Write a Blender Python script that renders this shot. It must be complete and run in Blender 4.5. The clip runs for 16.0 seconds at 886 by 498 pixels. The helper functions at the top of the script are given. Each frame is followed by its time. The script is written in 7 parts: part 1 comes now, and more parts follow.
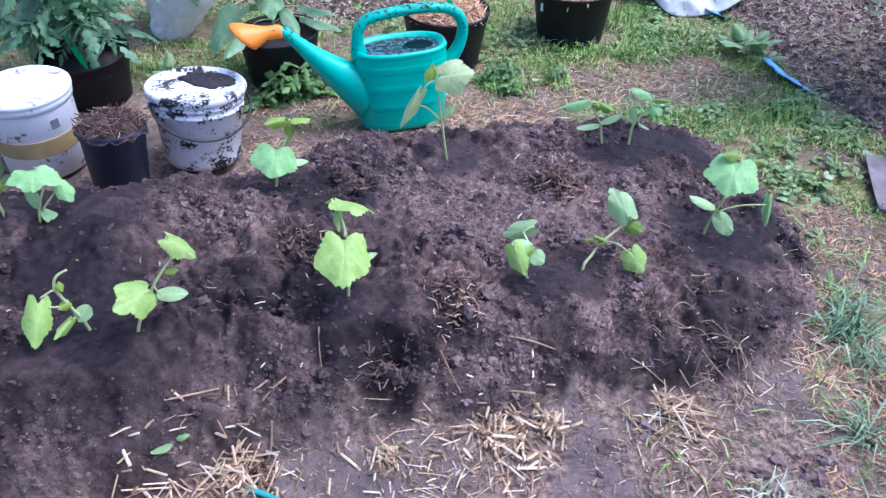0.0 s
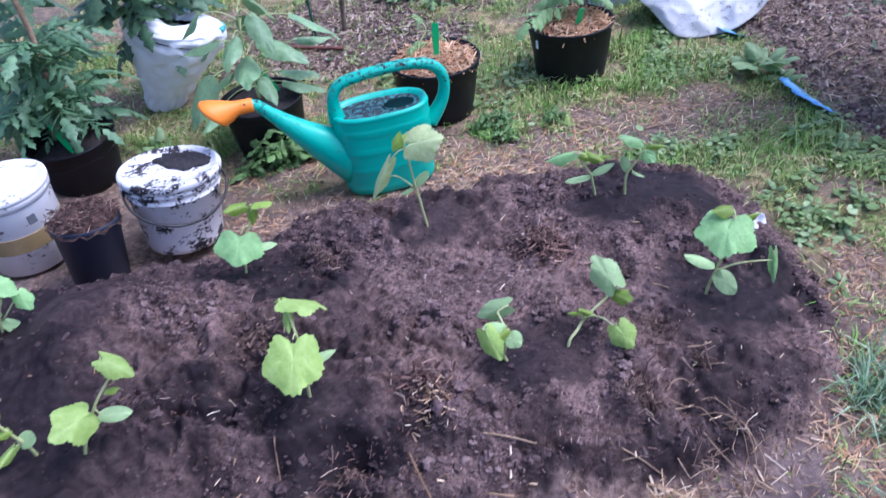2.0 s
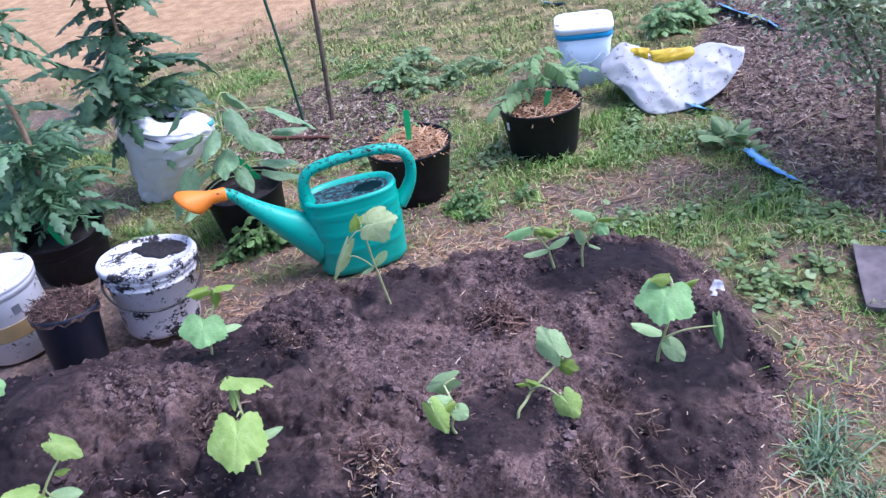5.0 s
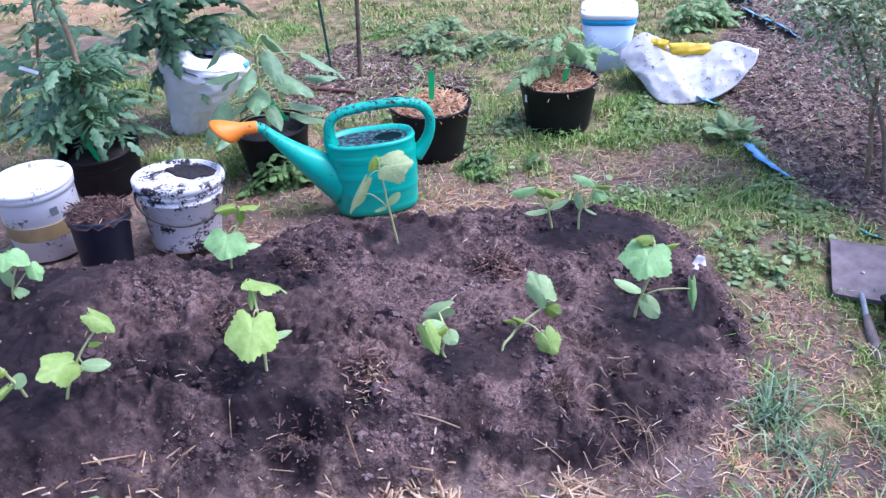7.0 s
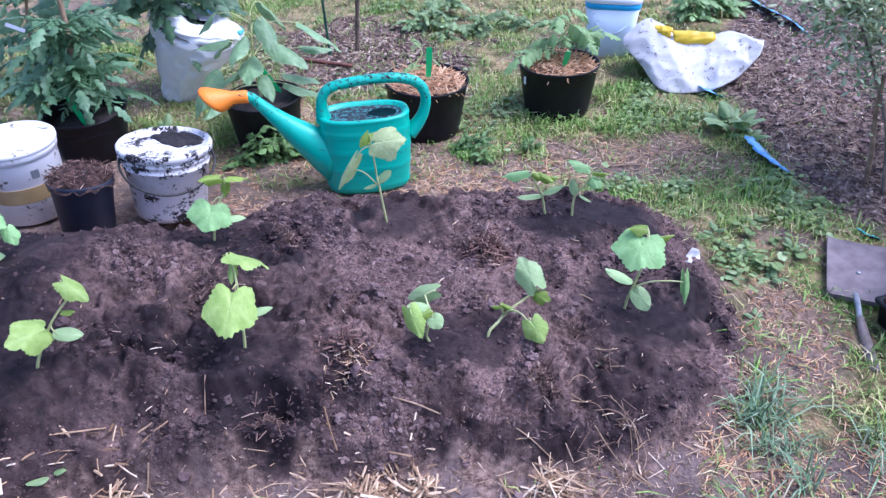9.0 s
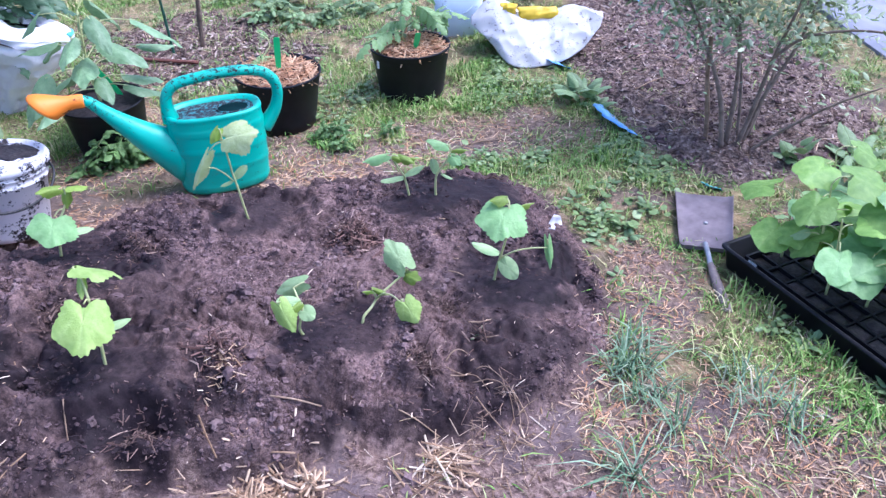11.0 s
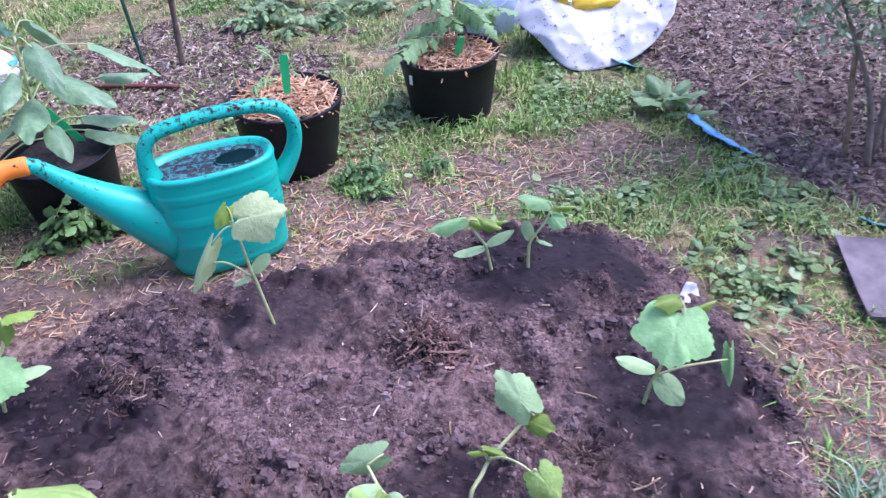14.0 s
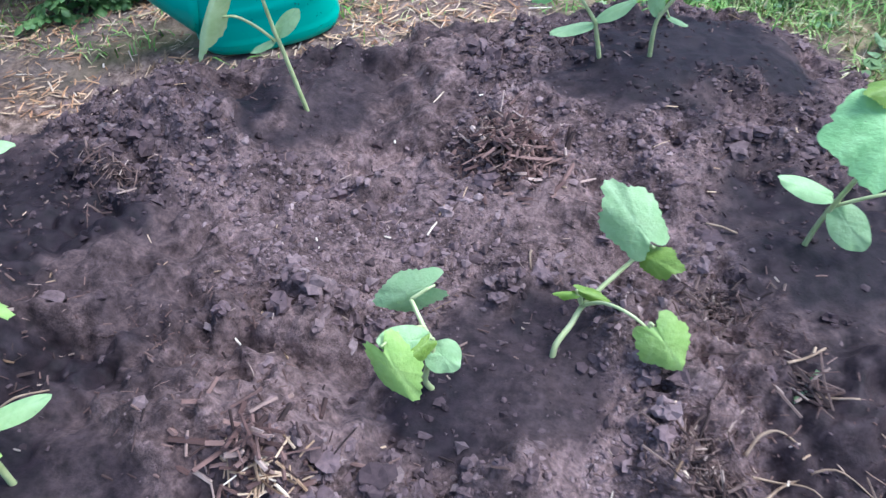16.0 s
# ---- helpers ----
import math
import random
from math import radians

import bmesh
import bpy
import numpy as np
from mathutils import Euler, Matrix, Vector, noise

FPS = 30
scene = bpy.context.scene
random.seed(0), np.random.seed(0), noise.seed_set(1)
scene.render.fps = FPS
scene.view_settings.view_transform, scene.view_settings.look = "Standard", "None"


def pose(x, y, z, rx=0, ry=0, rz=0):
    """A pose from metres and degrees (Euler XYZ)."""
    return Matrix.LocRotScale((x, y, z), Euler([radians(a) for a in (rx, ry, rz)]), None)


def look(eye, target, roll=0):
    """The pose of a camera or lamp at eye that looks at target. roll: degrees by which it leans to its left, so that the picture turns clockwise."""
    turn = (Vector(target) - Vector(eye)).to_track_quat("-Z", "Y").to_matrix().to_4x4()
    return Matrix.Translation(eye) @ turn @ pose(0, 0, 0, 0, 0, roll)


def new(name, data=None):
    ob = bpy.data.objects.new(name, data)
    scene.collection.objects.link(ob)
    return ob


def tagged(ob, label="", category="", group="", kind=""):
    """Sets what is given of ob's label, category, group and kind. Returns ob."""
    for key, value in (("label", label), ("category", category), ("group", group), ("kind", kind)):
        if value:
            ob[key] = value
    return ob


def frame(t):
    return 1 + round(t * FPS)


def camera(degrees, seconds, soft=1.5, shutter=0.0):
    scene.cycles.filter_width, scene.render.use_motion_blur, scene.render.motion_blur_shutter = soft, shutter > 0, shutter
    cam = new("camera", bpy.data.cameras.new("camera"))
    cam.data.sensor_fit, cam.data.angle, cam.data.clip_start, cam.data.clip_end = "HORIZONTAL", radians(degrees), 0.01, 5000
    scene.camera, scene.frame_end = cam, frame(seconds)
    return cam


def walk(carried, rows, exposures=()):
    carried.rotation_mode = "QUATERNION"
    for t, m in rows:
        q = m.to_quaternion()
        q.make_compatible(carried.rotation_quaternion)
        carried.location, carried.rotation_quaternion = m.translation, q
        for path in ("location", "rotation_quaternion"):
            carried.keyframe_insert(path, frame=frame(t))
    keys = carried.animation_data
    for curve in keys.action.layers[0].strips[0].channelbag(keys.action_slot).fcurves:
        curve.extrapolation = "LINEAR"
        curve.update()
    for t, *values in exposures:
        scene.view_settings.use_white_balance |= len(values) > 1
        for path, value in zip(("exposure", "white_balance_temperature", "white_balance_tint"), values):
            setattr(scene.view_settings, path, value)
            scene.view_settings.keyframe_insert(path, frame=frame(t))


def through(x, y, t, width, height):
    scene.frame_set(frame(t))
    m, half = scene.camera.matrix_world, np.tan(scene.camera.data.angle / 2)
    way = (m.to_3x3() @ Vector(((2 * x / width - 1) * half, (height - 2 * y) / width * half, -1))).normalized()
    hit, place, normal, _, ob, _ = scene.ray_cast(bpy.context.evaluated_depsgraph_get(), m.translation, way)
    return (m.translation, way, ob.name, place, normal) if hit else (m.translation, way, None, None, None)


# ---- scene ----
cam = camera(59.8, 16.0, 1.4, 0.35)
PATH = [
    (0, (0.256, 0.154, 1.312), (-0.01, 1.66, 0.024), 0.6),
    (0.5, (0.196, 0.174, 1.309), (-0.039, 1.677, 0.01), -0.5),
    (1, (0.256, 0.252, 1.318), (0.035, 1.747, 0.007), -2.0),
    (1.5, (0.357, 0.326, 1.325), (0.051, 1.822, 0.034), -4.3),
    (2, (0.425, 0.38, 1.336), (-0.004, 1.881, 0.086), -7.2),
    (2.5, (0.496, 0.472, 1.323), (0.199, 2.102, 0.203), -11.1),
    (3, (0.555, 0.483, 1.283), (0.275, 2.133, 0.188), -11.8),
    (3.5, (0.561, 0.486, 1.271), (0.172, 2.125, 0.192), -12.7),
    (3.7, (0.561, 0.505, 1.262), (0.126, 2.139, 0.194), -12.9),
    (5.8, (0.633, 0.266, 1.379), (0.108, 1.861, 0.293), -8.1),
    (6, (0.626, 0.252, 1.369), (0.098, 1.839, 0.272), -7.5),
    (6.5, (0.598, 0.188, 1.36), (0.095, 1.775, 0.252), -5.0),
    (7, (0.659, 0.171, 1.355), (0.143, 1.751, 0.244), -3.8),
    (7.5, (0.703, 0.194, 1.345), (0.161, 1.753, 0.215), -2.3),
    (8, (0.692, 0.191, 1.341), (0.176, 1.761, 0.215), -1.9),
    (8.5, (0.661, 0.204, 1.334), (0.165, 1.78, 0.206), -1.4),
    (9, (0.657, 0.214, 1.327), (0.164, 1.773, 0.175), -1.0),
    (9.5, (0.671, 0.244, 1.312), (0.249, 1.812, 0.144), -0.5),
    (10, (0.687, 0.22, 1.325), (0.415, 1.82, 0.156), 0.1),
    (10.2, (0.69, 0.218, 1.326), (0.446, 1.82, 0.155), 0.1),
    (12.3, (0.597, 0.26, 1.264), (0.604, 1.874, 0.082), 0.5),
    (12.5, (0.545, 0.296, 1.266), (0.593, 1.897, 0.07), 1.1),
    (13, (0.502, 0.409, 1.286), (0.512, 1.998, 0.072), 0.7),
    (13.5, (0.446, 0.596, 1.233), (0.314, 2.163, -0.003), -0.6),
    (14, (0.385, 0.835, 1.134), (0.244, 2.424, -0.072), -3.1),
    (14.5, (0.368, 0.878, 1.056), (0.172, 2.311, -0.325), -5.3),
    (15, (0.371, 0.948, 0.985), (0.085, 2.284, -0.476), -7.7),
    (15.5, (0.385, 0.992, 0.912), (0.064, 2.303, -0.564), -7.4),
    (16, (0.351, 1.063, 0.84), (0.03, 2.347, -0.659), -5.7),
]
EXPOSURE = [(0, 1.29, 5060, 17), (1.5, 1.30, 5130, 19), (2, 1.09, 5180, 23), (2.5, 1.15, 5330, 33), (3, 1.22, 5370, 33), (3.5, 1.15, 5330, 28), (6, 1.02, 5230, 23), (7, 1.20, 5180, 26), (8, 1.27, 5180, 27), (9, 1.22, 5180, 25), (10, 1.42, 5180, 26), (12.5, 1.34, 5130, 22), (13, 1.30, 5180, 22), (13.5, 1.22, 5180, 18), (14, 1.30, 5180, 33), (14.5, 1.25, 5230, 20), (15, 1.27, 5220, 11), (16, 1.38, 5050, 7)]
walk(cam, [(t, look(eye, target, roll)) for t, eye, target, roll in PATH], EXPOSURE)

# ---- light ----
world = bpy.data.worlds.new("sky")
scene.world = world
world.use_nodes = True
wn = world.node_tree.nodes
sky = wn.new("ShaderNodeTexSky")
sky.sky_type = 'NISHITA'
sky.sun_disc = False
sky.sun_elevation = radians(60)
sky.sun_rotation = radians(73)
sky.dust_density = 3.0
wn["Background"].inputs["Strength"].default_value = 0.125
world.node_tree.links.new(sky.outputs["Color"], wn["Background"].inputs["Color"])
sun_data = bpy.data.lights.new("sun", 'SUN')
sun_data.energy = 1.5
sun_data.angle = radians(36)
sun_data.color = (1.0, 0.98, 0.95)
sun = new("sun", sun_data)
sun.matrix_world = look((1.6, 1.9, 3.0), (0, 1.4, 0))


# ---- materials ----
def material(name):
    m = bpy.data.materials.new(name)
    m.use_nodes = True
    return m, m.node_tree.nodes, m.node_tree.links, m.node_tree.nodes["Principled BSDF"]


def noise_node(nodes, links, scale, detail=4.0, rough=0.6, coord=None):
    n = nodes.new("ShaderNodeTexNoise")
    n.inputs["Scale"].default_value = scale
    n.inputs["Detail"].default_value = detail
    n.inputs["Roughness"].default_value = rough
    if coord is None:
        coord = nodes.new("ShaderNodeTexCoord").outputs["Object"]
    links.new(coord, n.inputs["Vector"])
    return n.outputs["Fac"]


def ramp(nodes, links, fac, stops):
    r = nodes.new("ShaderNodeValToRGB")
    el = r.color_ramp.elements
    while len(el) < len(stops):
        el.new(0.5)
    for e, (p, c) in zip(el, stops):
        e.position = p
        e.color = (*c, 1) if len(c) == 3 else c
    links.new(fac, r.inputs["Fac"])
    return r.outputs["Color"]


def mix(nodes, links, fac, a, b):
    n = nodes.new("ShaderNodeMix")
    n.data_type = 'RGBA'
    for sock, v in ((n.inputs["Factor"], fac), (n.inputs["A"], a), (n.inputs["B"], b)):
        if isinstance(v, (int, float)):
            sock.default_value = v
        elif isinstance(v, tuple):
            sock.default_value = (*v, 1)
        else:
            links.new(v, sock)
    return n.outputs["Result"]


def bump(nodes, links, bsdf, height, strength, distance):
    b = nodes.new("ShaderNodeBump")
    b.inputs["Strength"].default_value = strength
    b.inputs["Distance"].default_value = distance
    links.new(height, b.inputs["Height"])
    links.new(b.outputs["Normal"], bsdf.inputs["Normal"])


def plain(name, stops, scale=20.0, rough=0.6, bump_mm=0.0, bump_scale=120.0, metal=0.0, spec=0.5, detail=4.0):
    """A surface whose colour wanders through the stops by a noise, with fine relief."""
    m, nodes, links, bsdf = material(name)
    links.new(ramp(nodes, links, noise_node(nodes, links, scale, detail), stops), bsdf.inputs["Base Color"])
    bsdf.inputs["Roughness"].default_value = rough
    bsdf.inputs["Metallic"].default_value = metal
    bsdf.inputs["Specular IOR Level"].default_value = spec
    if bump_mm:
        bump(nodes, links, bsdf, noise_node(nodes, links, bump_scale, 3.0), 0.8, bump_mm / 1000)
    return m


def muddy(name, clean, mud, cover, scale=14.0, rough=0.4, top=None, height=0.3):
    """Plastic splashed with soil. cover: share of the surface under soil."""
    m, nodes, links, bsdf = material(name)
    big = noise_node(nodes, links, scale, 6.0, 0.72)
    fine = noise_node(nodes, links, scale * 7, 5.0, 0.7)
    add = nodes.new("ShaderNodeMath")
    add.operation = 'MULTIPLY_ADD'
    links.new(fine, add.inputs[0])
    add.inputs[1].default_value = 0.45
    links.new(big, add.inputs[2])
    value = add.outputs[0]
    if top is not None:
        sep = nodes.new("ShaderNodeSeparateXYZ")
        links.new(nodes.new("ShaderNodeTexCoord").outputs["Object"], sep.inputs[0])
        gain = nodes.new("ShaderNodeMapRange")
        links.new(sep.outputs["Z"], gain.inputs["Value"])
        gain.inputs["From Min"].default_value = height * 0.6
        gain.inputs["From Max"].default_value = height
        gain.inputs["To Max"].default_value = top
        more = nodes.new("ShaderNodeMath")
        links.new(value, more.inputs[0])
        links.new(gain.outputs[0], more.inputs[1])
        value = more.outputs[0]
    edge = 0.72 + (0.5 - cover) * 0.34
    mask = ramp(nodes, links, value, [(edge - 0.02, (0, 0, 0)), (edge + 0.03, (1, 1, 1))])
    tone = noise_node(nodes, links, 5.0, 3.0)
    base = ramp(nodes, links, tone, [(0.3, tuple(c * 0.86 for c in clean)), (0.7, clean)])
    links.new(mix(nodes, links, mask, base, mud), bsdf.inputs["Base Color"])
    links.new(ramp(nodes, links, mask, [(0, (rough,) * 3), (1, (0.9,) * 3)]), bsdf.inputs["Roughness"])
    bump(nodes, links, bsdf, mask, 0.6, 0.0012)
    return m


def leafy(name, dark, light, vein, rough=0.5, through=0.30):
    """A leaf blade: patchy green, paler veins, some light passing through."""
    m, nodes, links, bsdf = material(name)
    coord = nodes.new("ShaderNodeTexCoord").outputs["Object"]
    rnd = nodes.new("ShaderNodeObjectInfo").outputs["Random"]
    patch = ramp(nodes, links, noise_node(nodes, links, 38.0, 3.0, 0.6, coord), [(0.3, dark), (0.7, light)])
    shift = nodes.new("ShaderNodeHueSaturation")
    links.new(patch, shift.inputs["Color"])
    rng = nodes.new("ShaderNodeMapRange")
    links.new(rnd, rng.inputs["Value"])
    rng.inputs["To Min"].default_value = 0.8
    rng.inputs["To Max"].default_value = 1.2
    links.new(rng.outputs[0], shift.inputs["Value"])
    att = nodes.new("ShaderNodeAttribute")
    att.attribute_name = "vein"
    col = mix(nodes, links, att.outputs["Fac"], shift.outputs["Color"], vein)
    speck = ramp(nodes, links, noise_node(nodes, links, 120.0, 2.0, 0.5, coord), [(0.74, (0, 0, 0)), (0.78, (0.8, 0.8, 0.8))])
    col = mix(nodes, links, speck, col, (0.05, 0.04, 0.025))
    links.new(col, bsdf.inputs["Base Color"])
    bsdf.inputs["Roughness"].default_value = rough
    bump(nodes, links, bsdf, noise_node(nodes, links, 110.0, 4.0, 0.65, coord), 0.8, 0.0028)
    tr = nodes.new("ShaderNodeBsdfTranslucent")
    links.new(col, tr.inputs["Color"])
    ms = nodes.new("ShaderNodeMixShader")
    ms.inputs[0].default_value = through
    links.new(bsdf.outputs[0], ms.inputs[1])
    links.new(tr.outputs[0], ms.inputs[2])
    links.new(ms.outputs[0], nodes["Material Output"].inputs["Surface"])
    return m


def bits(name, stops, rough=0.8, fine=60.0):
    """Many small loose pieces in one mesh, each with a tone of its own."""
    m, nodes, links, bsdf = material(name)
    rnd = nodes.new("ShaderNodeNewGeometry").outputs["Random Per Island"]
    col = ramp(nodes, links, rnd, stops)
    grain = ramp(nodes, links, noise_node(nodes, links, fine, 3.0), [(0.25, (0.6, 0.6, 0.6)), (0.75, (1.15, 1.15, 1.15))])
    mul = nodes.new("ShaderNodeMix")
    mul.data_type, mul.blend_type = 'RGBA', 'MULTIPLY'
    mul.inputs["Factor"].default_value = 1.0
    links.new(col, mul.inputs["A"])
    links.new(grain, mul.inputs["B"])
    links.new(mul.outputs["Result"], bsdf.inputs["Base Color"])
    bsdf.inputs["Roughness"].default_value = rough
    bsdf.inputs["Specular IOR Level"].default_value = 0.3
    return m


def soil_bits(name, stops, rough, fine):
    """Loose crumbs, darker where the soil they lie on is wet and where the bank's shade is painted."""
    m = bits(name, stops, rough, fine)
    nodes, links = m.node_tree.nodes, m.node_tree.links
    bsdf = nodes["Principled BSDF"]
    src = bsdf.inputs["Base Color"].links[0].from_socket
    damp = nodes.new("ShaderNodeAttribute")
    damp.attribute_name = "wet"
    dark = nodes.new("ShaderNodeMix")
    dark.data_type, dark.blend_type = 'RGBA', 'MULTIPLY'
    links.new(damp.outputs["Fac"], dark.inputs["Factor"])
    links.new(src, dark.inputs["A"])
    dark.inputs["B"].default_value = (0.34, 0.33, 0.36, 1)
    links.new(dark.outputs["Result"], bsdf.inputs["Base Color"])
    return m


def turf_bits(name, stops, rough):
    """Grass blades that turn from fresh to parched in patches."""
    m = bits(name, stops, rough)
    nodes, links = m.node_tree.nodes, m.node_tree.links
    bsdf = nodes["Principled BSDF"]
    src = bsdf.inputs["Base Color"].links[0].from_socket
    patch = ramp(nodes, links, noise_node(nodes, links, 3.2, 4.0, 0.65), [(0.38, (0.62, 0.92, 0.52)), (0.5, (0.92, 1.04, 0.82)), (0.64, (1.22, 1.10, 1.08))])
    tint = nodes.new("ShaderNodeMix")
    tint.data_type, tint.blend_type = 'RGBA', 'MULTIPLY'
    tint.inputs["Factor"].default_value = 1.0
    links.new(src, tint.inputs["A"])
    links.new(patch, tint.inputs["B"])
    links.new(tint.outputs["Result"], bsdf.inputs["Base Color"])
    return m


def ground_material():
    m, nodes, links, bsdf = material("garden_ground")
    coord = nodes.new("ShaderNodeTexCoord").outputs["Object"]
    z1 = nodes.new("ShaderNodeAttribute")
    z1.attribute_name = "zone"
    s1 = nodes.new("ShaderNodeSeparateColor")
    links.new(z1.outputs["Color"], s1.inputs[0])
    z2 = nodes.new("ShaderNodeAttribute")
    z2.attribute_name = "cover"
    s2 = nodes.new("ShaderNodeSeparateColor")
    links.new(z2.outputs["Color"], s2.inputs[0])
    fine = noise_node(nodes, links, 55.0, 6.0, 0.7, coord)
    mid = noise_node(nodes, links, 9.0, 5.0, 0.65, coord)
    grit = noise_node(nodes, links, 260.0, 4.0, 0.7, coord)
    dry = ramp(nodes, links, fine, [(0.36, (0.041, 0.0255, 0.0232)), (0.48, (0.148, 0.096, 0.086)), (0.64, (0.325, 0.219, 0.196))])
    dry2 = ramp(nodes, links, mid, [(0.40, (0.052, 0.033, 0.029)), (0.60, (0.275, 0.183, 0.164))])
    soil = mix(nodes, links, 0.5, dry, dry2)
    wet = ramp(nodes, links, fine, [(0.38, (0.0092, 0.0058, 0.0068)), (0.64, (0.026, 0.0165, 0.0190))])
    grain = nodes.new("ShaderNodeMix")
    grain.data_type, grain.blend_type = 'RGBA', 'MULTIPLY'
    grain.inputs["Factor"].default_value = 1.0
    links.new(soil, grain.inputs["A"])
    links.new(ramp(nodes, links, noise_node(nodes, links, 120.0, 4.0, 0.7, coord), [(0.36, (0.58, 0.56, 0.55)), (0.5, (1.0, 1.0, 1.0)), (0.66, (1.40, 1.37, 1.35))]), grain.inputs["B"])
    # red holds wet soil and the shade painted on the front bank
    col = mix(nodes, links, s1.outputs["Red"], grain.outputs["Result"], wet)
    path = ramp(nodes, links, fine, [(0.37, (0.085, 0.054, 0.043)), (0.5, (0.225, 0.150, 0.118)), (0.64, (0.42, 0.295, 0.232))])
    col = mix(nodes, links, s1.outputs["Green"], col, path)
    col = mix(nodes, links, s2.outputs["Blue"], col, ramp(nodes, links, mid, [(0.35, (0.11, 0.080, 0.078)), (0.65, (0.225, 0.168, 0.158))]))
    turf = ramp(nodes, links, mid, [(0.36, (0.07, 0.085, 0.03)), (0.5, (0.20, 0.170, 0.078)), (0.62, (0.42, 0.31, 0.165))])
    col = mix(nodes, links, s1.outputs["Blue"], col, turf)
    mulch = ramp(nodes, links, fine, [(0.36, (0.062, 0.043, 0.034)), (0.5, (0.178, 0.128, 0.104)), (0.65, (0.38, 0.285, 0.236))])
    col = mix(nodes, links, s2.outputs["Red"], col, mulch)
    sand = ramp(nodes, links, mid, [(0.38, (0.40, 0.245, 0.125)), (0.62, (0.58, 0.375, 0.20))])
    col = mix(nodes, links, s2.outputs["Green"], col, sand)
    links.new(col, bsdf.inputs["Base Color"])
    bsdf.inputs["Specular IOR Level"].default_value = 0.15
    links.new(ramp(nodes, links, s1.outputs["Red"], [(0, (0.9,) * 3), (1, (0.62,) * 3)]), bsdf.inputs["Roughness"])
    add = nodes.new("ShaderNodeMath")
    add.operation = 'MULTIPLY_ADD'
    links.new(grit, add.inputs[0])
    add.inputs[1].default_value = 0.35
    links.new(fine, add.inputs[2])
    bump(nodes, links, bsdf, add.outputs[0], 1.0, 0.011)
    firm = ramp(nodes, links, s1.outputs["Red"], [(0.2, (1.0,) * 3), (0.85, (0.28,) * 3)])
    links.new(firm, nodes["Bump"].inputs["Strength"])
    return m


MUD = (0.022, 0.017, 0.018)
M_GROUND = ground_material()
M_CLOD = soil_bits("soil_crumbs", [(0.0, (0.078, 0.049, 0.046)), (0.5, (0.170, 0.110, 0.106)), (0.93, (0.25, 0.17, 0.155)), (1.0, (0.33, 0.235, 0.210))], 0.95, 150.0)
M_REDDISH = bits("reddish_flakes", [(0.0, (0.03, 0.016, 0.013)), (0.5, (0.115, 0.060, 0.048)), (0.88, (0.24, 0.14, 0.11)), (1.0, (0.52, 0.38, 0.30))], 0.85)
M_LITTER = bits("leaf_litter", [(0.0, (0.055, 0.035, 0.027)), (0.45, (0.17, 0.115, 0.088)), (0.8, (0.35, 0.255, 0.20)), (1.0, (0.62, 0.51, 0.42))], 0.85)
M_FIBRE = bits("soil_fibre", [(0.0, (0.028, 0.016, 0.014)), (0.5, (0.105, 0.058, 0.047)), (0.9, (0.22, 0.135, 0.105)), (1.0, (0.45, 0.33, 0.26))], 0.9)
M_THATCH = bits("dead_grass", [(0.0, (0.18, 0.115, 0.065)), (0.5, (0.46, 0.33, 0.185)), (1.0, (0.74, 0.58, 0.38))], 0.75)
M_STRAW = bits("straw", [(0.0, (0.15, 0.085, 0.045)), (0.4, (0.42, 0.27, 0.155)), (0.8, (0.68, 0.49, 0.31)), (1.0, (0.80, 0.68, 0.52))], 0.6)
M_CHAFF = bits("chaff", [(0.0, (0.10, 0.058, 0.042)), (0.55, (0.27, 0.175, 0.120)), (0.9, (0.46, 0.33, 0.225)), (1.0, (0.72, 0.60, 0.46))], 0.75)
M_ORANGE_STRAW = bits("reddish_straw", [(0.0, (0.29, 0.14, 0.075)), (0.5, (0.60, 0.33, 0.16)), (1.0, (0.76, 0.54, 0.33))], 0.7)
M_DEBRIS = bits("dry_debris", [(0.0, (0.03, 0.018, 0.015)), (0.5, (0.10, 0.057, 0.045)), (0.88, (0.20, 0.13, 0.10)), (1.0, (0.46, 0.34, 0.26))], 0.85)
M_GRASS = turf_bits("grass", [(0.0, (0.095, 0.165, 0.034)), (0.35, (0.205, 0.305, 0.072)), (0.64, (0.33, 0.435, 0.125)), (0.80, (0.45, 0.49, 0.195)), (0.90, (0.57, 0.47, 0.27)), (1.0, (0.72, 0.60, 0.40))], 0.6)
M_FAR_GRASS = turf_bits("faded_grass", [(0.0, (0.20, 0.24, 0.07)), (0.45, (0.36, 0.38, 0.14)), (0.75, (0.50, 0.46, 0.21)), (1.0, (0.64, 0.53, 0.31))], 0.7)
M_COVER = bits("clover", [(0.0, (0.08, 0.14, 0.035)), (0.6, (0.19, 0.28, 0.09)), (1.0, (0.34, 0.43, 0.20))], 0.6)
M_LEAF = leafy("cucumber_leaf", (0.28, 0.43, 0.088), (0.435, 0.59, 0.16), (0.52, 0.655, 0.245))
M_YOUNG = leafy("young_leaf", (0.19, 0.30, 0.035), (0.32, 0.45, 0.07), (0.40, 0.50, 0.12))
M_COT = leafy("seed_leaf", (0.31, 0.48, 0.19), (0.45, 0.60, 0.28), (0.50, 0.64, 0.33))
M_BLUE_LEAF = leafy("cool_leaf", (0.215, 0.42, 0.14), (0.345, 0.57, 0.225), (0.42, 0.64, 0.29))
M_TRAY_LEAF = leafy("tray_leaf", (0.165, 0.33, 0.055), (0.30, 0.485, 0.105), (0.38, 0.56, 0.17))
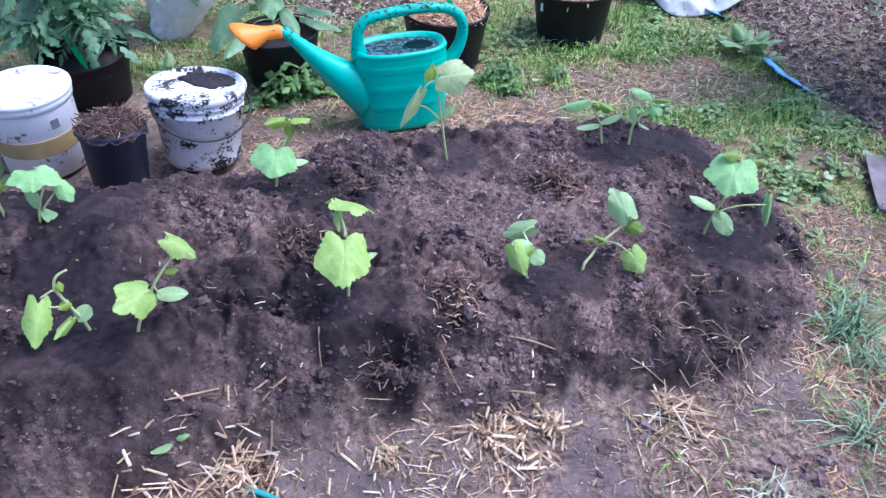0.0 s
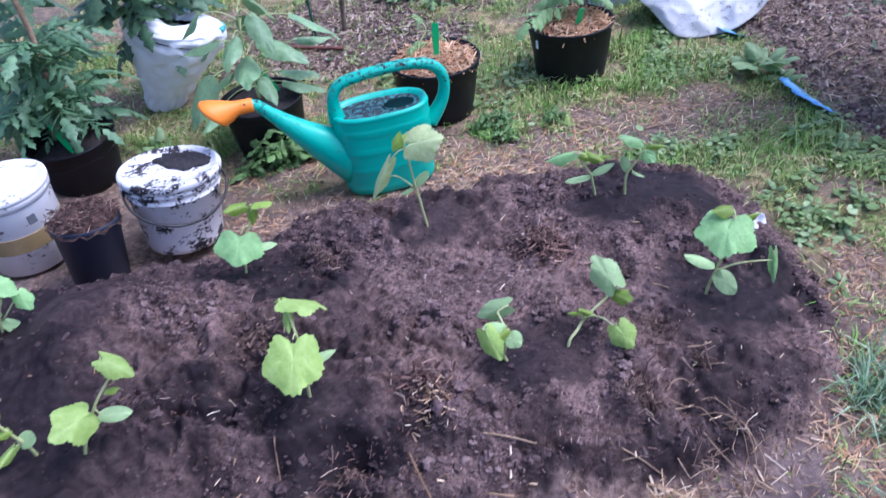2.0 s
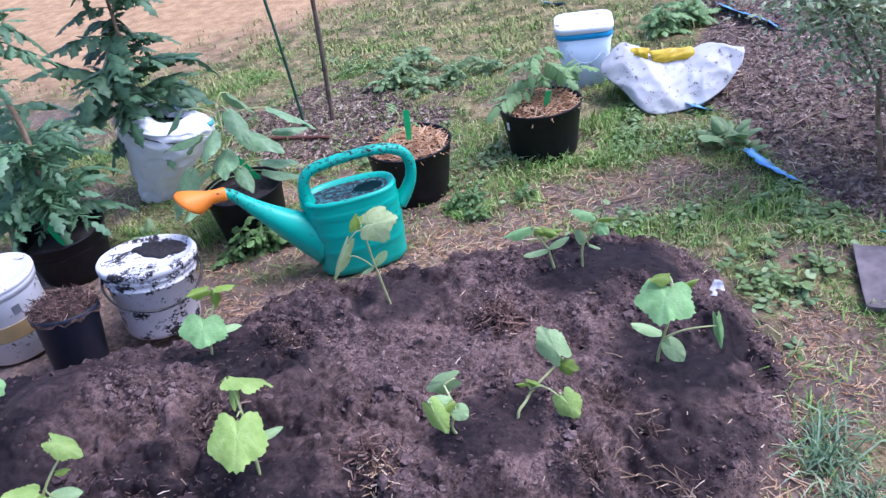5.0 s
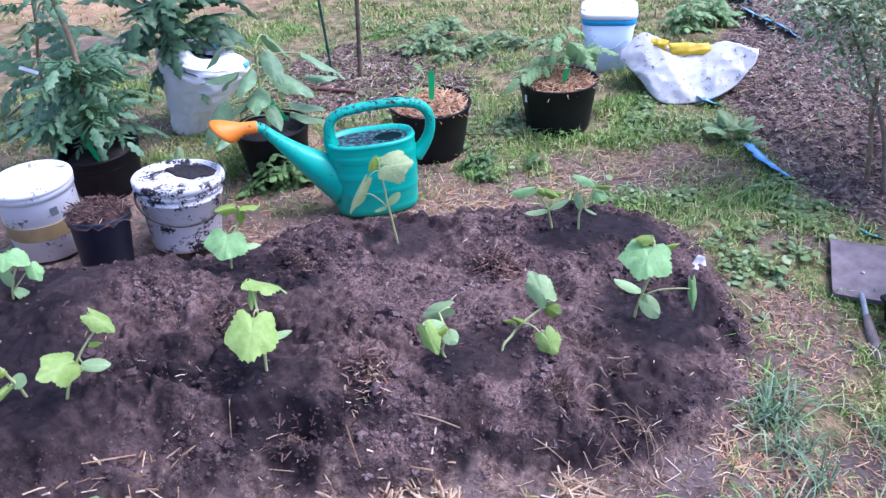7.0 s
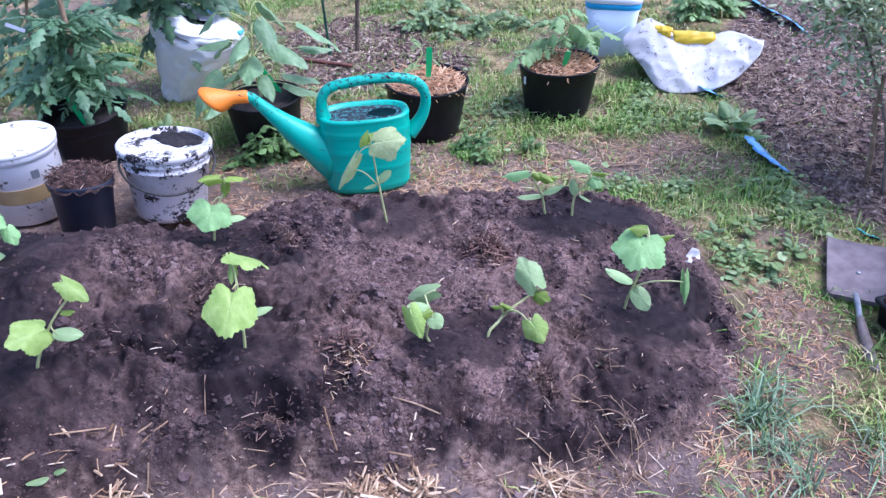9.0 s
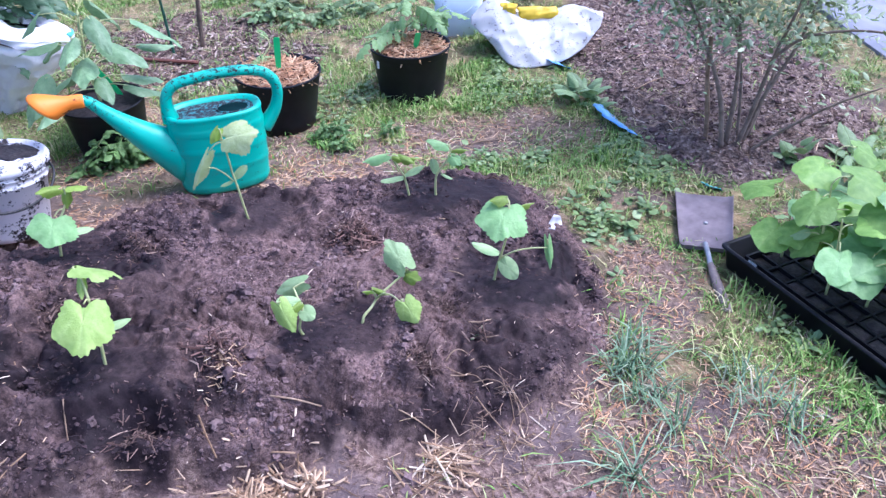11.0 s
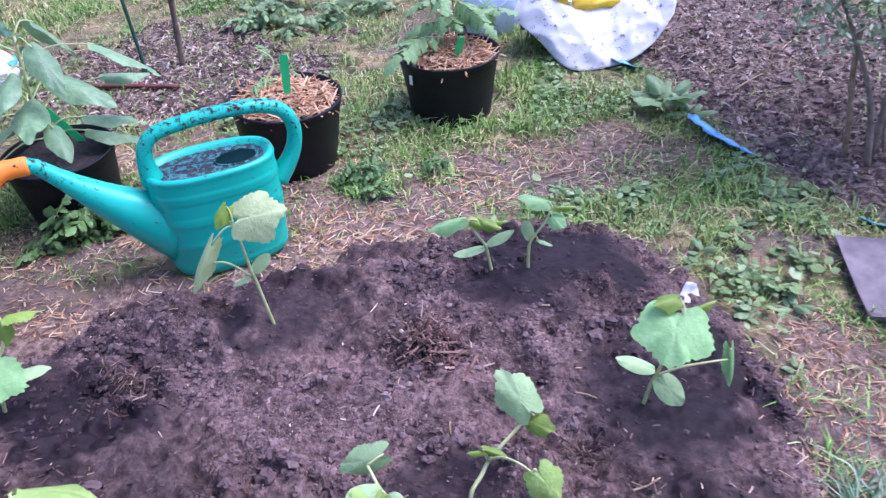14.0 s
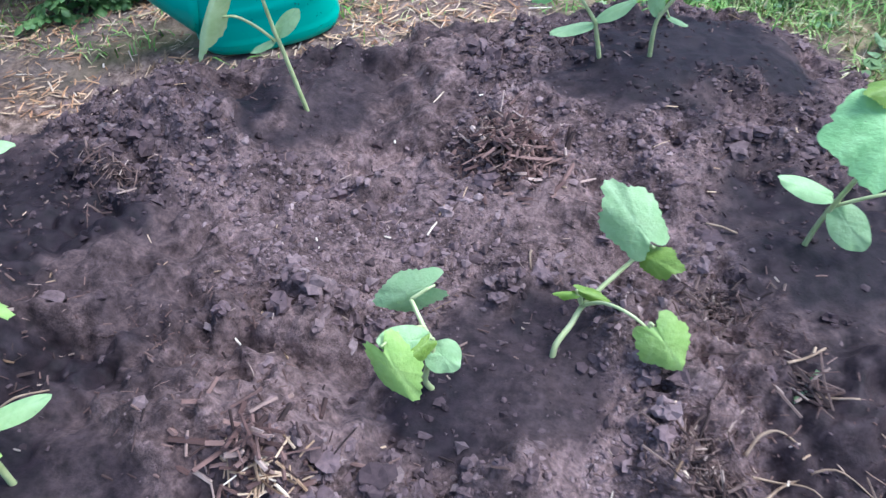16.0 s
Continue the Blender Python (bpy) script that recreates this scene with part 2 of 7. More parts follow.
M_PALE_LEAF = leafy("pale_leaf", (0.42, 0.52, 0.20), (0.58, 0.66, 0.33), (0.62, 0.70, 0.38))
M_STEM = plain("green_stem", [(0.3, (0.36, 0.40, 0.14)), (0.7, (0.54, 0.56, 0.27))], 40.0, 0.45, 0.4)
M_TOMATO = leafy("tomato_leaf", (0.065, 0.155, 0.070), (0.17, 0.30, 0.145), (0.22, 0.35, 0.18), 0.42, 0.2)
M_TOMATO_DARK = leafy("dark_tomato_leaf", (0.045, 0.105, 0.048), (0.125, 0.225, 0.11), (0.16, 0.27, 0.14), 0.42, 0.15)
M_PEPPER = leafy("soft_green_leaf", (0.14, 0.26, 0.11), (0.25, 0.38, 0.19), (0.30, 0.42, 0.23), 0.42, 0.2)
M_WEED = leafy("weed_leaf", (0.14, 0.23, 0.075), (0.28, 0.39, 0.17), (0.2, 0.3, 0.12), 0.5, 0.18)
M_SAPLING = leafy("light_tomato_leaf", (0.15, 0.28, 0.085), (0.27, 0.41, 0.16), (0.32, 0.45, 0.2), 0.5, 0.2)
M_SHRUB = bits("shrub_leaf", [(0.0, (0.20, 0.28, 0.12)), (0.5, (0.36, 0.45, 0.23)), (1.0, (0.54, 0.60, 0.37))], 0.5)
M_BARK = plain("bark", [(0.3, (0.075, 0.05, 0.035)), (0.7, (0.19, 0.14, 0.10))], 30.0, 0.85, 3.0, 60.0)
M_LIMB = plain("pale_bark", [(0.3, (0.12, 0.085, 0.062)), (0.7, (0.29, 0.22, 0.165))], 30.0, 0.85, 2.0, 60.0)
M_WOOD = plain("weathered_stick", [(0.3, (0.15, 0.09, 0.05)), (0.7, (0.36, 0.25, 0.16))], 40.0, 0.8, 1.0)
M_CAN = muddy("teal_plastic", (0.019, 0.46, 0.33), MUD, 0.04, 85.0, 0.38, 0.13, 0.40)
M_CAN_TOP = muddy("teal_plastic_dirty", (0.10, 0.33, 0.32), (0.03, 0.035, 0.04), 0.62, 70.0, 0.2)
# teal darkened to paint the shade inside the can
M_HOLE_SHADE = plain("painted_inside_shade", [(0.3, (0.002, 0.016, 0.016)), (0.7, (0.005, 0.03, 0.03))], 20.0, 0.9, spec=0.1)
M_ORANGE = muddy("orange_plastic", (0.90, 0.25, 0.015), MUD, 0.10, 22.0, 0.5)
M_BUCKET = muddy("mud_splashed_white_plastic", (0.82, 0.78, 0.78), MUD, 0.27, 17.0, 0.38, 0.17, 0.25)
M_BUCKET_LID = muddy("soil_covered_white_lid", (0.80, 0.78, 0.80), MUD, 0.36, 18.0, 0.45)
M_BLACK_SOIL = plain("wet_black_soil", [(0.35, (0.006, 0.005, 0.006)), (0.65, (0.030, 0.023, 0.024))], 90.0, 0.8, 6.0, 120.0)
M_WHITE = muddy("white_plastic", (0.88, 0.87, 0.88), (0.18, 0.15, 0.13), 0.08, 12.0, 0.35)
M_BAND = plain("ochre_tape", [(0.3, (0.28, 0.19, 0.08)), (0.7, (0.42, 0.31, 0.15))], 14.0, 0.6)
M_GREY = plain("grey_patch", [(0.3, (0.10, 0.11, 0.13)), (0.7, (0.18, 0.19, 0.21))], 30.0, 0.5)
M_WIRE = plain("dirty_wire", [(0.3, (0.012, 0.012, 0.012)), (0.7, (0.045, 0.045, 0.045))], 30.0, 0.6, metal=0.3)
M_POT = plain("black_pot_plastic", [(0.3, (0.004, 0.004, 0.006)), (0.7, (0.012, 0.012, 0.015))], 12.0, 0.5, 0.3, spec=0.25)
M_POT_BLUE = plain("dark_blue_plastic", [(0.3, (0.012, 0.016, 0.032)), (0.7, (0.03, 0.034, 0.055))], 10.0, 0.45, 0.3)
M_PEAT = plain("brown_peat", [(0.38, (0.018, 0.009, 0.008)), (0.5, (0.05, 0.025, 0.020)), (0.64, (0.11, 0.06, 0.046))], 60.0, 0.95, 8.0, 90.0)
M_DARK_SOIL = plain("dark_soil", [(0.3, (0.02, 0.015, 0.014)), (0.7, (0.065, 0.05, 0.044))], 70.0, 0.9, 6.0, 90.0)
M_BAG = plain("white_film_bag", [(0.3, (0.80, 0.80, 0.82)), (0.7, (0.90, 0.89, 0.90))], 9.0, 0.38, 5.0, 28.0)
M_SHEET = muddy("soiled_white_sheet", (0.60, 0.59, 0.59), (0.13, 0.115, 0.11), 0.16, 42.0, 0.5)
M_YELLOW = plain("yellow_film", [(0.3, (0.62, 0.40, 0.01)), (0.7, (0.80, 0.56, 0.03))], 12.0, 0.4, 1.5, 40.0)
M_PALE_BLUE = muddy("milky_blue_plastic", (0.66, 0.78, 0.88), (0.36, 0.42, 0.46), 0.12, 16.0, 0.3)
M_BLUE = plain("blue_film", [(0.4, (0.09, 0.30, 0.62)), (0.6, (0.20, 0.46, 0.78))], 14.0, 0.4, 2.0, 50.0)
M_CYAN = plain("cyan_band", [(0.3, (0.02, 0.32, 0.62)), (0.7, (0.05, 0.42, 0.72))], 14.0, 0.4)
M_TEAL = plain("teal_film", [(0.3, (0.03, 0.26, 0.24)), (0.7, (0.08, 0.40, 0.37))], 14.0, 0.4)
M_TAG = plain("green_label_plastic", [(0.3, (0.02, 0.46, 0.13)), (0.7, (0.04, 0.58, 0.18))], 10.0, 0.4)
M_STEEL = plain("worn_steel_blade", [(0.3, (0.115, 0.092, 0.098)), (0.6, (0.205, 0.168, 0.178)), (0.8, (0.28, 0.23, 0.225))], 18.0, 0.62, 0.6, 80.0, 0.25)
M_SHANK = plain("steel_shank", [(0.3, (0.30, 0.31, 0.33)), (0.7, (0.46, 0.47, 0.49))], 30.0, 0.4, metal=0.7)
M_HANDLE = plain("greyed_wood_handle", [(0.3, (0.15, 0.11, 0.10)), (0.7, (0.30, 0.24, 0.21))], 40.0, 0.75, 0.6)
M_RUST = plain("rusty_iron", [(0.3, (0.075, 0.025, 0.018)), (0.7, (0.19, 0.075, 0.05))], 40.0, 0.9, 1.5)
M_CANE = plain("green_coated_cane", [(0.3, (0.012, 0.06, 0.035)), (0.7, (0.03, 0.11, 0.065))], 30.0, 0.5)
M_PAPER = plain("white_paper_scrap", [(0.3, (0.74, 0.72, 0.72)), (0.7, (0.86, 0.85, 0.86))], 30.0, 0.7)
M_CONCRETE = plain("pale_concrete", [(0.4, (0.20, 0.205, 0.23)), (0.6, (0.27, 0.275, 0.305))], 4.0, 0.8, 1.0, 60.0)


# ---- mesh helpers ----
def mesh_np(name, verts, faces, mat=None, smooth=True):
    """A mesh from numpy arrays: verts (n, 3), faces (m, 3) or (m, 4)."""
    me = bpy.data.meshes.new(name)
    verts = np.asarray(verts, dtype=np.float32)
    faces = np.asarray(faces, dtype=np.int32)
    k = faces.shape[1]
    me.vertices.add(len(verts))
    me.vertices.foreach_set("co", verts.ravel())
    me.loops.add(faces.size)
    me.loops.foreach_set("vertex_index", faces.ravel())
    me.polygons.add(len(faces))
    me.polygons.foreach_set("loop_start", np.arange(0, faces.size, k, dtype=np.int32))
    me.update(calc_edges=True)
    me.polygons.foreach_set("use_smooth", np.full(len(faces), smooth))
    if mat is not None:
        me.materials.append(mat)
    return me


def part(name, me, parent, label="", mat=None):
    if mat is not None and not me.materials:
        me.materials.append(mat)
    ob = new(name, me)
    ob.parent = parent
    if label:
        ob["label"] = label
    return ob


def thing(name, m, label, category, group="", kind=""):
    ob = new(name)
    ob.empty_display_size = 0.05
    ob.matrix_world = m
    return tagged(ob, label, category, group, kind)


def solo(name, me, m, label, category, group="", kind=""):
    ob = new(name, me)
    ob.matrix_world = m
    return tagged(ob, label, category, group, kind)


def strip(rings, close=True, cap=(True, True)):
    """Quads between rings of equal length; returns verts and quad faces (caps as fans of degenerate-free quads)."""
    n = len(rings[0])
    verts = [p for r in rings for p in r]
    faces = []
    for i in range(len(rings) - 1):
        for j in range(n if close else n - 1):
            k = (j + 1) % n
            faces.append((i * n + j, i * n + k, (i + 1) * n + k, (i + 1) * n + j))
    if cap[0]:
        faces.append(tuple(reversed(range(n))))
    if cap[1]:
        faces.append(tuple((len(rings) - 1) * n + j for j in range(n)))
    return verts, faces


def loft(name, rings, mat, cap=(True, True), smooth=True):
    verts, faces = strip(rings, True, cap)
    me = bpy.data.meshes.new(name)
    me.from_pydata(verts, [], faces)
    me.polygons.foreach_set("use_smooth", np.full(len(me.polygons), smooth))
    me.materials.append(mat)
    return me


def turned(name, profile, mat, n=36, cap=(True, True), wobble=0.0):
    """A body of revolution: profile of (radius, height)."""
    rings = []
    for r, z in profile:
        rings.append([(r * math.cos(2 * math.pi * j / n) * (1 + wobble * math.sin(3 * j)), r * math.sin(2 * math.pi * j / n) * (1 + wobble * math.cos(2 * j)), z) for j in range(n)])
    return loft(name, rings, mat, cap)


def curve_points(pts, steps=5):
    """A smooth line through the points."""
    p = [Vector(q) for q in pts]
    if len(p) < 3:
        return p
    p = [p[0] * 2 - p[1]] + p + [p[-1] * 2 - p[-2]]
    out = []
    for i in range(1, len(p) - 2):
        for s in range(steps):
            t = s / steps
            out.append(0.5 * (2 * p[i] + (p[i + 1] - p[i - 1]) * t + (2 * p[i - 1] - 5 * p[i] + 4 * p[i + 1] - p[i + 2]) * t * t + (3 * p[i] - p[i - 1] - 3 * p[i + 1] + p[i + 2]) * t ** 3))
    return out + [p[-2]]


def tube(name, pts, radii, mat, n=8, steps=5, flat=1.0, knots=0.0):
    """A round rod along a smooth line. radii: at the start and the end, or one for each point."""
    line = curve_points(pts, steps)
    count = len(line)
    rings = []
    side = None
    for i, p in enumerate(line):
        d = (line[min(i + 1, count - 1)] - line[max(i - 1, 0)]).normalized()
        if side is None:
            side = d.cross(Vector((0.1, 0.2, 1)) if abs(d.z) < 0.9 else Vector((0, 1, 0))).normalized()
        side = (side - d * side.dot(d)).normalized()
        up = d.cross(side)
        f = i / max(count - 1, 1)
        if len(radii) == 2:
            r = radii[0] + (radii[1] - radii[0]) * f
        else:
            g = f * (len(radii) - 1)
            k = min(int(g), len(radii) - 2)
            r = radii[k] + (radii[k + 1] - radii[k]) * (g - k)
        if knots:
            r *= 1 + knots * (random.random() - 0.5)
        rings.append([tuple(p + side * math.cos(2 * math.pi * j / n) * r + up * math.sin(2 * math.pi * j / n) * r * flat) for j in range(n)])
    return loft(name, rings, mat)


def join_meshes(name, pieces, mat):
    """One mesh out of (verts, faces) pieces."""
    verts, faces = [], []
    for v, f in pieces:
        o = len(verts)
        verts += v
        faces += [tuple(i + o for i in q) for q in f]
    me = bpy.data.meshes.new(name)
    me.from_pydata(verts, [], faces)
    me.polygons.foreach_set("use_smooth", np.full(len(me.polygons), True))
    me.materials.append(mat)
    return me


def box_mesh(name, size, mat, bevel=0.004):
    bm = bmesh.new()
    bmesh.ops.create_cube(bm, size=1.0)
    bmesh.ops.scale(bm, vec=size, verts=bm.verts)
    bmesh.ops.bevel(bm, geom=bm.edges[:], offset=bevel, segments=2, affect='EDGES')
    me = bpy.data.meshes.new(name)
    bm.to_mesh(me)
    bm.free()
    me.materials.append(mat)
    return me


# ---- the lie of the land ----
RNG = np.random.default_rng(7)
TABLE = RNG.random((256, 256))


def vnoise(x, y, freq, seed=0):
    """Smooth noise from 0 to 1."""
    x, y = np.asarray(x) * freq + seed * 17.3, np.asarray(y) * freq + seed * 31.7
    ix, iy = np.floor(x).astype(int), np.floor(y).astype(int)
    fx, fy = x - ix, y - iy
    fx, fy = fx * fx * (3 - 2 * fx), fy * fy * (3 - 2 * fy)
    a, b = TABLE[ix % 256, iy % 256], TABLE[(ix + 1) % 256, iy % 256]
    c, d = TABLE[ix % 256, (iy + 1) % 256], TABLE[(ix + 1) % 256, (iy + 1) % 256]
    return (a * (1 - fx) + b * fx) * (1 - fy) + (c * (1 - fx) + d * fx) * fy


def fbm(x, y, freq, octaves=3, seed=0):
    s, amp, tot = 0, 1.0, 0.0
    for o in range(octaves):
        s = s + amp * (vnoise(x, y, freq * 2.03 ** o, seed + o) - 0.5)
        tot += amp
        amp *= 0.55
    return s / tot


def cells(x, y, freq, seed=0):
    """Distance to the nearest of scattered seeds: rounded lumps with sharp gaps between."""
    x, y = np.asarray(x) * freq, np.asarray(y) * freq
    ix, iy = np.floor(x).astype(int), np.floor(y).astype(int)
    best = np.full(x.shape, 9.0)
    for dx in (-1, 0, 1):
        for dy in (-1, 0, 1):
            cx, cy = ix + dx, iy + dy
            px = cx + TABLE[(cx + seed) % 256, cy % 256]
            py = cy + TABLE[cx % 256, (cy + seed + 77) % 256]
            best = np.minimum(best, np.hypot(x - px, y - py))
    return best


def smooth(a, b, v):
    t = np.clip((v - a) / (b - a), 0, 1)
    return t * t * (3 - 2 * t)


def inside(x, y, poly):
    """Signed distance to an outline, positive inside."""
    x, y = np.asarray(x, float), np.asarray(y, float)
    best = np.full(x.shape, 1e9)
    odd = np.zeros(x.shape, bool)
    for (ax, ay), (bx, by) in zip(poly, poly[1:] + poly[:1]):
        dx, dy = bx - ax, by - ay
        t = np.clip(((x - ax) * dx + (y - ay) * dy) / (dx * dx + dy * dy), 0, 1)
        best = np.minimum(best, np.hypot(x - ax - t * dx, y - ay - t * dy))
        cross = (ay > y) != (by > y)
        odd ^= cross & (x < ax + (y - ay) * dx / (dy if dy else 1e-9))
    return np.where(odd, best, -best)


BED = [(-2.3, 0.20), (-1.3, 0.53), (-0.76, 0.75), (-0.46, 0.86), (-0.32, 1.00), (0.10, 1.17), (0.40, 1.27), (0.66, 1.36), (0.86, 1.52), (0.95, 1.75), (0.91, 2.00),
       (0.80, 2.25), (0.66, 2.42), (0.40, 2.42), (0.08, 2.31), (-0.12, 2.18), (-0.36, 2.05), (-0.62, 1.87), (-0.86, 1.70), (-1.16, 1.60), (-2.3, 1.26)]
SIDE_BED = [(0.86, 3.42), (1.02, 2.95), (1.12, 2.74), (1.32, 2.42), (1.75, 2.55), (2.0, 2.9), (1.95, 3.5), (1.6, 4.3), (1.3, 5.4), (0.85, 5.2), (0.95, 4.4), (0.80, 3.9)]
# where the seedlings stand: x, y and the height of the soil there
STEMS = {"a": (-0.152, 1.297, 0.170), "d": (-0.047, 1.919, 0.131), "f": (0.375, 2.101, 0.120), "e": (0.449, 2.109, 0.119), "c": (0.637, 1.758, 0.096), "b": (0.342, 1.540, 0.112),
         "i": (0.226, 1.482, 0.124), "h": (-0.525, 1.088, 0.200), "j": (-0.615, 1.077, 0.200)}
BASINS = [(-0.13, 1.25, 0.15), (-0.03, 1.93, 0.16), (0.42, 2.10, 0.17), (0.66, 1.76, 0.17), (0.32, 1.52, 0.11), (-0.58, 1.05, 0.23), (-0.46, 1.70, 0.17), (-0.86, 1.47, 0.19), (0.62, 2.20, 0.13)]

# soil darkened by water beyond the planting hollows, plus shade painted on the front bank: x, y, reach
WETS_AND_SHADE = [(-0.55, 0.89, 0.22), (-0.34, 0.98, 0.13), (0.36, 1.27, 0.13), (0.52, 1.33, 0.15), (0.68, 1.42, 0.16), (-0.85, 0.78, 0.3), (0.80, 1.55, 0.14), (-0.75, 0.86, 0.26), (-0.98, 0.74, 0.30), (-0.52, 0.90, 0.16), (-0.20, 1.38, 0.18), (0.02, 1.28, 0.08), (0.68, 1.54, 0.15), (-0.72, 1.27, 0.30), (-0.45, 1.25, 0.16), (-0.85, 1.15, 0.30), (-0.42, 0.98, 0.16), (-1.15, 1.0, 0.3), (-0.30, 1.62, 0.12), (-0.95, 0.90, 0.30), (-0.62, 1.00, 0.22), (0.74, 1.50, 0.14), (0.82, 1.85, 0.10), (0.52, 2.18, 0.22), (-0.70, 1.55, 0.22), (-1.05, 1.35, 0.25), (0.66, 1.45, 0.14), (0.52, 1.33, 0.10), (0.30, 1.30, 0.09), (-0.62, 0.95, 0.2), (-0.75, 1.0, 0.22), (-0.50, 1.0, 0.2), (-0.05, 2.05, 0.15), (-0.58, 1.02, 0.24), (-0.46, 1.10, 0.15), (-0.30, 1.08, 0.10), (-0.17, 1.16, 0.10), (-0.02, 1.20, 0.09), (0.38, 1.28, 0.12), (0.70, 1.44, 0.16)]

# dark hollows under the lip of the bed and between clods: x, y, reach, depth
PITS = [(-0.03, 1.19, 0.05, 0.04), (0.10, 1.26, 0.05, 0.04), (0.30, 1.33, 0.06, 0.05), (0.44, 1.38, 0.05, 0.04), (0.60, 1.44, 0.07, 0.05), (-0.42, 1.05, 0.06, 0.05), (0.74, 1.55, 0.06, 0.04), (-0.20, 1.47, 0.05, 0.025), (0.15, 1.62, 0.05, 0.02), (-0.33, 1.28, 0.06, 0.03), (0.50, 1.66, 0.04, 0.02), (-0.27, 1.80, 0.06, 0.03), (-0.55, 1.30, 0.06, 0.03)]


def remembered(work):
    """Keeps the last answer, for the same two arrays asked again."""
    last = [None, None, None]

    def asked(x, y):
        if last[0] is not x or last[1] is not y:
            last[2] = work(x, y)
            last[0], last[1] = x, y
        return last[2]
    return asked


# smooth paler crusts where the soil was pressed and dried: x, y, reach
CRUSTS = [(-0.26, 1.14, 0.085), (0.17, 1.24, 0.12), (0.40, 1.37, 0.09), (0.20, 1.72, 0.15), (0.04, 1.68, 0.12), (0.80, 1.66, 0.08), (0.33, 1.68, 0.10)]


@remembered
def crust(x, y):
    c = np.zeros(np.shape(x))
    for cx, cy, cr in CRUSTS:
        c = np.maximum(c, 1 - smooth(cr * 0.35, cr * 1.1, np.hypot(x - cx, (y - cy) * 1.3) + 0.18 * fbm(x, y, 9, 3, 87)))
    return c


@remembered
def raw_height(x, y):
    x, y = np.asarray(x, float), np.asarray(y, float)
    d = inside(x, y, BED) + 0.09 * fbm(x, y, 5, 3, 3) + 0.035 * fbm(x, y, 17, 2, 4)
    prof = 0.56 * smooth(-0.025, 0.035, d) + 0.44 * smooth(0.055, 0.135, d + 0.05 * fbm(x, y, 8, 2, 36))
    basin = np.zeros(x.shape)
    for bx, by, br in BASINS:
        basin = np.maximum(basin, 1 - smooth(br * 0.55, br * 1.15, np.hypot(x - bx, y - by) + 0.22 * fbm(x, y, 6, 3, 21) + 0.09 * fbm(x, y, 25, 2, 23)))
    rough = (1 - 0.8 * basin) * (1 - 0.7 * crust(x, y))
    top = 0.15 - 0.08 * np.clip(x, -1.2, 1.2) + (1.6 - np.clip(y, 0.8, 2.6)) * 0.05
    top = top - 0.022 * smooth(1.95, 2.2, y) * smooth(-0.5, -0.3, x) * (1 - smooth(0.15, 0.3, x))
    top = top - 0.075 * smooth(-0.42, 0.0, y - (1.79 + 0.45 * (x + 0.86))) * (1 - smooth(-0.55, -0.25, x))
    patch = 0.25 + 0.9 * smooth(0.36, 0.64, vnoise(x, y, 6, 13))
    wx, wy = x + 0.03 * fbm(x, y, 22, 2, 61), y + 0.03 * fbm(x, y, 22, 2, 66)
    clod = 0.036 * (0.45 - cells(wx, wy, 24, 3) ** 1.4) + 0.024 * (0.45 - cells(wx, wy, 55, 9) ** 1.4)
    clod = clod * (1 - 0.55 * smooth(1.5, 1.75, y - 0.2 * x))
    lumps = 0.065 * fbm(x, y, 5, 2, 5) + (0.085 * fbm(x, y, 11, 3, 8) + 0.032 * fbm(x, y, 24, 2, 10) + 0.025 * fbm(x, y, 45, 3, 11) + clod * patch) * rough - 0.010 * basin
    flank = 4 * prof * (1 - prof)
    lumps = lumps * 0.95 + flank * (0.045 * fbm(x, y, 12, 3, 34) + 0.035 * (0.4 - cells(wx, wy, 13, 21)) + 0.028 * (0.4 - cells(wx, wy, 31, 25)))
    ridge = -0.045 * np.abs(fbm(x, y, 20, 2, 14)) * rough + 0.006
    for px, py, pr, pd in PITS:
        ridge = ridge - pd * np.exp(-(((x - px) / pr) ** 2 + ((y - py) / (0.6 * pr)) ** 2) * np.clip(1 + 2.5 * fbm(x, y, 30, 2, 73), 0.4, 2.0))
    ridge = ridge - 0.05 * np.exp(-((x - 0.655) ** 2 / 0.0012 + (y - 1.345) ** 2 / 0.004))
    ground = 0.030 * fbm(x, y, 2.0, 2, 1) + 0.016 * fbm(x, y, 14, 3, 2)
    far = smooth(4, 9, np.hypot(x, y - 2))
    ground = ground * (1 - far)
    side = smooth(-0.03, 0.15, inside(x, y, SIDE_BED)) * (0.025 + 0.05 * fbm(x, y, 7, 3, 31) + 0.030 * (0.4 - cells(x, y, 15, 5)))
    return ground * (1 - prof) + prof * (top + lumps + ridge) + side, prof, basin


_s = np.array(list(STEMS.values()))
_k = np.exp(-((_s[:, None, 0] - _s[None, :, 0]) ** 2 + (_s[:, None, 1] - _s[None, :, 1]) ** 2) / (2 * 0.12 ** 2)) + 1e-3 * np.eye(len(_s))
_w = np.linalg.solve(_k, _s[:, 2] - raw_height(_s[:, 0], _s[:, 1])[0])


def height(x, y):
    z = raw_height(x, y)[0]
    for (sx, sy, _), w in zip(_s, _w):
        z = z + w * np.exp(-((np.asarray(x) - sx) ** 2 + (np.asarray(y) - sy) ** 2) / (2 * 0.12 ** 2))
    return z


def at(x, y, dz=0.0):
    return float(height(np.array([x]), np.array([y]))[0]) + dz


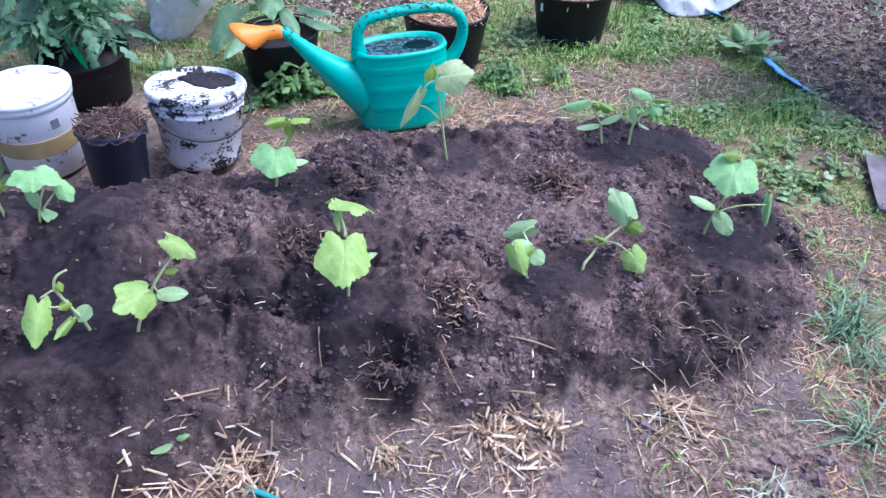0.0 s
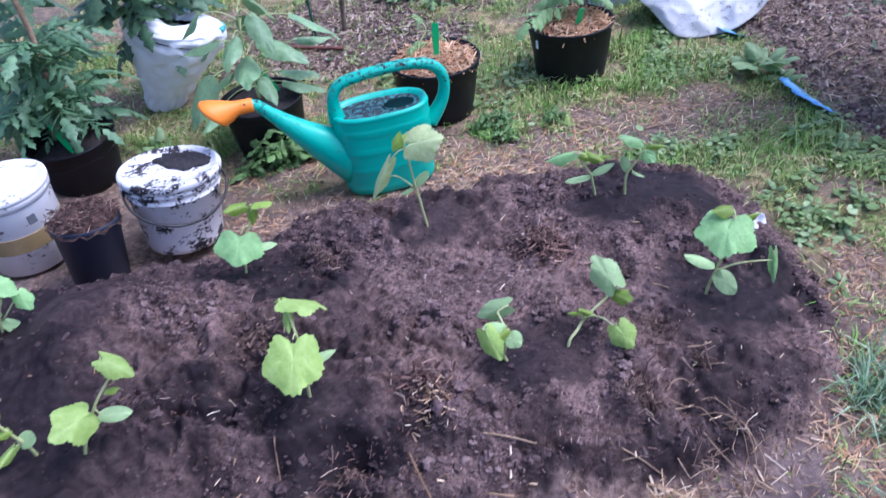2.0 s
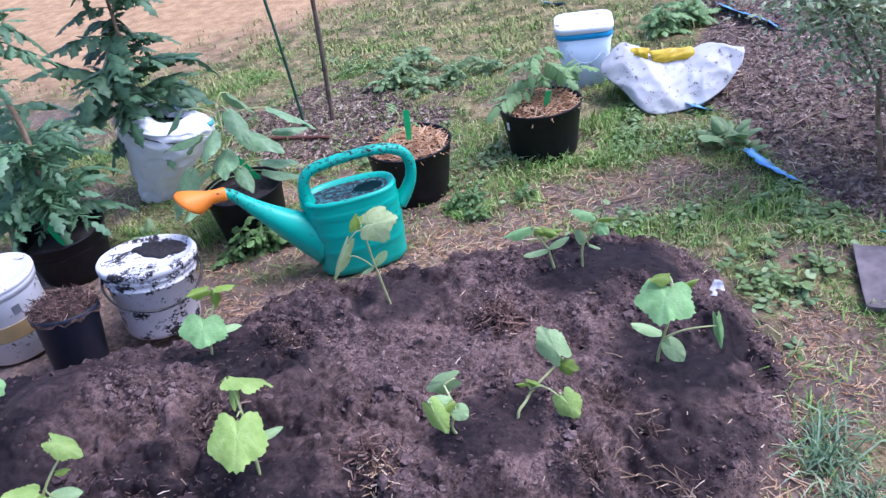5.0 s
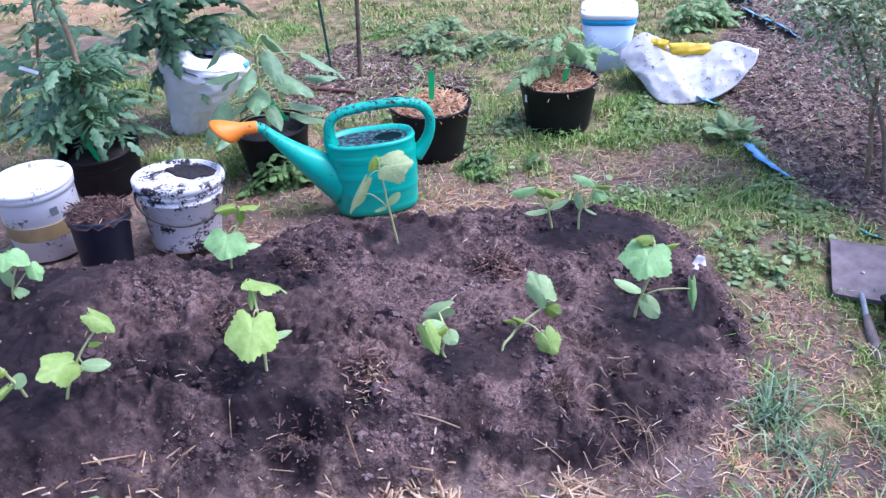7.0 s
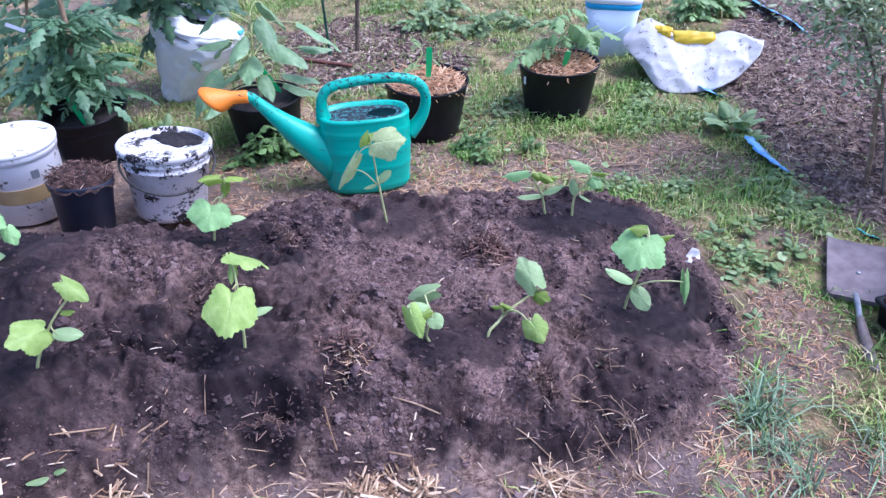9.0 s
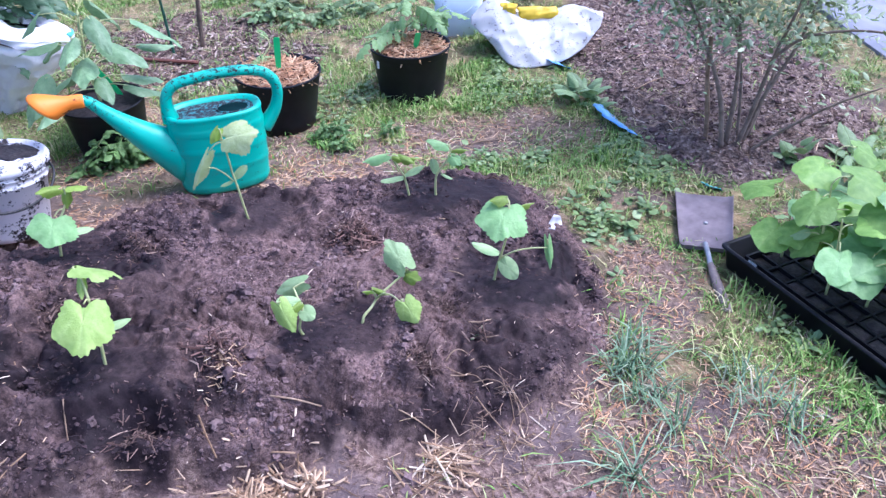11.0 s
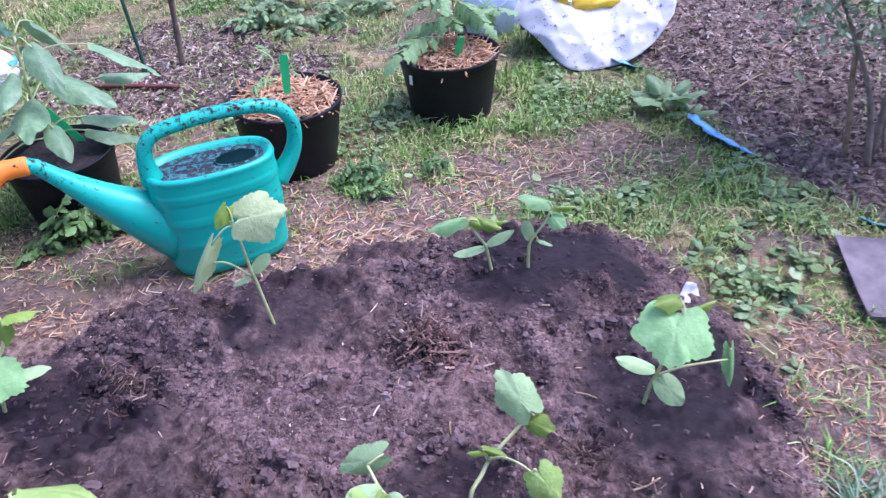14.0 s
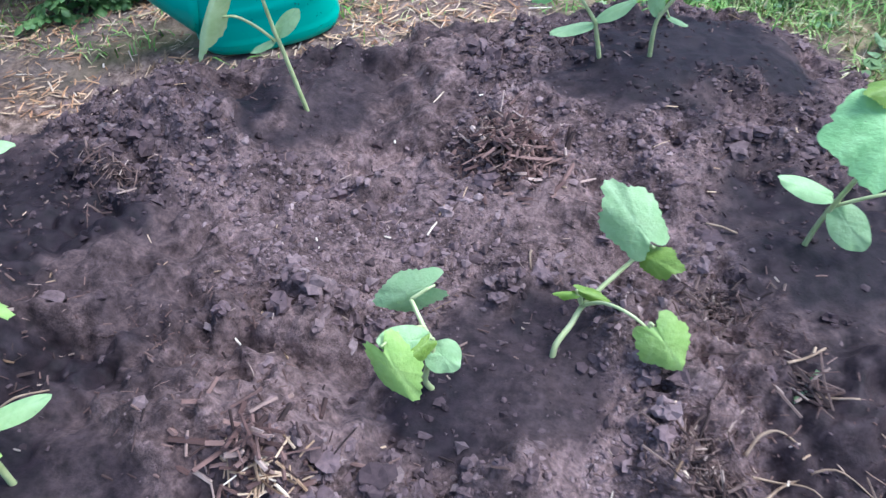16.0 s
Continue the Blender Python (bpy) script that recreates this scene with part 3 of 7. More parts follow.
@remembered
def zones(x, y):
    """Shares of wet soil (with the front bank's painted shade), trodden path, turf, mulch and bare sand at each place.
    """
    z, prof, basin = raw_height(x, y)
    n1, n2 = fbm(x, y, 3.0, 3, 41), fbm(x, y, 7.0, 3, 44)
    front = smooth(-0.05, 0.1, 1.62 + 0.34 * x - y) * (1 - smooth(0.80, 1.02, x - 0.25 * np.clip(1.3 - y, 0, 1) + 0.4 * n1))
    right = 1 - smooth(0.09, 0.22, np.hypot((x - 1.07) * 1.25, (y - 1.90) * 0.62) + 0.12 * n2)
    low = 1 - smooth(0.13, 0.27, np.hypot((x - 1.18) * 0.50, (y - 1.28) * 0.75) + 0.25 * n2)
    back = 1 - smooth(0.11, 0.24, np.abs(y - (2.57 + 0.24 * x)) + 0.12 * n2 + 0.35 * np.clip(np.abs(x) - 0.65, 0, 1))
    left = smooth(0.0, 0.3, -0.45 - x + 0.2 * n1) * (1 - smooth(2.25, 2.6, y + 0.2 * n1))
    bed = smooth(-0.075, 0.035, inside(x, y, BED) + 0.09 * fbm(x, y, 5, 3, 3) + 0.16 * fbm(x, y, 19, 3, 83))
    rim = (1 - smooth(0.16, 0.27, -inside(x, y, BED) + 0.15 * n2)) * (1 - smooth(0.2, 0.4, x))
    near = 1 - smooth(0.9, 1.8, -inside(x, y, BED) + 0.5 * n1)
    trod = np.clip(np.maximum.reduce([front * near, rim * 0.95, right * 0.9, low * 0.9, back * 0.85, left * 0.85 * near, 0.15 * smooth(3.6, 4.6, y) * smooth(-0.12, 0.15, n1)]), 0, 1)
    worn = 0.8 * smooth(0.02, 0.17, fbm(x, y, 3.4, 4, 49)) * smooth(2.2, 2.4, y + 0.3 * np.clip(x - 0.9, 0, 1)) * (1 - smooth(3.6, 4.2, y))
    trod = np.maximum(trod, worn)
    path = trod * (1 - bed)
    side = smooth(-0.03, 0.06, inside(x, y, SIDE_BED) + 0.10 * n2)
    patch = 0.95 * (1 - smooth(0.68, 1.15, np.hypot((x + 0.70) / 0.60, (y - 3.42) / 0.45) + 1.4 * n2))
    mulch = np.maximum(side, patch)
    sand = smooth(-0.3, 0.5, (-1.75 - x) * 0.8 + (y - 4.75) * 0.55 + 0.6 * n1) * smooth(3.6, 4.6, y)
    turf = np.clip((1 - bed) * (1 - trod) * (1 - mulch) * (1 - sand), 0, 1)
    soak_shade = np.zeros(np.shape(x))
    for bx, by, br in WETS_AND_SHADE:
        soak_shade = np.maximum(soak_shade, 1 - smooth(br * 0.25, br * 1.25, np.hypot(x - bx, y - by) + 0.24 * fbm(x, y, 6, 4, 57) + 0.10 * fbm(x, y, 26, 2, 59)))
    # real moisture, with the shade under the bank's lip painted in as darker soil
    wet = np.clip(0.88 * np.maximum(basin * prof, soak_shade * bed) + 0.62 * smooth(-0.02, 0.22, fbm(x, y, 4.0, 4, 47)) * bed, 0, 1)
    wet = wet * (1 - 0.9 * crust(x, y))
    damp = smooth(0.02, 0.16, fbm(x, y, 6.0, 3, 53)) * path * 0.85
    return wet, path, turf, mulch, sand, damp


def lines(parts):
    out = []
    for a, b, step in parts:
        out.append(np.arange(a, b, step))
    return np.concatenate(out)


def geometric(a, b, n):
    return a + (b - a) * (np.geomspace(1, 60, n) - 1) / 59


def build_ground():
    gx = np.concatenate([geometric(-2.4, -60, 26)[::-1], lines([(-2.38, -1.3, 0.02), (-1.3, 1.05, 0.0058), (1.05, 2.4, 0.015)]), geometric(2.42, 60, 26)])
    gy = np.concatenate([geometric(0.3, -60, 26)[::-1], lines([(0.32, 0.8, 0.015), (0.8, 2.5, 0.0058), (2.5, 4.8, 0.018)]), geometric(4.85, 60, 30)])
    X, Y = np.meshgrid(gx, gy)
    x, y = X.ravel(), Y.ravel()
    z = height(x, y)
    nx, ny = len(gx), len(gy)
    i = (np.arange(ny - 1)[:, None] * nx + np.arange(nx - 1)[None, :]).ravel()
    me = mesh_np("ground", np.stack([x, y, z], 1), np.stack([i, i + 1, i + nx + 1, i + nx], 1), M_GROUND)
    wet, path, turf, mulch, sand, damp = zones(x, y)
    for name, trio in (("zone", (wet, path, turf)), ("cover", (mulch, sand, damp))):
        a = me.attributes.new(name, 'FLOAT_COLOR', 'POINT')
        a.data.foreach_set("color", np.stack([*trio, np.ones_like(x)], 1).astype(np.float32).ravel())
    tagged(new("ground", me), "dark loose soil of a raised bed, straw-strewn path and turf", "ground", kind="structure")


build_ground()


# ---- leaves ----
def leaf_mesh(name, length, width, mat, lobes=5, cup=0.12, teeth=0.05, seed=0, notch=0.26, narrow=0.0, fold=0.0, rings=7, n=56):
    """A blade in its own plane: x across, y from the stalk to the tip, z out of its upper face."""
    rnd = random.Random(seed)
    cy = 0.46
    outline = []
    for j in range(n):
        a = 2 * math.pi * j / n
        s, c = math.sin(a), -math.cos(a)
        r = 0.5 * (1 + (0.072 if teeth > 0.06 else 0.05 if teeth else 0.02) * math.cos(lobes * a + math.pi * (lobes % 2)))
        r *= 1 - notch * math.exp(-(min(a, 2 * math.pi - a) / 0.33) ** 2) * 1.5
        r *= 1 + 0.10 * math.exp(-((a - math.pi) / 0.35) ** 2)
        r *= 1 - teeth * (j % 2) * rnd.uniform(0.1, 1.2) + rnd.uniform(-0.03, 0.02) * (1 if teeth else 0.3)
        px = s * r * (1 - narrow * max(c, 0))
        outline.append((px * width, (cy + c * r * 1.02) * length))
    ph = rnd.uniform(0, 6)
    verts, vein = [(0, cy * length, -cup * length * 0.003)], [0.2]
    for k in range(1, rings + 1):
        f = k / rings
        for j in range(n):
            ox, oy = outline[j]
            x, y = ox * f, cy * length + (oy - cy * length) * f
            u, v = x / width * 2, y / length
            z = -cup * length * (u * u * 0.6 + (v - 0.4) ** 2 * 0.9)
            z += fold * abs(u) * width * 0.5
            t_ = math.atan2(u, v - cy + 0.01)
            z += width * f * f * (0.045 * math.sin(3 * t_ + ph) + 0.025 * math.sin(7 * t_ + 2 * ph) * f)
            a = math.atan2(x, y - 0.16 * length)
            near = min(abs(a - q) for q in (0.0, 0.62, -0.62, 1.25, -1.25))
            w = max(0.0, 1 - near / 0.10) * (0.75 if f < 0.92 else 0.2)
            z -= 0.012 * width * w
            verts.append((x, y, z))
            vein.append(w * 0.35)
    faces = []
    for j in range(n):
        faces.append((0, 1 + j, 1 + (j + 1) % n))
    for k in range(rings - 1):
        for j in range(n):
            a, b = 1 + k * n + j, 1 + k * n + (j + 1) % n
            faces.append((a, a + n, b + n, b))
    me = bpy.data.meshes.new(name)
    me.from_pydata(verts, [], faces)
    me.polygons.foreach_set("use_smooth", np.full(len(me.polygons), True))
    at_ = me.attributes.new("vein", 'FLOAT', 'POINT')
    at_.data.foreach_set("value", np.array(vein, dtype=np.float32))
    me.materials.append(mat)
    return me


def leaf_pose(a, b, hint):
    """The pose of a blade whose stalk end is at a and tip towards b, its upper face turned to the hint."""
    y = (Vector(b) - Vector(a)).normalized()
    z = (Vector(hint) - y * Vector(hint).dot(y)).normalized()
    x = y.cross(z)
    m = Matrix((x, y, z)).transposed().to_4x4()
    m.translation = a
    return m


COUNT = [0]


def seedling(x, y, stem, leaves, stalks, kind="c"):
    """A young cucumber plant. Leaves: sort, stalk end, tip, width, face towards the eye ('c') or up ('u')."""
    COUNT[0] += 1
    base = Vector((x, y, at(x, y) - 0.006))
    plant = thing("cucumber_seedling", Matrix.Translation(base), "young cucumber seedling with bright green toothed leaves in dark soil", "seedling", "seedlings in the bed")
    part("stem", tube("stem", [(0, 0, -0.01)] + stem, (0.0037, 0.0022), M_STEM, 8), plant)
    for s in stalks:
        part("leaf_stalk", tube("leaf_stalk", s, (0.0024, 0.0016), M_STEM, 7), plant)
    toward = Vector((0.45 - x, 0.15 - y, 0)).normalized()
    nodes = [Vector(p) for p in stem] + [Vector(p) for s in stalks for p in s]
    for i, (sort, a, b, w, h) in enumerate(leaves):
        a, b = Vector(a), Vector(b)
        hint = toward * 0.75 + Vector((0, 0, 0.8)) if h == 'c' else toward * (0.28 if h == 'u' else -0.42) + Vector((0, 0, 1))
        length = (b - a).length
        seed = COUNT[0] * 20 + i
        if sort == "cot":
            me = leaf_mesh("seed_leaf", length, w, M_COT, 2, 0.10, 0.0, seed, 0.05, 0.0)
            ob = part("seed_leaf", me, plant, "pale smooth oval seed leaf")
        else:
            length *= 1.08
            me = leaf_mesh("leaf", length, w, M_COT if sort == "cool" else {"c": M_LEAF, "b": M_BLUE_LEAF, "p": M_PALE_LEAF}[kind] if sort == "leaf" else M_YOUNG, 5, 0.4 if sort == "young" else 0.34, 0.085, seed)
            a = a - (b - a).normalized() * length * 0.06
            ob = part("leaf", me, plant)
        ob.matrix_local = leaf_pose(a, b, hint)
        near = min(nodes, key=lambda p: (p - a).length)
        if (near - a).length > 0.012:
            part("leaf_stalk", tube("leaf_stalk", [near, (near + a) / 2 + Vector((0, 0, 0.003)), a + (b - a) * 0.12], (0.002, 0.0014), M_STEM, 6), plant)
    return plant


# ---- watering can ----
def oval(a, b, z, n=48, power=2.6, cx=0.0):
    out = []
    for j in range(n):
        t = 2 * math.pi * j / n
        c, s = math.cos(t), math.sin(t)
        out.append((cx + a * math.copysign(abs(c) ** (2 / power), c), b * math.copysign(abs(s) ** (2 / power), s), z))
    return out


def watering_can():
    can = thing("watering_can", pose(-0.268, 2.318, at(-0.30, 2.26) + 0.004, 0, 0, 27.5), "teal plastic watering can with orange rose, splashed with soil", "watering can")
    rings = [oval(0.122, 0.066, 0.0), oval(0.134, 0.074, 0.006), oval(0.139, 0.078, 0.018)]
    levels = 44
    for k in range(levels):
        z = 0.02 + 0.235 * k / (levels - 1)
        rib = sum(math.exp(-((z - q) / 0.0035) ** 2) for q in (0.028, 0.088, 0.098, 0.150, 0.160, 0.212, 0.222))
        bulge = 0.004 * math.sin(math.pi * (z - 0.02) / 0.235)
        rings.append(oval(0.139 + 0.006 * k / levels + bulge + 0.0024 * min(rib, 1), 0.078 + 0.002 * k / levels + bulge + 0.0024 * min(rib, 1), z))
    rings += [oval(0.147, 0.082, 0.262), oval(0.144, 0.079, 0.268), oval(0.137, 0.073, 0.270), oval(0.130, 0.066, 0.266), oval(0.122, 0.060, 0.258)]
    part("body", loft("body", rings, M_CAN, (True, False)), can)
    part("top_plate", loft("top_plate", [oval(0.123, 0.061, 0.258), oval(0.08, 0.04, 0.2545), oval(0.02, 0.01, 0.2535)], M_CAN_TOP, (False, True)), can, "recessed top plate covered with wet grit")
    hole = [oval(0.052, 0.036, 0.2535, 36, 2.0, 0.060), oval(0.0515, 0.0355, 0.2575, 36, 2.0, 0.060), oval(0.050, 0.034, 0.2590, 36, 2.0, 0.060), oval(0.048, 0.033, 0.2580, 36, 2.0, 0.060), oval(0.047, 0.032, 0.2560, 36, 2.0, 0.060)]
    collar = part("filler_collar", loft("filler_collar", hole, M_CAN_TOP, (False, False)), can)
    # no hole is cut: a flat disc carries the inside's shade in its colour
    part("opening", loft("opening", [oval(0.0475, 0.0325, 0.2566, 36, 2.0, 0.060), oval(0.02, 0.014, 0.2560, 36, 2.0, 0.060)], M_HOLE_SHADE, (False, True)), collar, "flat disc painted dark as the shaded inside of the filler opening")
    grip = [(-0.128, 0, 0.245), (-0.132, 0, 0.29), (-0.124, 0, 0.333), (-0.095, 0, 0.358), (-0.04, 0, 0.368), (0.03, 0, 0.373), (0.10, 0, 0.372), (0.155, 0, 0.361), (0.190, 0, 0.335), (0.203, 0, 0.295), (0.196, 0, 0.25), (0.176, 0, 0.212), (0.145, 0, 0.175)]
    part("handle", tube("handle", grip, (0.027, 0.019, 0.0165, 0.016, 0.016, 0.016, 0.016, 0.0165, 0.017, 0.017, 0.018, 0.021, 0.026), M_CAN, 14, 5, 1.15), can)
    spout = []
    for k in range(15):
        f = k / 14
        cx, cz = -0.118 - 0.222 * f, 0.118 + 0.226 * f - 0.010 * math.sin(math.pi * f)
        hz = 0.072 * (1 - f) ** 1.45 + 0.0165
        hy = 0.046 * (1 - f) + 0.0155
        lean = Vector((0.22 + 0.40 * f, 0, 0.95 - 0.12 * f)).normalized()
        spout.append([(cx + lean.x * hz * math.sin(t), hy * math.cos(t), cz + lean.z * hz * math.sin(t)) for t in (2 * math.pi * j / 20 for j in range(20))])
    for dx, dz, r in ((-0.352, 0.350, 0.0165), (-0.368, 0.352, 0.0165)):
        spout.append([(dx + 0.12 * r * math.sin(t), r * math.cos(t), dz + r * math.sin(t)) for t in (2 * math.pi * j / 20 for j in range(20))])
    part("spout", loft("spout", spout, M_CAN), can)
    rose = []
    for cx, cz, r, nx, nz in ((-0.352, 0.350, 0.0185, -1, 0), (-0.358, 0.351, 0.0205, -1, 0), (-0.385, 0.351, 0.0205, -1, 0), (-0.402, 0.350, 0.023, -0.98, -0.15), (-0.425, 0.350, 0.034, -0.9, -0.4), (-0.446, 0.352, 0.045, -0.8, -0.6), (-0.458, 0.352, 0.0505, -0.72, -0.69), (-0.464, 0.347, 0.050, -0.72, -0.69)):
        ax = Vector((nx, 0, nz)).normalized()
        up = Vector((-ax.z, 0, ax.x)) * -1
        rose.append([tuple(Vector((cx, 0, cz)) + up * r * math.sin(t) + Vector((0, 1, 0)) * r * 0.95 * math.cos(t)) for t in (2 * math.pi * j / 24 for j in range(24))])
    part("rose", loft("rose", rose, M_ORANGE), can, "orange sprinkler rose speckled with soil")


watering_can()


# ---- buckets and pots ----
def tilt(x, y, z, up, turn=0):
    u = Vector(up).normalized()
    q = Vector((0, 0, 1)).rotation_difference(u).to_matrix().to_4x4()
    return Matrix.Translation((x, y, z)) @ q @ pose(0, 0, 0, 0, 0, turn)


def muddy_bucket():
    b = thing("bucket", tilt(-0.795, 1.950, 0.024, (0.03, 0.13, 0.98)) @ Matrix.Diagonal((1.05, 1.05, 0.97, 1)), "white plastic bucket smeared with black soil, lid on", "bucket", "buckets")
    part("shell", turned("shell", [(0.092, 0.0), (0.100, 0.004), (0.104, 0.02), (0.1195, 0.172), (0.1232, 0.174), (0.1240, 0.178), (0.1210, 0.181), (0.1225, 0.196), (0.1262, 0.198), (0.1268, 0.202), (0.1240, 0.205), (0.128, 0.212), (0.129, 0.222), (0.126, 0.226)], M_BUCKET, 48, (True, False)), b)
    lid = part("lid", turned("lid", [(0.1295, 0.214), (0.133, 0.217), (0.1345, 0.232), (0.131, 0.2385), (0.122, 0.2385), (0.119, 0.231), (0.06, 0.232), (0.004, 0.233)], M_BUCKET_LID, 48, (False, True)), b, "white lid heaped with wet black soil")
    heap = []
    rnd = random.Random(4)
    edge = [0.95 + 0.30 * noise.noise(Vector((1.3 * math.cos(t), 1.3 * math.sin(t), 3.1))) + 0.16 * noise.noise(Vector((3.5 * math.cos(t), 3.5 * math.sin(t), 8.3))) for t in (2 * math.pi * j / 48 for j in range(48))]
    for k in range(8):
        f = k / 7
        heap.append([(0.012 + 0.088 * (1 - f) * edge[j] * math.cos(2 * math.pi * j / 48), 0.046 + 0.058 * (1 - f) * edge[j] * math.sin(2 * math.pi * j / 48), 0.2315 + 0.015 * f ** 0.6 + rnd.uniform(0, 0.0035) * (k > 0)) for j in range(48)])
    part("soil_smear", loft("soil_smear", heap, M_BLACK_SOIL), lid, "black wet soil on the lid")
    bail = [(-0.127, -0.01, 0.20)]
    for k in range(11):
        a = math.pi * (k + 0.4) / 10.8
        bail.append((-0.132 * math.cos(a), -0.040 - 0.098 * math.sin(a), 0.198 - 0.080 * math.sin(a)))
    bail.append((0.127, -0.01, 0.20))
    wire = part("handle", tube("handle", bail, (0.0036, 0.0036), M_WIRE, 8, 3), b, "dirty wire handle hanging down")
    wire.rotation_euler = (0, 0, radians(40))
    for s in (-1, 1):
        ear = part("ear", box_mesh("ear", (0.014, 0.024, 0.026), M_BUCKET, 0.004), b)
        ear.location = Matrix.Rotation(radians(40), 3, 'Z') @ Vector((s * 0.126, 0, 0.195))
        ear.rotation_euler = (0, 0, radians(40))


def lidded_bucket():
    b = thing("bucket", pose(-1.250, 1.858, at(-1.25, 1.858) + 0.012, 0, 0, 20) @ Matrix.Diagonal((1.08, 1.08, 0.90, 1)), "white plastic bucket with a closed lid and an ochre band", "bucket", "buckets")
    part("shell", turned("shell", [(0.101, 0.0), (0.105, 0.004), (0.1105, 0.235), (0.1115, 0.238), (0.1115, 0.25)], M_WHITE, 48, (True, False)), b)
    part("lid", turned("lid", [(0.1115, 0.236), (0.115, 0.238), (0.117, 0.256), (0.1165, 0.262), (0.119, 0.265), (0.118, 0.277), (0.113, 0.281), (0.106, 0.279), (0.103, 0.273), (0.05, 0.274), (0.004, 0.274)], M_WHITE, 48, (False, True)), b)
    part("band", turned("band", [(0.1060, 0.0880), (0.1081, 0.0881), (0.1084, 0.0890), (0.1086, 0.0910), (0.1097, 0.1420), (0.1099, 0.1440), (0.1099, 0.1449), (0.1080, 0.1450)], M_BAND, 48, (False, False)), b, "stained ochre band round the bucket")
    patch = part("label_patch", box_mesh("label_patch", (0.022, 0.004, 0.030), M_GREY, 0.001), b, "small grey label")
    a = radians(-46)
    patch.location, patch.rotation_euler = (0.1095 * math.cos(a), 0.1095 * math.sin(a), 0.19), (0, 0, a + math.pi / 2)


def small_pot():
    x, y = -0.955, 1.765
    p = thing("plant_pot", pose(x, y - 0.012, 0.006, -9, 0, 0) @ Matrix.Diagonal((1.04, 1.04, 1.48, 1)), "small dark blue nursery pot filled with brown peat", "pot", "pots")
    part("shell", turned("shell", [(0.066, 0.0), (0.070, 0.004), (0.083, 0.125), (0.0875, 0.127), (0.0885, 0.136), (0.086, 0.138), (0.084, 0.130)], M_POT_BLUE, 36, (True, False)), p)
    rings = []
    rnd = random.Random(9)
    for k in range(10):
        f = k / 9
        ring = []
        for j in range(40):
            t = 2 * math.pi * j / 40
            lip = 1.03 + 0.07 * noise.noise(Vector((3 * math.cos(t), 3 * math.sin(t), 1.7)))
            r = 0.0875 * lip * (1 - f) ** 0.8
            sag = 0.008 * (1 - f) ** 4
            ring.append((r * math.cos(t), r * math.sin(t), 0.134 + 0.022 * math.sin(min(1.0, f * 1.6) * 1.5) - sag + 0.010 * noise.noise(Vector((r * math.cos(t) * 45, r * math.sin(t) * 45, 5.5))) + rnd.uniform(0, 0.004)))
        rings.append(ring)
    part("peat", loft("peat", rings, M_PEAT, (False, False)), p, "crumbly reddish brown peat")
    spots = np.random.default_rng(91)
    q, a = 0.088 * np.sqrt(spots.uniform(0, 1.12, 420)), spots.uniform(0, 2 * np.pi, 420)
    tagged(part("peat_fibre", straw_mesh("peat_fibre", np.stack([q * np.cos(a), q * np.sin(a), 0.140 + 0.018 * (1 - (q / 0.095) ** 2) + spots.uniform(0, 0.010, 420)], 1), M_FIBRE, spots, (0.008, 0.04), (0.001, 0.0032), 0.6), p, "loose brown peat fibres"), kind="stuff")


def straw_mesh(name, spots, mat, rnd, lengths, widths, tilt_max=0.25):
    """Flat stalks lying at the spots (x, y, z), as one mesh."""
    n = len(spots)
    spots = np.asarray(spots, float)
    ang = rnd.uniform(0, 2 * np.pi, n)
    ln = lengths[0] + (lengths[1] - lengths[0]) * rnd.uniform(0, 1, n) ** 2.2
    wd = rnd.uniform(*widths, n)
    pitch = rnd.uniform(-tilt_max, tilt_max, n) + rnd.choice([0, 0, 0, 0.5], n) * rnd.uniform(0, 1, n) * (tilt_max > 0.3)
    d = np.stack([np.cos(ang) * np.cos(pitch), np.sin(ang) * np.cos(pitch), np.sin(pitch)], 1)
    s = np.stack([-np.sin(ang), np.cos(ang), np.zeros(n)], 1)
    up = np.cross(d, s)
    bend = s * (rnd.normal(0, 0.025, n) * ln)[:, None] + up * (rnd.uniform(-0.01, 0.03, n) * ln)[:, None]
    verts = []
    for f, g in ((-0.5, 0), (0.0, 1), (0.5, 0)):
        c = spots + d * (f * ln)[:, None] + bend * g
        t = wd * (1.0 if f else 1.1)
        verts += [c + s * (t / 2)[:, None], c + up * (t * 0.35)[:, None], c - s * (t / 2)[:, None], c - up * (t * 0.3)[:, None]]
    V = np.stack(verts, 1).reshape(-1, 3)
    quads = []
    for k in range(2):
        for j in range(4):
            quads.append((k * 4 + j, k * 4 + (j + 1) % 4, k * 4 + 4 + (j + 1) % 4, k * 4 + 4 + j))
    quads += [(3, 2, 1, 0), (8, 9, 10, 11)]
    F = (np.arange(n)[:, None, None] * 12 + np.array(quads)[None]).reshape(-1, 4)
    return mesh_np(name, V, F, mat, False)


def disc_spots(r, z, n, rnd, dome=0.0):
    a, q = rnd.uniform(0, 2 * np.pi, n), r * np.sqrt(rnd.uniform(0, 1, n))
    return np.stack([q * np.cos(a), q * np.sin(a), z + dome * (1 - (q / r) ** 2) + rnd.uniform(0, 0.012, n)], 1)


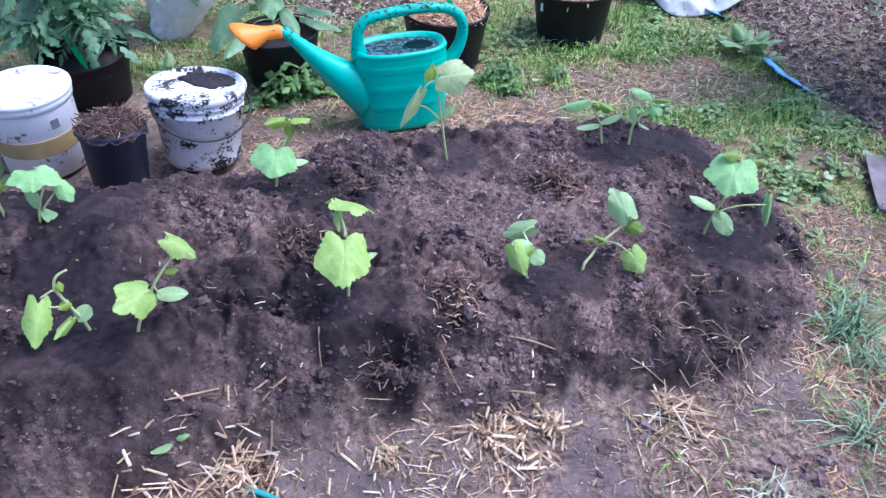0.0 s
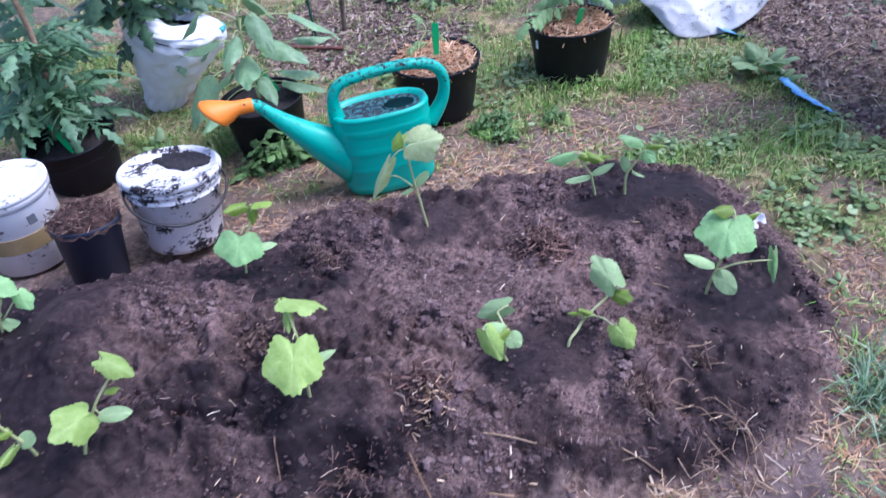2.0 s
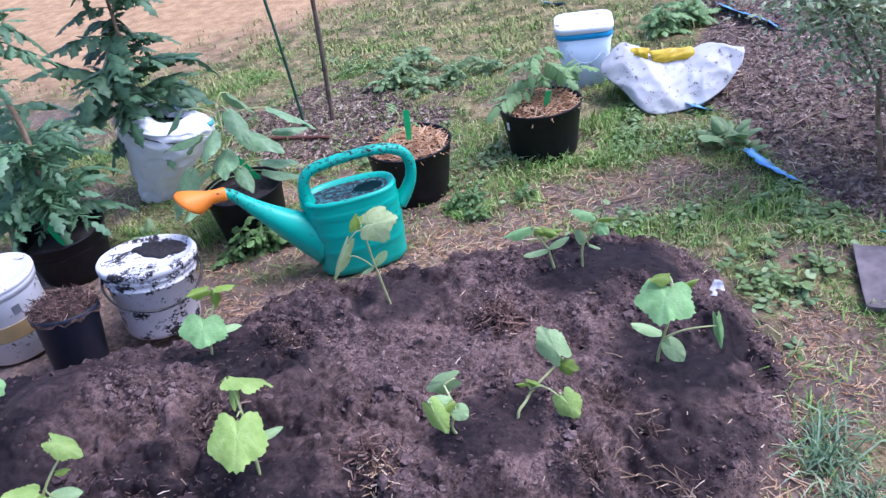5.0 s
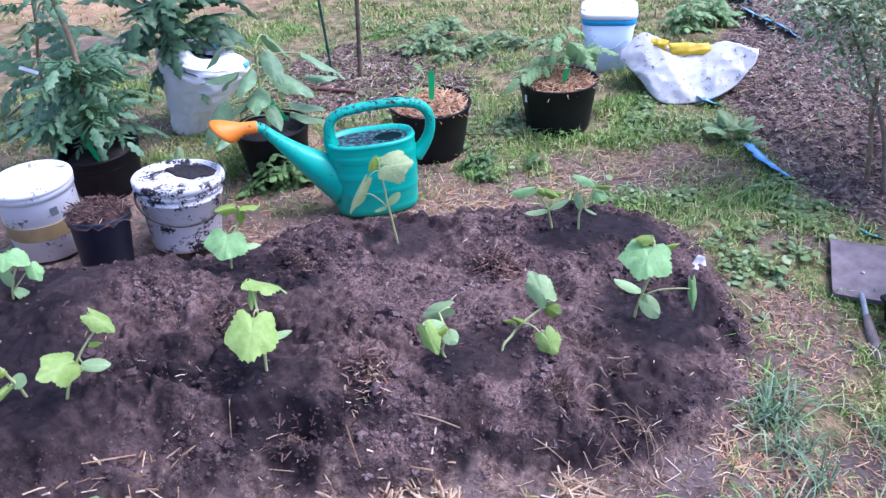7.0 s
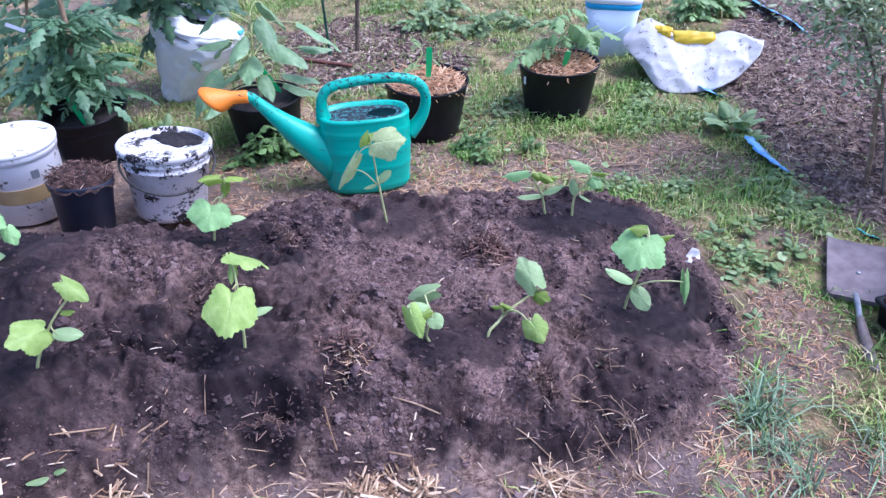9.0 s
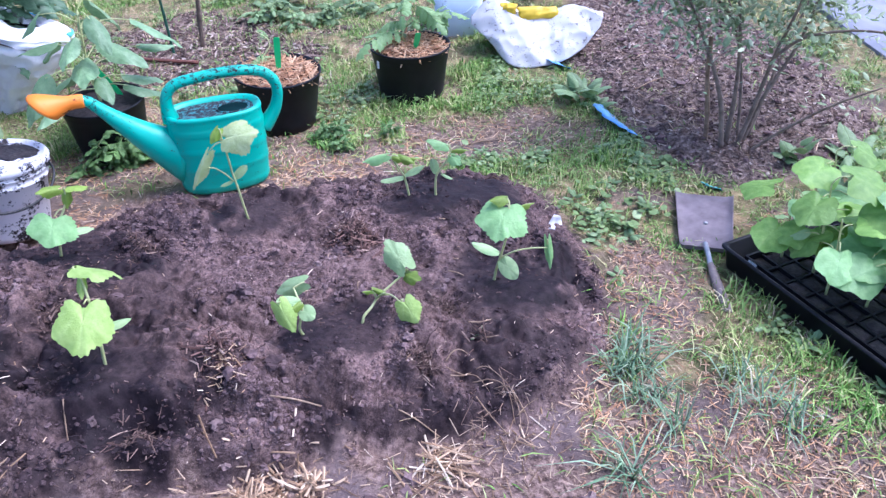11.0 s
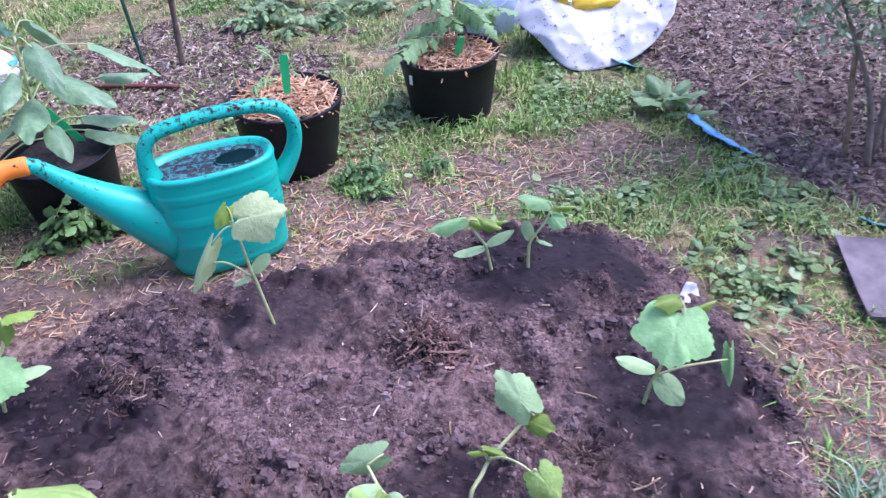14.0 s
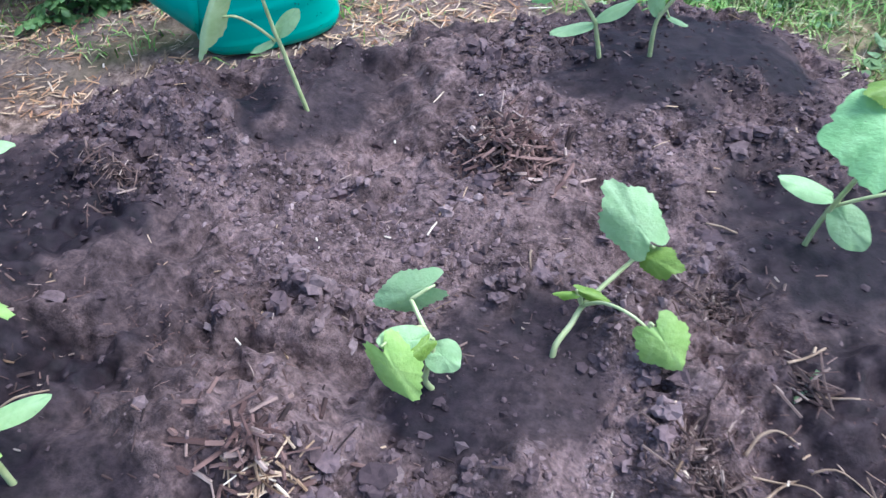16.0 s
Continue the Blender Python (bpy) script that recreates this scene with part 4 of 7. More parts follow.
def big_pot(x, y, r, h, fill, seed, label, straw=True):
    p = thing("plant_pot", pose(x, y, at(x, y) - 0.012, random.Random(seed).uniform(-2, 2), 0, seed * 37), label, "pot", "pots")
    k = r / 0.155
    prof = [(0.118 * k, 0.0), (0.124 * k, 0.004), (0.130 * k, 0.05), (0.149 * k, h - 0.03), (0.151 * k, h - 0.028), (0.152 * k, h - 0.010), (0.157 * k, h - 0.006), (0.1575 * k, h), (0.153 * k, h + 0.001), (0.148 * k, h - 0.02), (0.146 * k, h - 0.05)]
    part("shell", turned("shell", prof, M_POT, 48, (True, False)), p)
    rnd = np.random.default_rng(seed)
    rings = []
    for i in range(7):
        f = 1 - i / 6
        rings.append([(0.147 * k * f * math.cos(t), 0.147 * k * f * math.sin(t), h - fill + 0.012 * (1 - f) + rnd.uniform(-0.004, 0.004)) for t in (2 * math.pi * j / 28 for j in range(28))])
    part("soil", loft("soil", rings, M_PEAT if straw else M_DARK_SOIL, (False, False)), p, "potting soil")
    if straw:
        ob = part("straw_mulch", straw_mesh("straw_mulch", disc_spots(0.135 * k, h - fill + 0.006, 620, rnd, 0.022), M_ORANGE_STRAW, rnd, (0.03, 0.10), (0.002, 0.0055), 0.45), p, "reddish chopped straw mulch")
        tagged(ob, kind="stuff")
    return p


muddy_bucket()
lidded_bucket()
small_pot()
pot_a = big_pot(0.238, 3.085, 0.156, 0.215, 0.022, 1, "large black plastic pot mulched with reddish straw")
price_tag = part("tag", box_mesh("tag", (0.014, 0.0015, 0.030), M_PAPER, 0.0005), pot_a, "small pale paper tag on the rim")
turn_in = pot_a.matrix_world.to_3x3().inverted() @ Vector((-0.72, -0.69, 0))
price_tag.location, price_tag.rotation_euler = (turn_in.x * 0.1535, turn_in.y * 0.1535, 0.168), (0, 0, math.atan2(turn_in.y, turn_in.x) + math.pi / 2)
pot_b = big_pot(-0.210, 2.768, 0.156, 0.220, 0.022, 2, "large black plastic pot mulched with straw beside the can")
pot_c = big_pot(-0.735, 2.500, 0.138, 0.205, 0.022, 3, "large black plastic pot holding a leafy plant", False)
pot_d = big_pot(-1.330, 2.268, 0.145, 0.175, 0.05, 4, "large black plastic pot holding a tall tomato plant", False)


def label_stick(x, y, z, up, length=0.12):
    u = Vector(up).normalized()
    m = Matrix.Translation((x, y, z)) @ Vector((0, 0, 1)).rotation_difference(u).to_matrix().to_4x4() @ pose(0, 0, 0, 0, 0, 15)
    prof = [(-0.001, 0.0), (-0.009, 0.02), (-0.011, length * 0.5), (-0.011, length - 0.006), (-0.008, length)]
    rings = [[(w, -0.0008, q), (-w, -0.0008, q), (-w, 0.0008, q), (w, 0.0008, q)] for w, q in prof]
    solo("plant_label", loft("plant_label", rings, M_TAG, smooth=False), m, "bright green plastic plant label stuck in a pot", "plant label", "plant labels")


label_stick(-0.190, 2.748, 0.200, (0.06, 0.0, 1), 0.13)
label_stick(-0.703, 2.578, 0.160, (-0.066, 0.0, 0.085), 0.155)
label_stick(0.262, 3.035, 0.190, (0.15, -0.25, 0.6), 0.085)
label_stick(-1.295, 2.215, 0.13, (-0.35, 0.0, 1), 0.12)


# ---- grow bag, sheet, square bucket ----
def grow_bag():
    bx, by = -1.20, 2.84
    b = thing("grow_bag", tilt(bx - 0.115, by - 0.075, at(bx - 0.115, by - 0.075) - 0.018, (0.38, 0.22, 1.0)), "white plastic film grow bag, wrinkled, with a rolled top", "grow bag")
    prof = [(0.034, 0.0), (0.056, 0.012), (0.078, 0.08), (0.114, 0.16), (0.152, 0.24), (0.178, 0.31), (0.180, 0.355), (0.172, 0.372), (0.150, 0.384), (0.115, 0.390), (0.078, 0.384), (0.060, 0.362)]
    dense = []
    for (r0, z0), (r1, z1) in zip(prof, prof[1:]):
        for s in range(5):
            dense.append((r0 + (r1 - r0) * s / 5, z0 + (z1 - z0) * s / 5))
    dense.append(prof[-1])
    rings = []
    for r, z in dense:
        ring = []
        for j in range(72):
            t = 2 * math.pi * j / 72
            w = (0.35 - abs(noise.noise(Vector((math.cos(t) * 2.2, math.sin(t) * 2.2, z * 30))))) * 0.024 + (0.3 - abs(noise.noise(Vector((math.cos(t) * 6, math.sin(t) * 6, z * 44 + 3))))) * 0.012
            w += 0.012 * noise.noise(Vector((math.cos(t) * 2, math.sin(t) * 2, z * 6)))
            ring.append(((r + w) * math.cos(t), (r + w) * 0.9 * math.sin(t), z + 0.012 * math.sin(2 * t + 1) * z / 0.37))
        rings.append(ring)
    part("film", loft("film", rings, M_BAG, (True, False)), b)
    part("soil", turned("soil", [(0.175, 0.325), (0.12, 0.335), (0.05, 0.33), (0.004, 0.335)], M_DARK_SOIL, 28, (False, True)), b)
    for a, mat, z, lab in ((0.35, M_TEAL, 0.375, "teal strip on the rolled top"), (1.9, M_CYAN, 0.375, "blue strip on the rolled top"), (2.4, M_TEAL, 0.37, "teal strip on the rolled top")):
        arc = [(0.176 * math.cos(a + q), 0.16 * math.sin(a + q), z + 0.012 * math.sin(2 * (a + q) + 1)) for q in (-0.28, -0.1, 0.1, 0.28)]
        part("strip", tube("strip", arc, (0.012, 0.009), mat, 8, 4, 0.45), b, lab)


grow_bag()


def crumpled_sheet():
    """A half-full sack lying on its side: a slack front panel, a crest with its mouth open, and a back."""
    cx, cy = 0.74, 3.46
    b = thing("sack", pose(cx, cy, 0), "crumpled white plastic sack stained with soil, lying in the grass", "sack")
    foot = [(0.44, 3.50, 0.13), (0.53, 3.44, 0.07), (0.635, 3.33, 0.012), (0.81, 3.37, 0.010), (0.92, 3.43, 0.055), (0.995, 3.49, 0.14)]
    crest = [(0.44, 3.53, 0.155), (0.54, 3.58, 0.215), (0.67, 3.545, 0.160), (0.79, 3.56, 0.165), (0.885, 3.58, 0.195), (1.005, 3.52, 0.170)]
    back = [(0.47, 3.60, 0.05), (0.56, 3.71, 0.015), (0.68, 3.74, 0.012), (0.80, 3.73, 0.012), (0.90, 3.68, 0.02), (1.005, 3.57, 0.12)]
    steps = 15
    lo, hi, bk = curve_points(foot, steps), curve_points(crest, steps), curve_points(back, steps)
    nx, ny = len(lo), 56
    V, quads = [], []
    for j in range(ny):
        v = j / (ny - 1)
        for i in range(nx):
            u = i / (nx - 1)
            if v < 0.6:
                f = v / 0.6
                p = lo[i].lerp(hi[i], f)
                swell = math.sin(math.pi * f) * math.sin(math.pi * min(1, u * 1.1 + 0.02)) ** 0.6
                p = p + Vector((0, -0.020, 0.016)) * swell
            else:
                f = (v - 0.6) / 0.4
                p = hi[i].lerp(bk[i], f) + Vector((0, 0.02, 0.03)) * math.sin(math.pi * f)
            edge = min(1.0, 6 * min(u, 1 - u) + 0.15)
            crease = 1 - abs(noise.noise(Vector((p.x * 7 + p.z * 3, p.z * 9, p.y * 5 + 2)))) * 2.5
            crease2 = 1 - abs(noise.noise(Vector((p.x * 15 - p.z * 9, p.z * 14 + 4, p.y * 12)))) * 2.5
            fine = noise.noise(Vector((p.x * 38, p.y * 38, p.z * 38)))
            out = Vector((0, -0.75, 0.66)) if v < 0.6 else Vector((0, 0.4, 0.9))
            p = p + out * edge * (0.009 * max(crease, -0.2) + 0.006 * max(crease2, -0.2) + 0.0008 * fine)
            V.append((p.x - cx, p.y - cy, max(p.z, 0.006)))
    for j in range(ny - 1):
        for i in range(nx - 1):
            a = j * nx + i
            quads.append((a, a + 1, a + nx + 1, a + nx))
    me = mesh_np("sheet", np.array(V), np.array(quads), M_SHEET)
    part("sheet", me, b).modifiers.new("thick", 'SOLIDIFY').thickness = 0.002
    for px, py, pz, wide, deep, turn, pitch, seed in ((0.595, 3.525, 0.198, 0.080, 0.045, -14, 58, 3), (0.725, 3.520, 0.180, 0.165, 0.055, 10, 62, 9)):
        V, quads = [], []
        for r in range(9):
            for c in range(15):
                u, v = c / 14 - 0.5, r / 8 - 0.5
                edge = 1 + 0.2 * noise.noise(Vector((u * 3, v * 3, seed)))
                fold = 0.35 - abs(noise.noise(Vector((u * 4 + seed, v * 3, 1.3))))
                V.append((u * wide * edge, v * deep * edge, 0.016 * fold - 0.05 * (v * v) - 0.03 * u * u + 0.002 * noise.noise(Vector((u * 9, v * 9, seed)))))
        for r in range(8):
            for c in range(14):
                a = r * 15 + c
                quads.append((a, a + 1, a + 16, a + 15))
        film = part("wrapper", mesh_np("wrapper", np.array(V), np.array(quads), M_YELLOW), b, "crumpled yellow film in the mouth of the sack")
        film.matrix_local = pose(px - cx, py - cy, pz, pitch, 0, turn)
        film.modifiers.new("thick", 'SOLIDIFY').thickness = 0.0015


crumpled_sheet()


def square_bucket():
    x, y = 0.357, 3.80
    b = thing("bucket", pose(x, y, at(x, y) - 0.010, 0, 0, 6) @ Matrix.Diagonal((0.97, 0.97, 1.05, 1)), "milky square plastic bucket with white lid and cyan band", "bucket", "buckets")
    part("shell", loft("shell", [oval(0.094, 0.094, 0.0, 40, 5), oval(0.100, 0.100, 0.006, 40, 5), oval(0.126, 0.122, 0.238, 40, 5)], M_PALE_BLUE), b)
    part("band", loft("band", [oval(0.1265, 0.1225, 0.220, 40, 5), oval(0.1290, 0.1250, 0.222, 40, 5), oval(0.131, 0.127, 0.243, 40, 5), oval(0.128, 0.124, 0.245, 40, 5)], M_CYAN, (True, True)), b, "bright cyan band")
    part("lid", loft("lid", [oval(0.128, 0.124, 0.245, 40, 5), oval(0.133, 0.129, 0.247, 40, 5), oval(0.133, 0.129, 0.266, 40, 5), oval(0.128, 0.124, 0.270, 40, 5), oval(0.115, 0.110, 0.267, 40, 5), oval(0.02, 0.02, 0.267, 40, 5)], M_WHITE), b, "white lid sprinkled with grit")
    bail = [(-0.126, -0.02, 0.20), (-0.06, -0.126, 0.15), (0.0, -0.127, 0.12), (0.05, -0.128, 0.14), (0.126, -0.03, 0.20)]
    part("handle", tube("handle", bail, (0.003, 0.003), M_PALE_BLUE, 8), b)


square_bucket()


# ---- hand shovel and seed tray ----
def hand_shovel():
    x, y = 1.247, 2.217
    b = thing("hand_shovel", pose(x, y, at(x, y) + 0.016, 3, -2, -8), "small square steel hand shovel with worn wooden handle on grass", "shovel")
    rings = []
    for k in range(10):
        f = k / 9
        yy = -0.150 + 0.280 * f
        w = 0.074 + 0.014 * f
        lift = 0.012 * (1 - f) ** 3
        outer = [(-w, yy, 0.012), (-w * 0.96, yy, 0.005), (-w * 0.7, yy, 0.001), (0, yy, 0.0), (w * 0.7, yy, 0.001), (w * 0.96, yy, 0.005), (w, yy, 0.012)]
        inner = [(px * 0.985, py, pz + 0.0022) for px, py, pz in reversed(outer)]
        rings.append([(px, py, pz + lift * (abs(px) / w)) for px, py, pz in outer + inner])
    blade = part("blade", loft("blade", rings, M_STEEL), b, "dull grey square steel blade")
    rivet = part("rivet", turned("rivet", [(0.006, 0.001), (0.006, 0.0035), (0.004, 0.005), (0.001, 0.0054)], M_SHANK, 12), blade)
    rivet.location = (0.004, -0.02, 0.0022)
    back = [[(px, -0.151 + q, 0.001 + pz) for px, pz in ((-0.074, 0.0), (0.074, 0.0), (0.074, 0.014), (-0.074, 0.014))] for q in (0.0, 0.003)]
    part("back_wall", loft("back_wall", back, M_STEEL, smooth=False), b)
    part("shank", tube("shank", [(0.0, -0.125, 0.006), (0.004, -0.175, 0.018), (0.014, -0.245, 0.014)], (0.008, 0.0075), M_SHANK, 10), b, "bright steel shank")
    part("grip", tube("grip", [(0.012, -0.23, 0.016), (0.024, -0.285, 0.012), (0.040, -0.345, 0.006), (0.052, -0.395, 0.002), (0.055, -0.408, 0.001)], (0.0095, 0.0125, 0.0135, 0.015, 0.011), M_HANDLE, 12), b, "greyed wooden grip")


hand_shovel()
TRAY = Matrix.Translation((1.254, 2.009, at(1.45, 1.85) + 0.004)) @ Matrix.Rotation(math.atan2(-0.847, 0.532), 4, 'Z')


def seed_tray():
    """Its long side runs along x, its short side along y, from the corner."""
    L, W = 0.64, 0.40
    b = thing("seed_tray", TRAY, "black plastic seed tray holding a cell tray of tall seedlings", "seed tray")

    def rect(m, z):
        pts = []
        for cx, cy, a0 in ((L - m, W - m, 0), (m, W - m, 90), (m, m, 180), (L - m, m, 270)):
            for s in range(4):
                a = radians(a0 + s * 30)
                pts.append((cx + 0.014 * (math.cos(a)) - 0.014 * math.copysign(1, cx - L / 2), cy + 0.014 * math.sin(a) - 0.014 * math.copysign(1, cy - W / 2), z))
        return pts

    part("outer_tray", loft("outer_tray", [rect(0.012, 0.0), rect(0.010, 0.003), rect(0.002, 0.060), rect(-0.006, 0.063), rect(-0.007, 0.069), rect(-0.002, 0.071), rect(0.006, 0.068), rect(0.013, 0.008)], M_POT), b)
    nx, ny = 9, 6
    x0, x1, y0, y1 = 0.055, L - 0.02, 0.035, W - 0.02
    pieces = []

    def bar(ax, ay, bx, by, top, wide):
        rings = []
        dx, dy = bx - ax, by - ay
        q = math.hypot(dx, dy)
        sx, sy = -dy / q, dx / q
        for px, py in ((ax, ay), (bx, by)):
            rings.append([(px + sx * wide, py + sy * wide, 0.010), (px + sx * wide * 0.6, py + sy * wide * 0.6, top), (px - sx * wide * 0.6, py - sy * wide * 0.6, top), (px - sx * wide, py - sy * wide, 0.010)])
        pieces.append(strip(rings))

    for i in range(nx + 1):
        x = x0 + (x1 - x0) * i / nx
        bar(x, y0, x, y1, 0.045 if 0 < i < nx else 0.056, 0.005)
    for j in range(ny + 1):
        y = y0 + (y1 - y0) * j / ny
        bar(x0, y, x1, y, 0.0455 if 0 < j < ny else 0.0565, 0.005)
    cells = part("cell_tray", loft("cell_tray", [rect(0.020, 0.0085), rect(0.018, 0.0115)], M_POT, smooth=False), b)
    for piece in pieces:
        rib = join_meshes("divider", [piece], M_POT)
        rib.polygons.foreach_set("use_smooth", np.full(len(rib.polygons), False))
        part("divider", rib, cells)
    rnd = random.Random(3)
    for i in range(nx):
        for j in range(ny):
            cx, cy = x0 + (x1 - x0) * (i + 0.5) / nx, y0 + (y1 - y0) * (j + 0.5) / ny
            hx, hy = (x1 - x0) / nx / 2 - 0.005, (y1 - y0) / ny / 2 - 0.005
            z = 0.035 + rnd.uniform(0, 0.008)
            rings = [[(cx - hx, cy - hy, 0.012), (cx + hx, cy - hy, 0.012), (cx + hx, cy + hy, 0.012), (cx - hx, cy + hy, 0.012)], [(cx - hx, cy - hy, z), (cx + hx, cy - hy, z), (cx + hx, cy + hy, z), (cx - hx, cy + hy, z)], [(cx - hx * 0.4, cy - hy * 0.4, z + 0.004), (cx + hx * 0.4, cy - hy * 0.4, z + 0.003), (cx + hx * 0.4, cy + hy * 0.4, z + 0.005), (cx - hx * 0.4, cy + hy * 0.4, z + 0.003)]]
            part("soil_plug", loft("soil_plug", rings, M_DARK_SOIL), cells)
    tag = part("sticker", box_mesh("sticker", (0.030, 0.002, 0.016), M_PAPER, 0.0006), b, "small pale sticker")
    tag.location = (0.085, 0.027, 0.048)
    tag.rotation_euler = (radians(-15), 0, 0)


seed_tray()


def tray_plant(u, v, seed):
    """A crowded seedling in the cell tray, leggy, its leaves spread to the light."""
    rnd = random.Random(seed)
    base = TRAY @ Vector((u, v, 0.042))
    plant = thing("cucumber_seedling", Matrix.Translation(base), "tall crowded cucumber seedling with broad leaves in a cell tray", "seedling", "seedlings in the tray")
    h = rnd.uniform(0.15, 0.29)
    lx, ly = rnd.uniform(-0.04, 0.04), rnd.uniform(-0.05, 0.03)
    pts = [(lx * f ** 1.5, ly * f ** 1.5, h * f) for f in (0, 0.3, 0.6, 0.85, 1.0)]
    part("stem", tube("stem", pts, (0.0038, 0.002), M_STEM, 7, 4), plant)
    a0 = rnd.uniform(0, 6.28)
    for i in range(rnd.choice((4, 5))):
        f = 0.42 + 0.58 * i / 4
        a = a0 + i * 2.4
        p = Vector((lx * f ** 1.5, ly * f ** 1.5, h * f))
        out = Vector((math.cos(a), math.sin(a), 0))
        reach = rnd.uniform(0.02, 0.05)
        q = p + out * reach + Vector((0, 0, rnd.uniform(0.0, 0.03)))
        cot = i == 0
        w = rnd.uniform(0.035, 0.045) if cot else rnd.uniform(0.085, 0.14)
        droop = rnd.uniform(-0.55, 0.05)
        d = (out + Vector((0, 0, droop))).normalized()
        part("leaf_stalk", tube("leaf_stalk", [p, (p + q) / 2 + Vector((0, 0, 0.006)), q + d * 0.012], (0.0018, 0.0014), M_STEM, 6, 3), plant)
        me = leaf_mesh("leaf", w * (1.3 if cot else 0.98), w, M_COT if cot else rnd.choice((M_TRAY_LEAF, M_TRAY_LEAF, M_BLUE_LEAF)), 5 if not cot else 2, 0.16, 0.0 if cot else 0.05, seed * 9 + i, 0.05 if cot else 0.24, rings=5, n=36)
        ob = part("seed_leaf" if cot else "leaf", me, plant)
        ob.matrix_local = leaf_pose(q, q + d, (rnd.uniform(-0.3, 0.1), rnd.uniform(-0.5, 0.0), 1))


for k, (u, v) in enumerate(((0.09, 0.13), (0.12, 0.20), (0.09, 0.28), (0.15, 0.33), (0.18, 0.15), (0.20, 0.24), (0.25, 0.32), (0.27, 0.19), (0.26, 0.11), (0.33, 0.27), (0.34, 0.16), (0.40, 0.33), (0.41, 0.22), (0.47, 0.29), (0.48, 0.14), (0.54, 0.22), (0.56, 0.33))):
    tray_plant(u, v, 50 + k)


# ---- tomato and pepper plants ----
def leaflet(length, width, seed, lobed=True):
    """Verts and faces of one leaflet: x across, y along, z up, slightly folded and drooping."""
    rnd = random.Random(seed)
    n = 7
    verts, faces = [], []
    for k in range(n + 1):
        f = k / n
        w = width * 0.5 * (math.sin(math.pi * min(1, f * 0.93 + 0.07)) ** 0.8 if f < 1 else 0.02)
        if lobed and 0 < k < n:
            w *= 1.25 if k % 2 else 0.66
        z = -0.22 * length * f * f
        verts += [(-w, f * length - w * 0.25 * lobed, z - w * 0.25 + rnd.uniform(-1, 1) * 0.03 * width), (0, f * length, z + 0.05 * width), (w, f * length - w * 0.25 * lobed, z - w * 0.25 + rnd.uniform(-1, 1) * 0.03 * width)]
    for k in range(n):
        a = k * 3
        faces += [(a, a + 1, a + 4, a + 3), (a + 1, a + 2, a + 5, a + 4)]
    return verts, faces


def moved(piece, m):
    v, f = piece
    return [tuple(m @ Vector(p)) for p in v], f


def compound_leaf(name, length, mat, seed, lobed=True, broad=1.0):
    """A drooping compound leaf along y, with paired leaflets and one at the tip."""
    rnd = random.Random(seed)
    pieces = []
    line = [Vector((0.02 * length * math.sin(5 * f + seed), length * f * (1 - 0.10 * f), 0.20 * length * f - 0.42 * length * f * f)) for f in (0, 0.25, 0.5, 0.75, 1.0)]
    pts = curve_points(line, 3)
    rings = []
    for i, p in enumerate(pts):
        r = 0.0026 * (1 - 0.6 * i / len(pts))
        rings.append([tuple(p + Vector((math.cos(t) * r, 0, math.sin(t) * r))) for t in (0, 1.57, 3.14, 4.71)])
    pieces.append(strip(rings))
    for k, f in enumerate((0.24, 0.38, 0.53, 0.69, 0.85)):
        p = pts[int(f * (len(pts) - 1))]
        s = length * (0.30 if k % 2 == 0 else 0.36) * rnd.uniform(0.85, 1.15) * (1.1 - 0.3 * abs(f - 0.6))
        for side in (-1, 1):
            ang = side * rnd.uniform(50, 75)
            m = Matrix.Translation(p) @ pose(0, 0, 0, rnd.uniform(-35, -5), side * rnd.uniform(-10, 25), -ang)
            pieces.append(moved(leaflet(s, s * 0.42 * broad, seed * 7 + k + side, lobed), m))
    m = Matrix.Translation(pts[-1]) @ pose(0, 0, 0, rnd.uniform(-50, -25), 0, rnd.uniform(-10, 10))
    pieces.append(moved(leaflet(length * 0.42, length * 0.19 * broad, seed + 99, lobed), m))
    return join_meshes(name, pieces, mat)


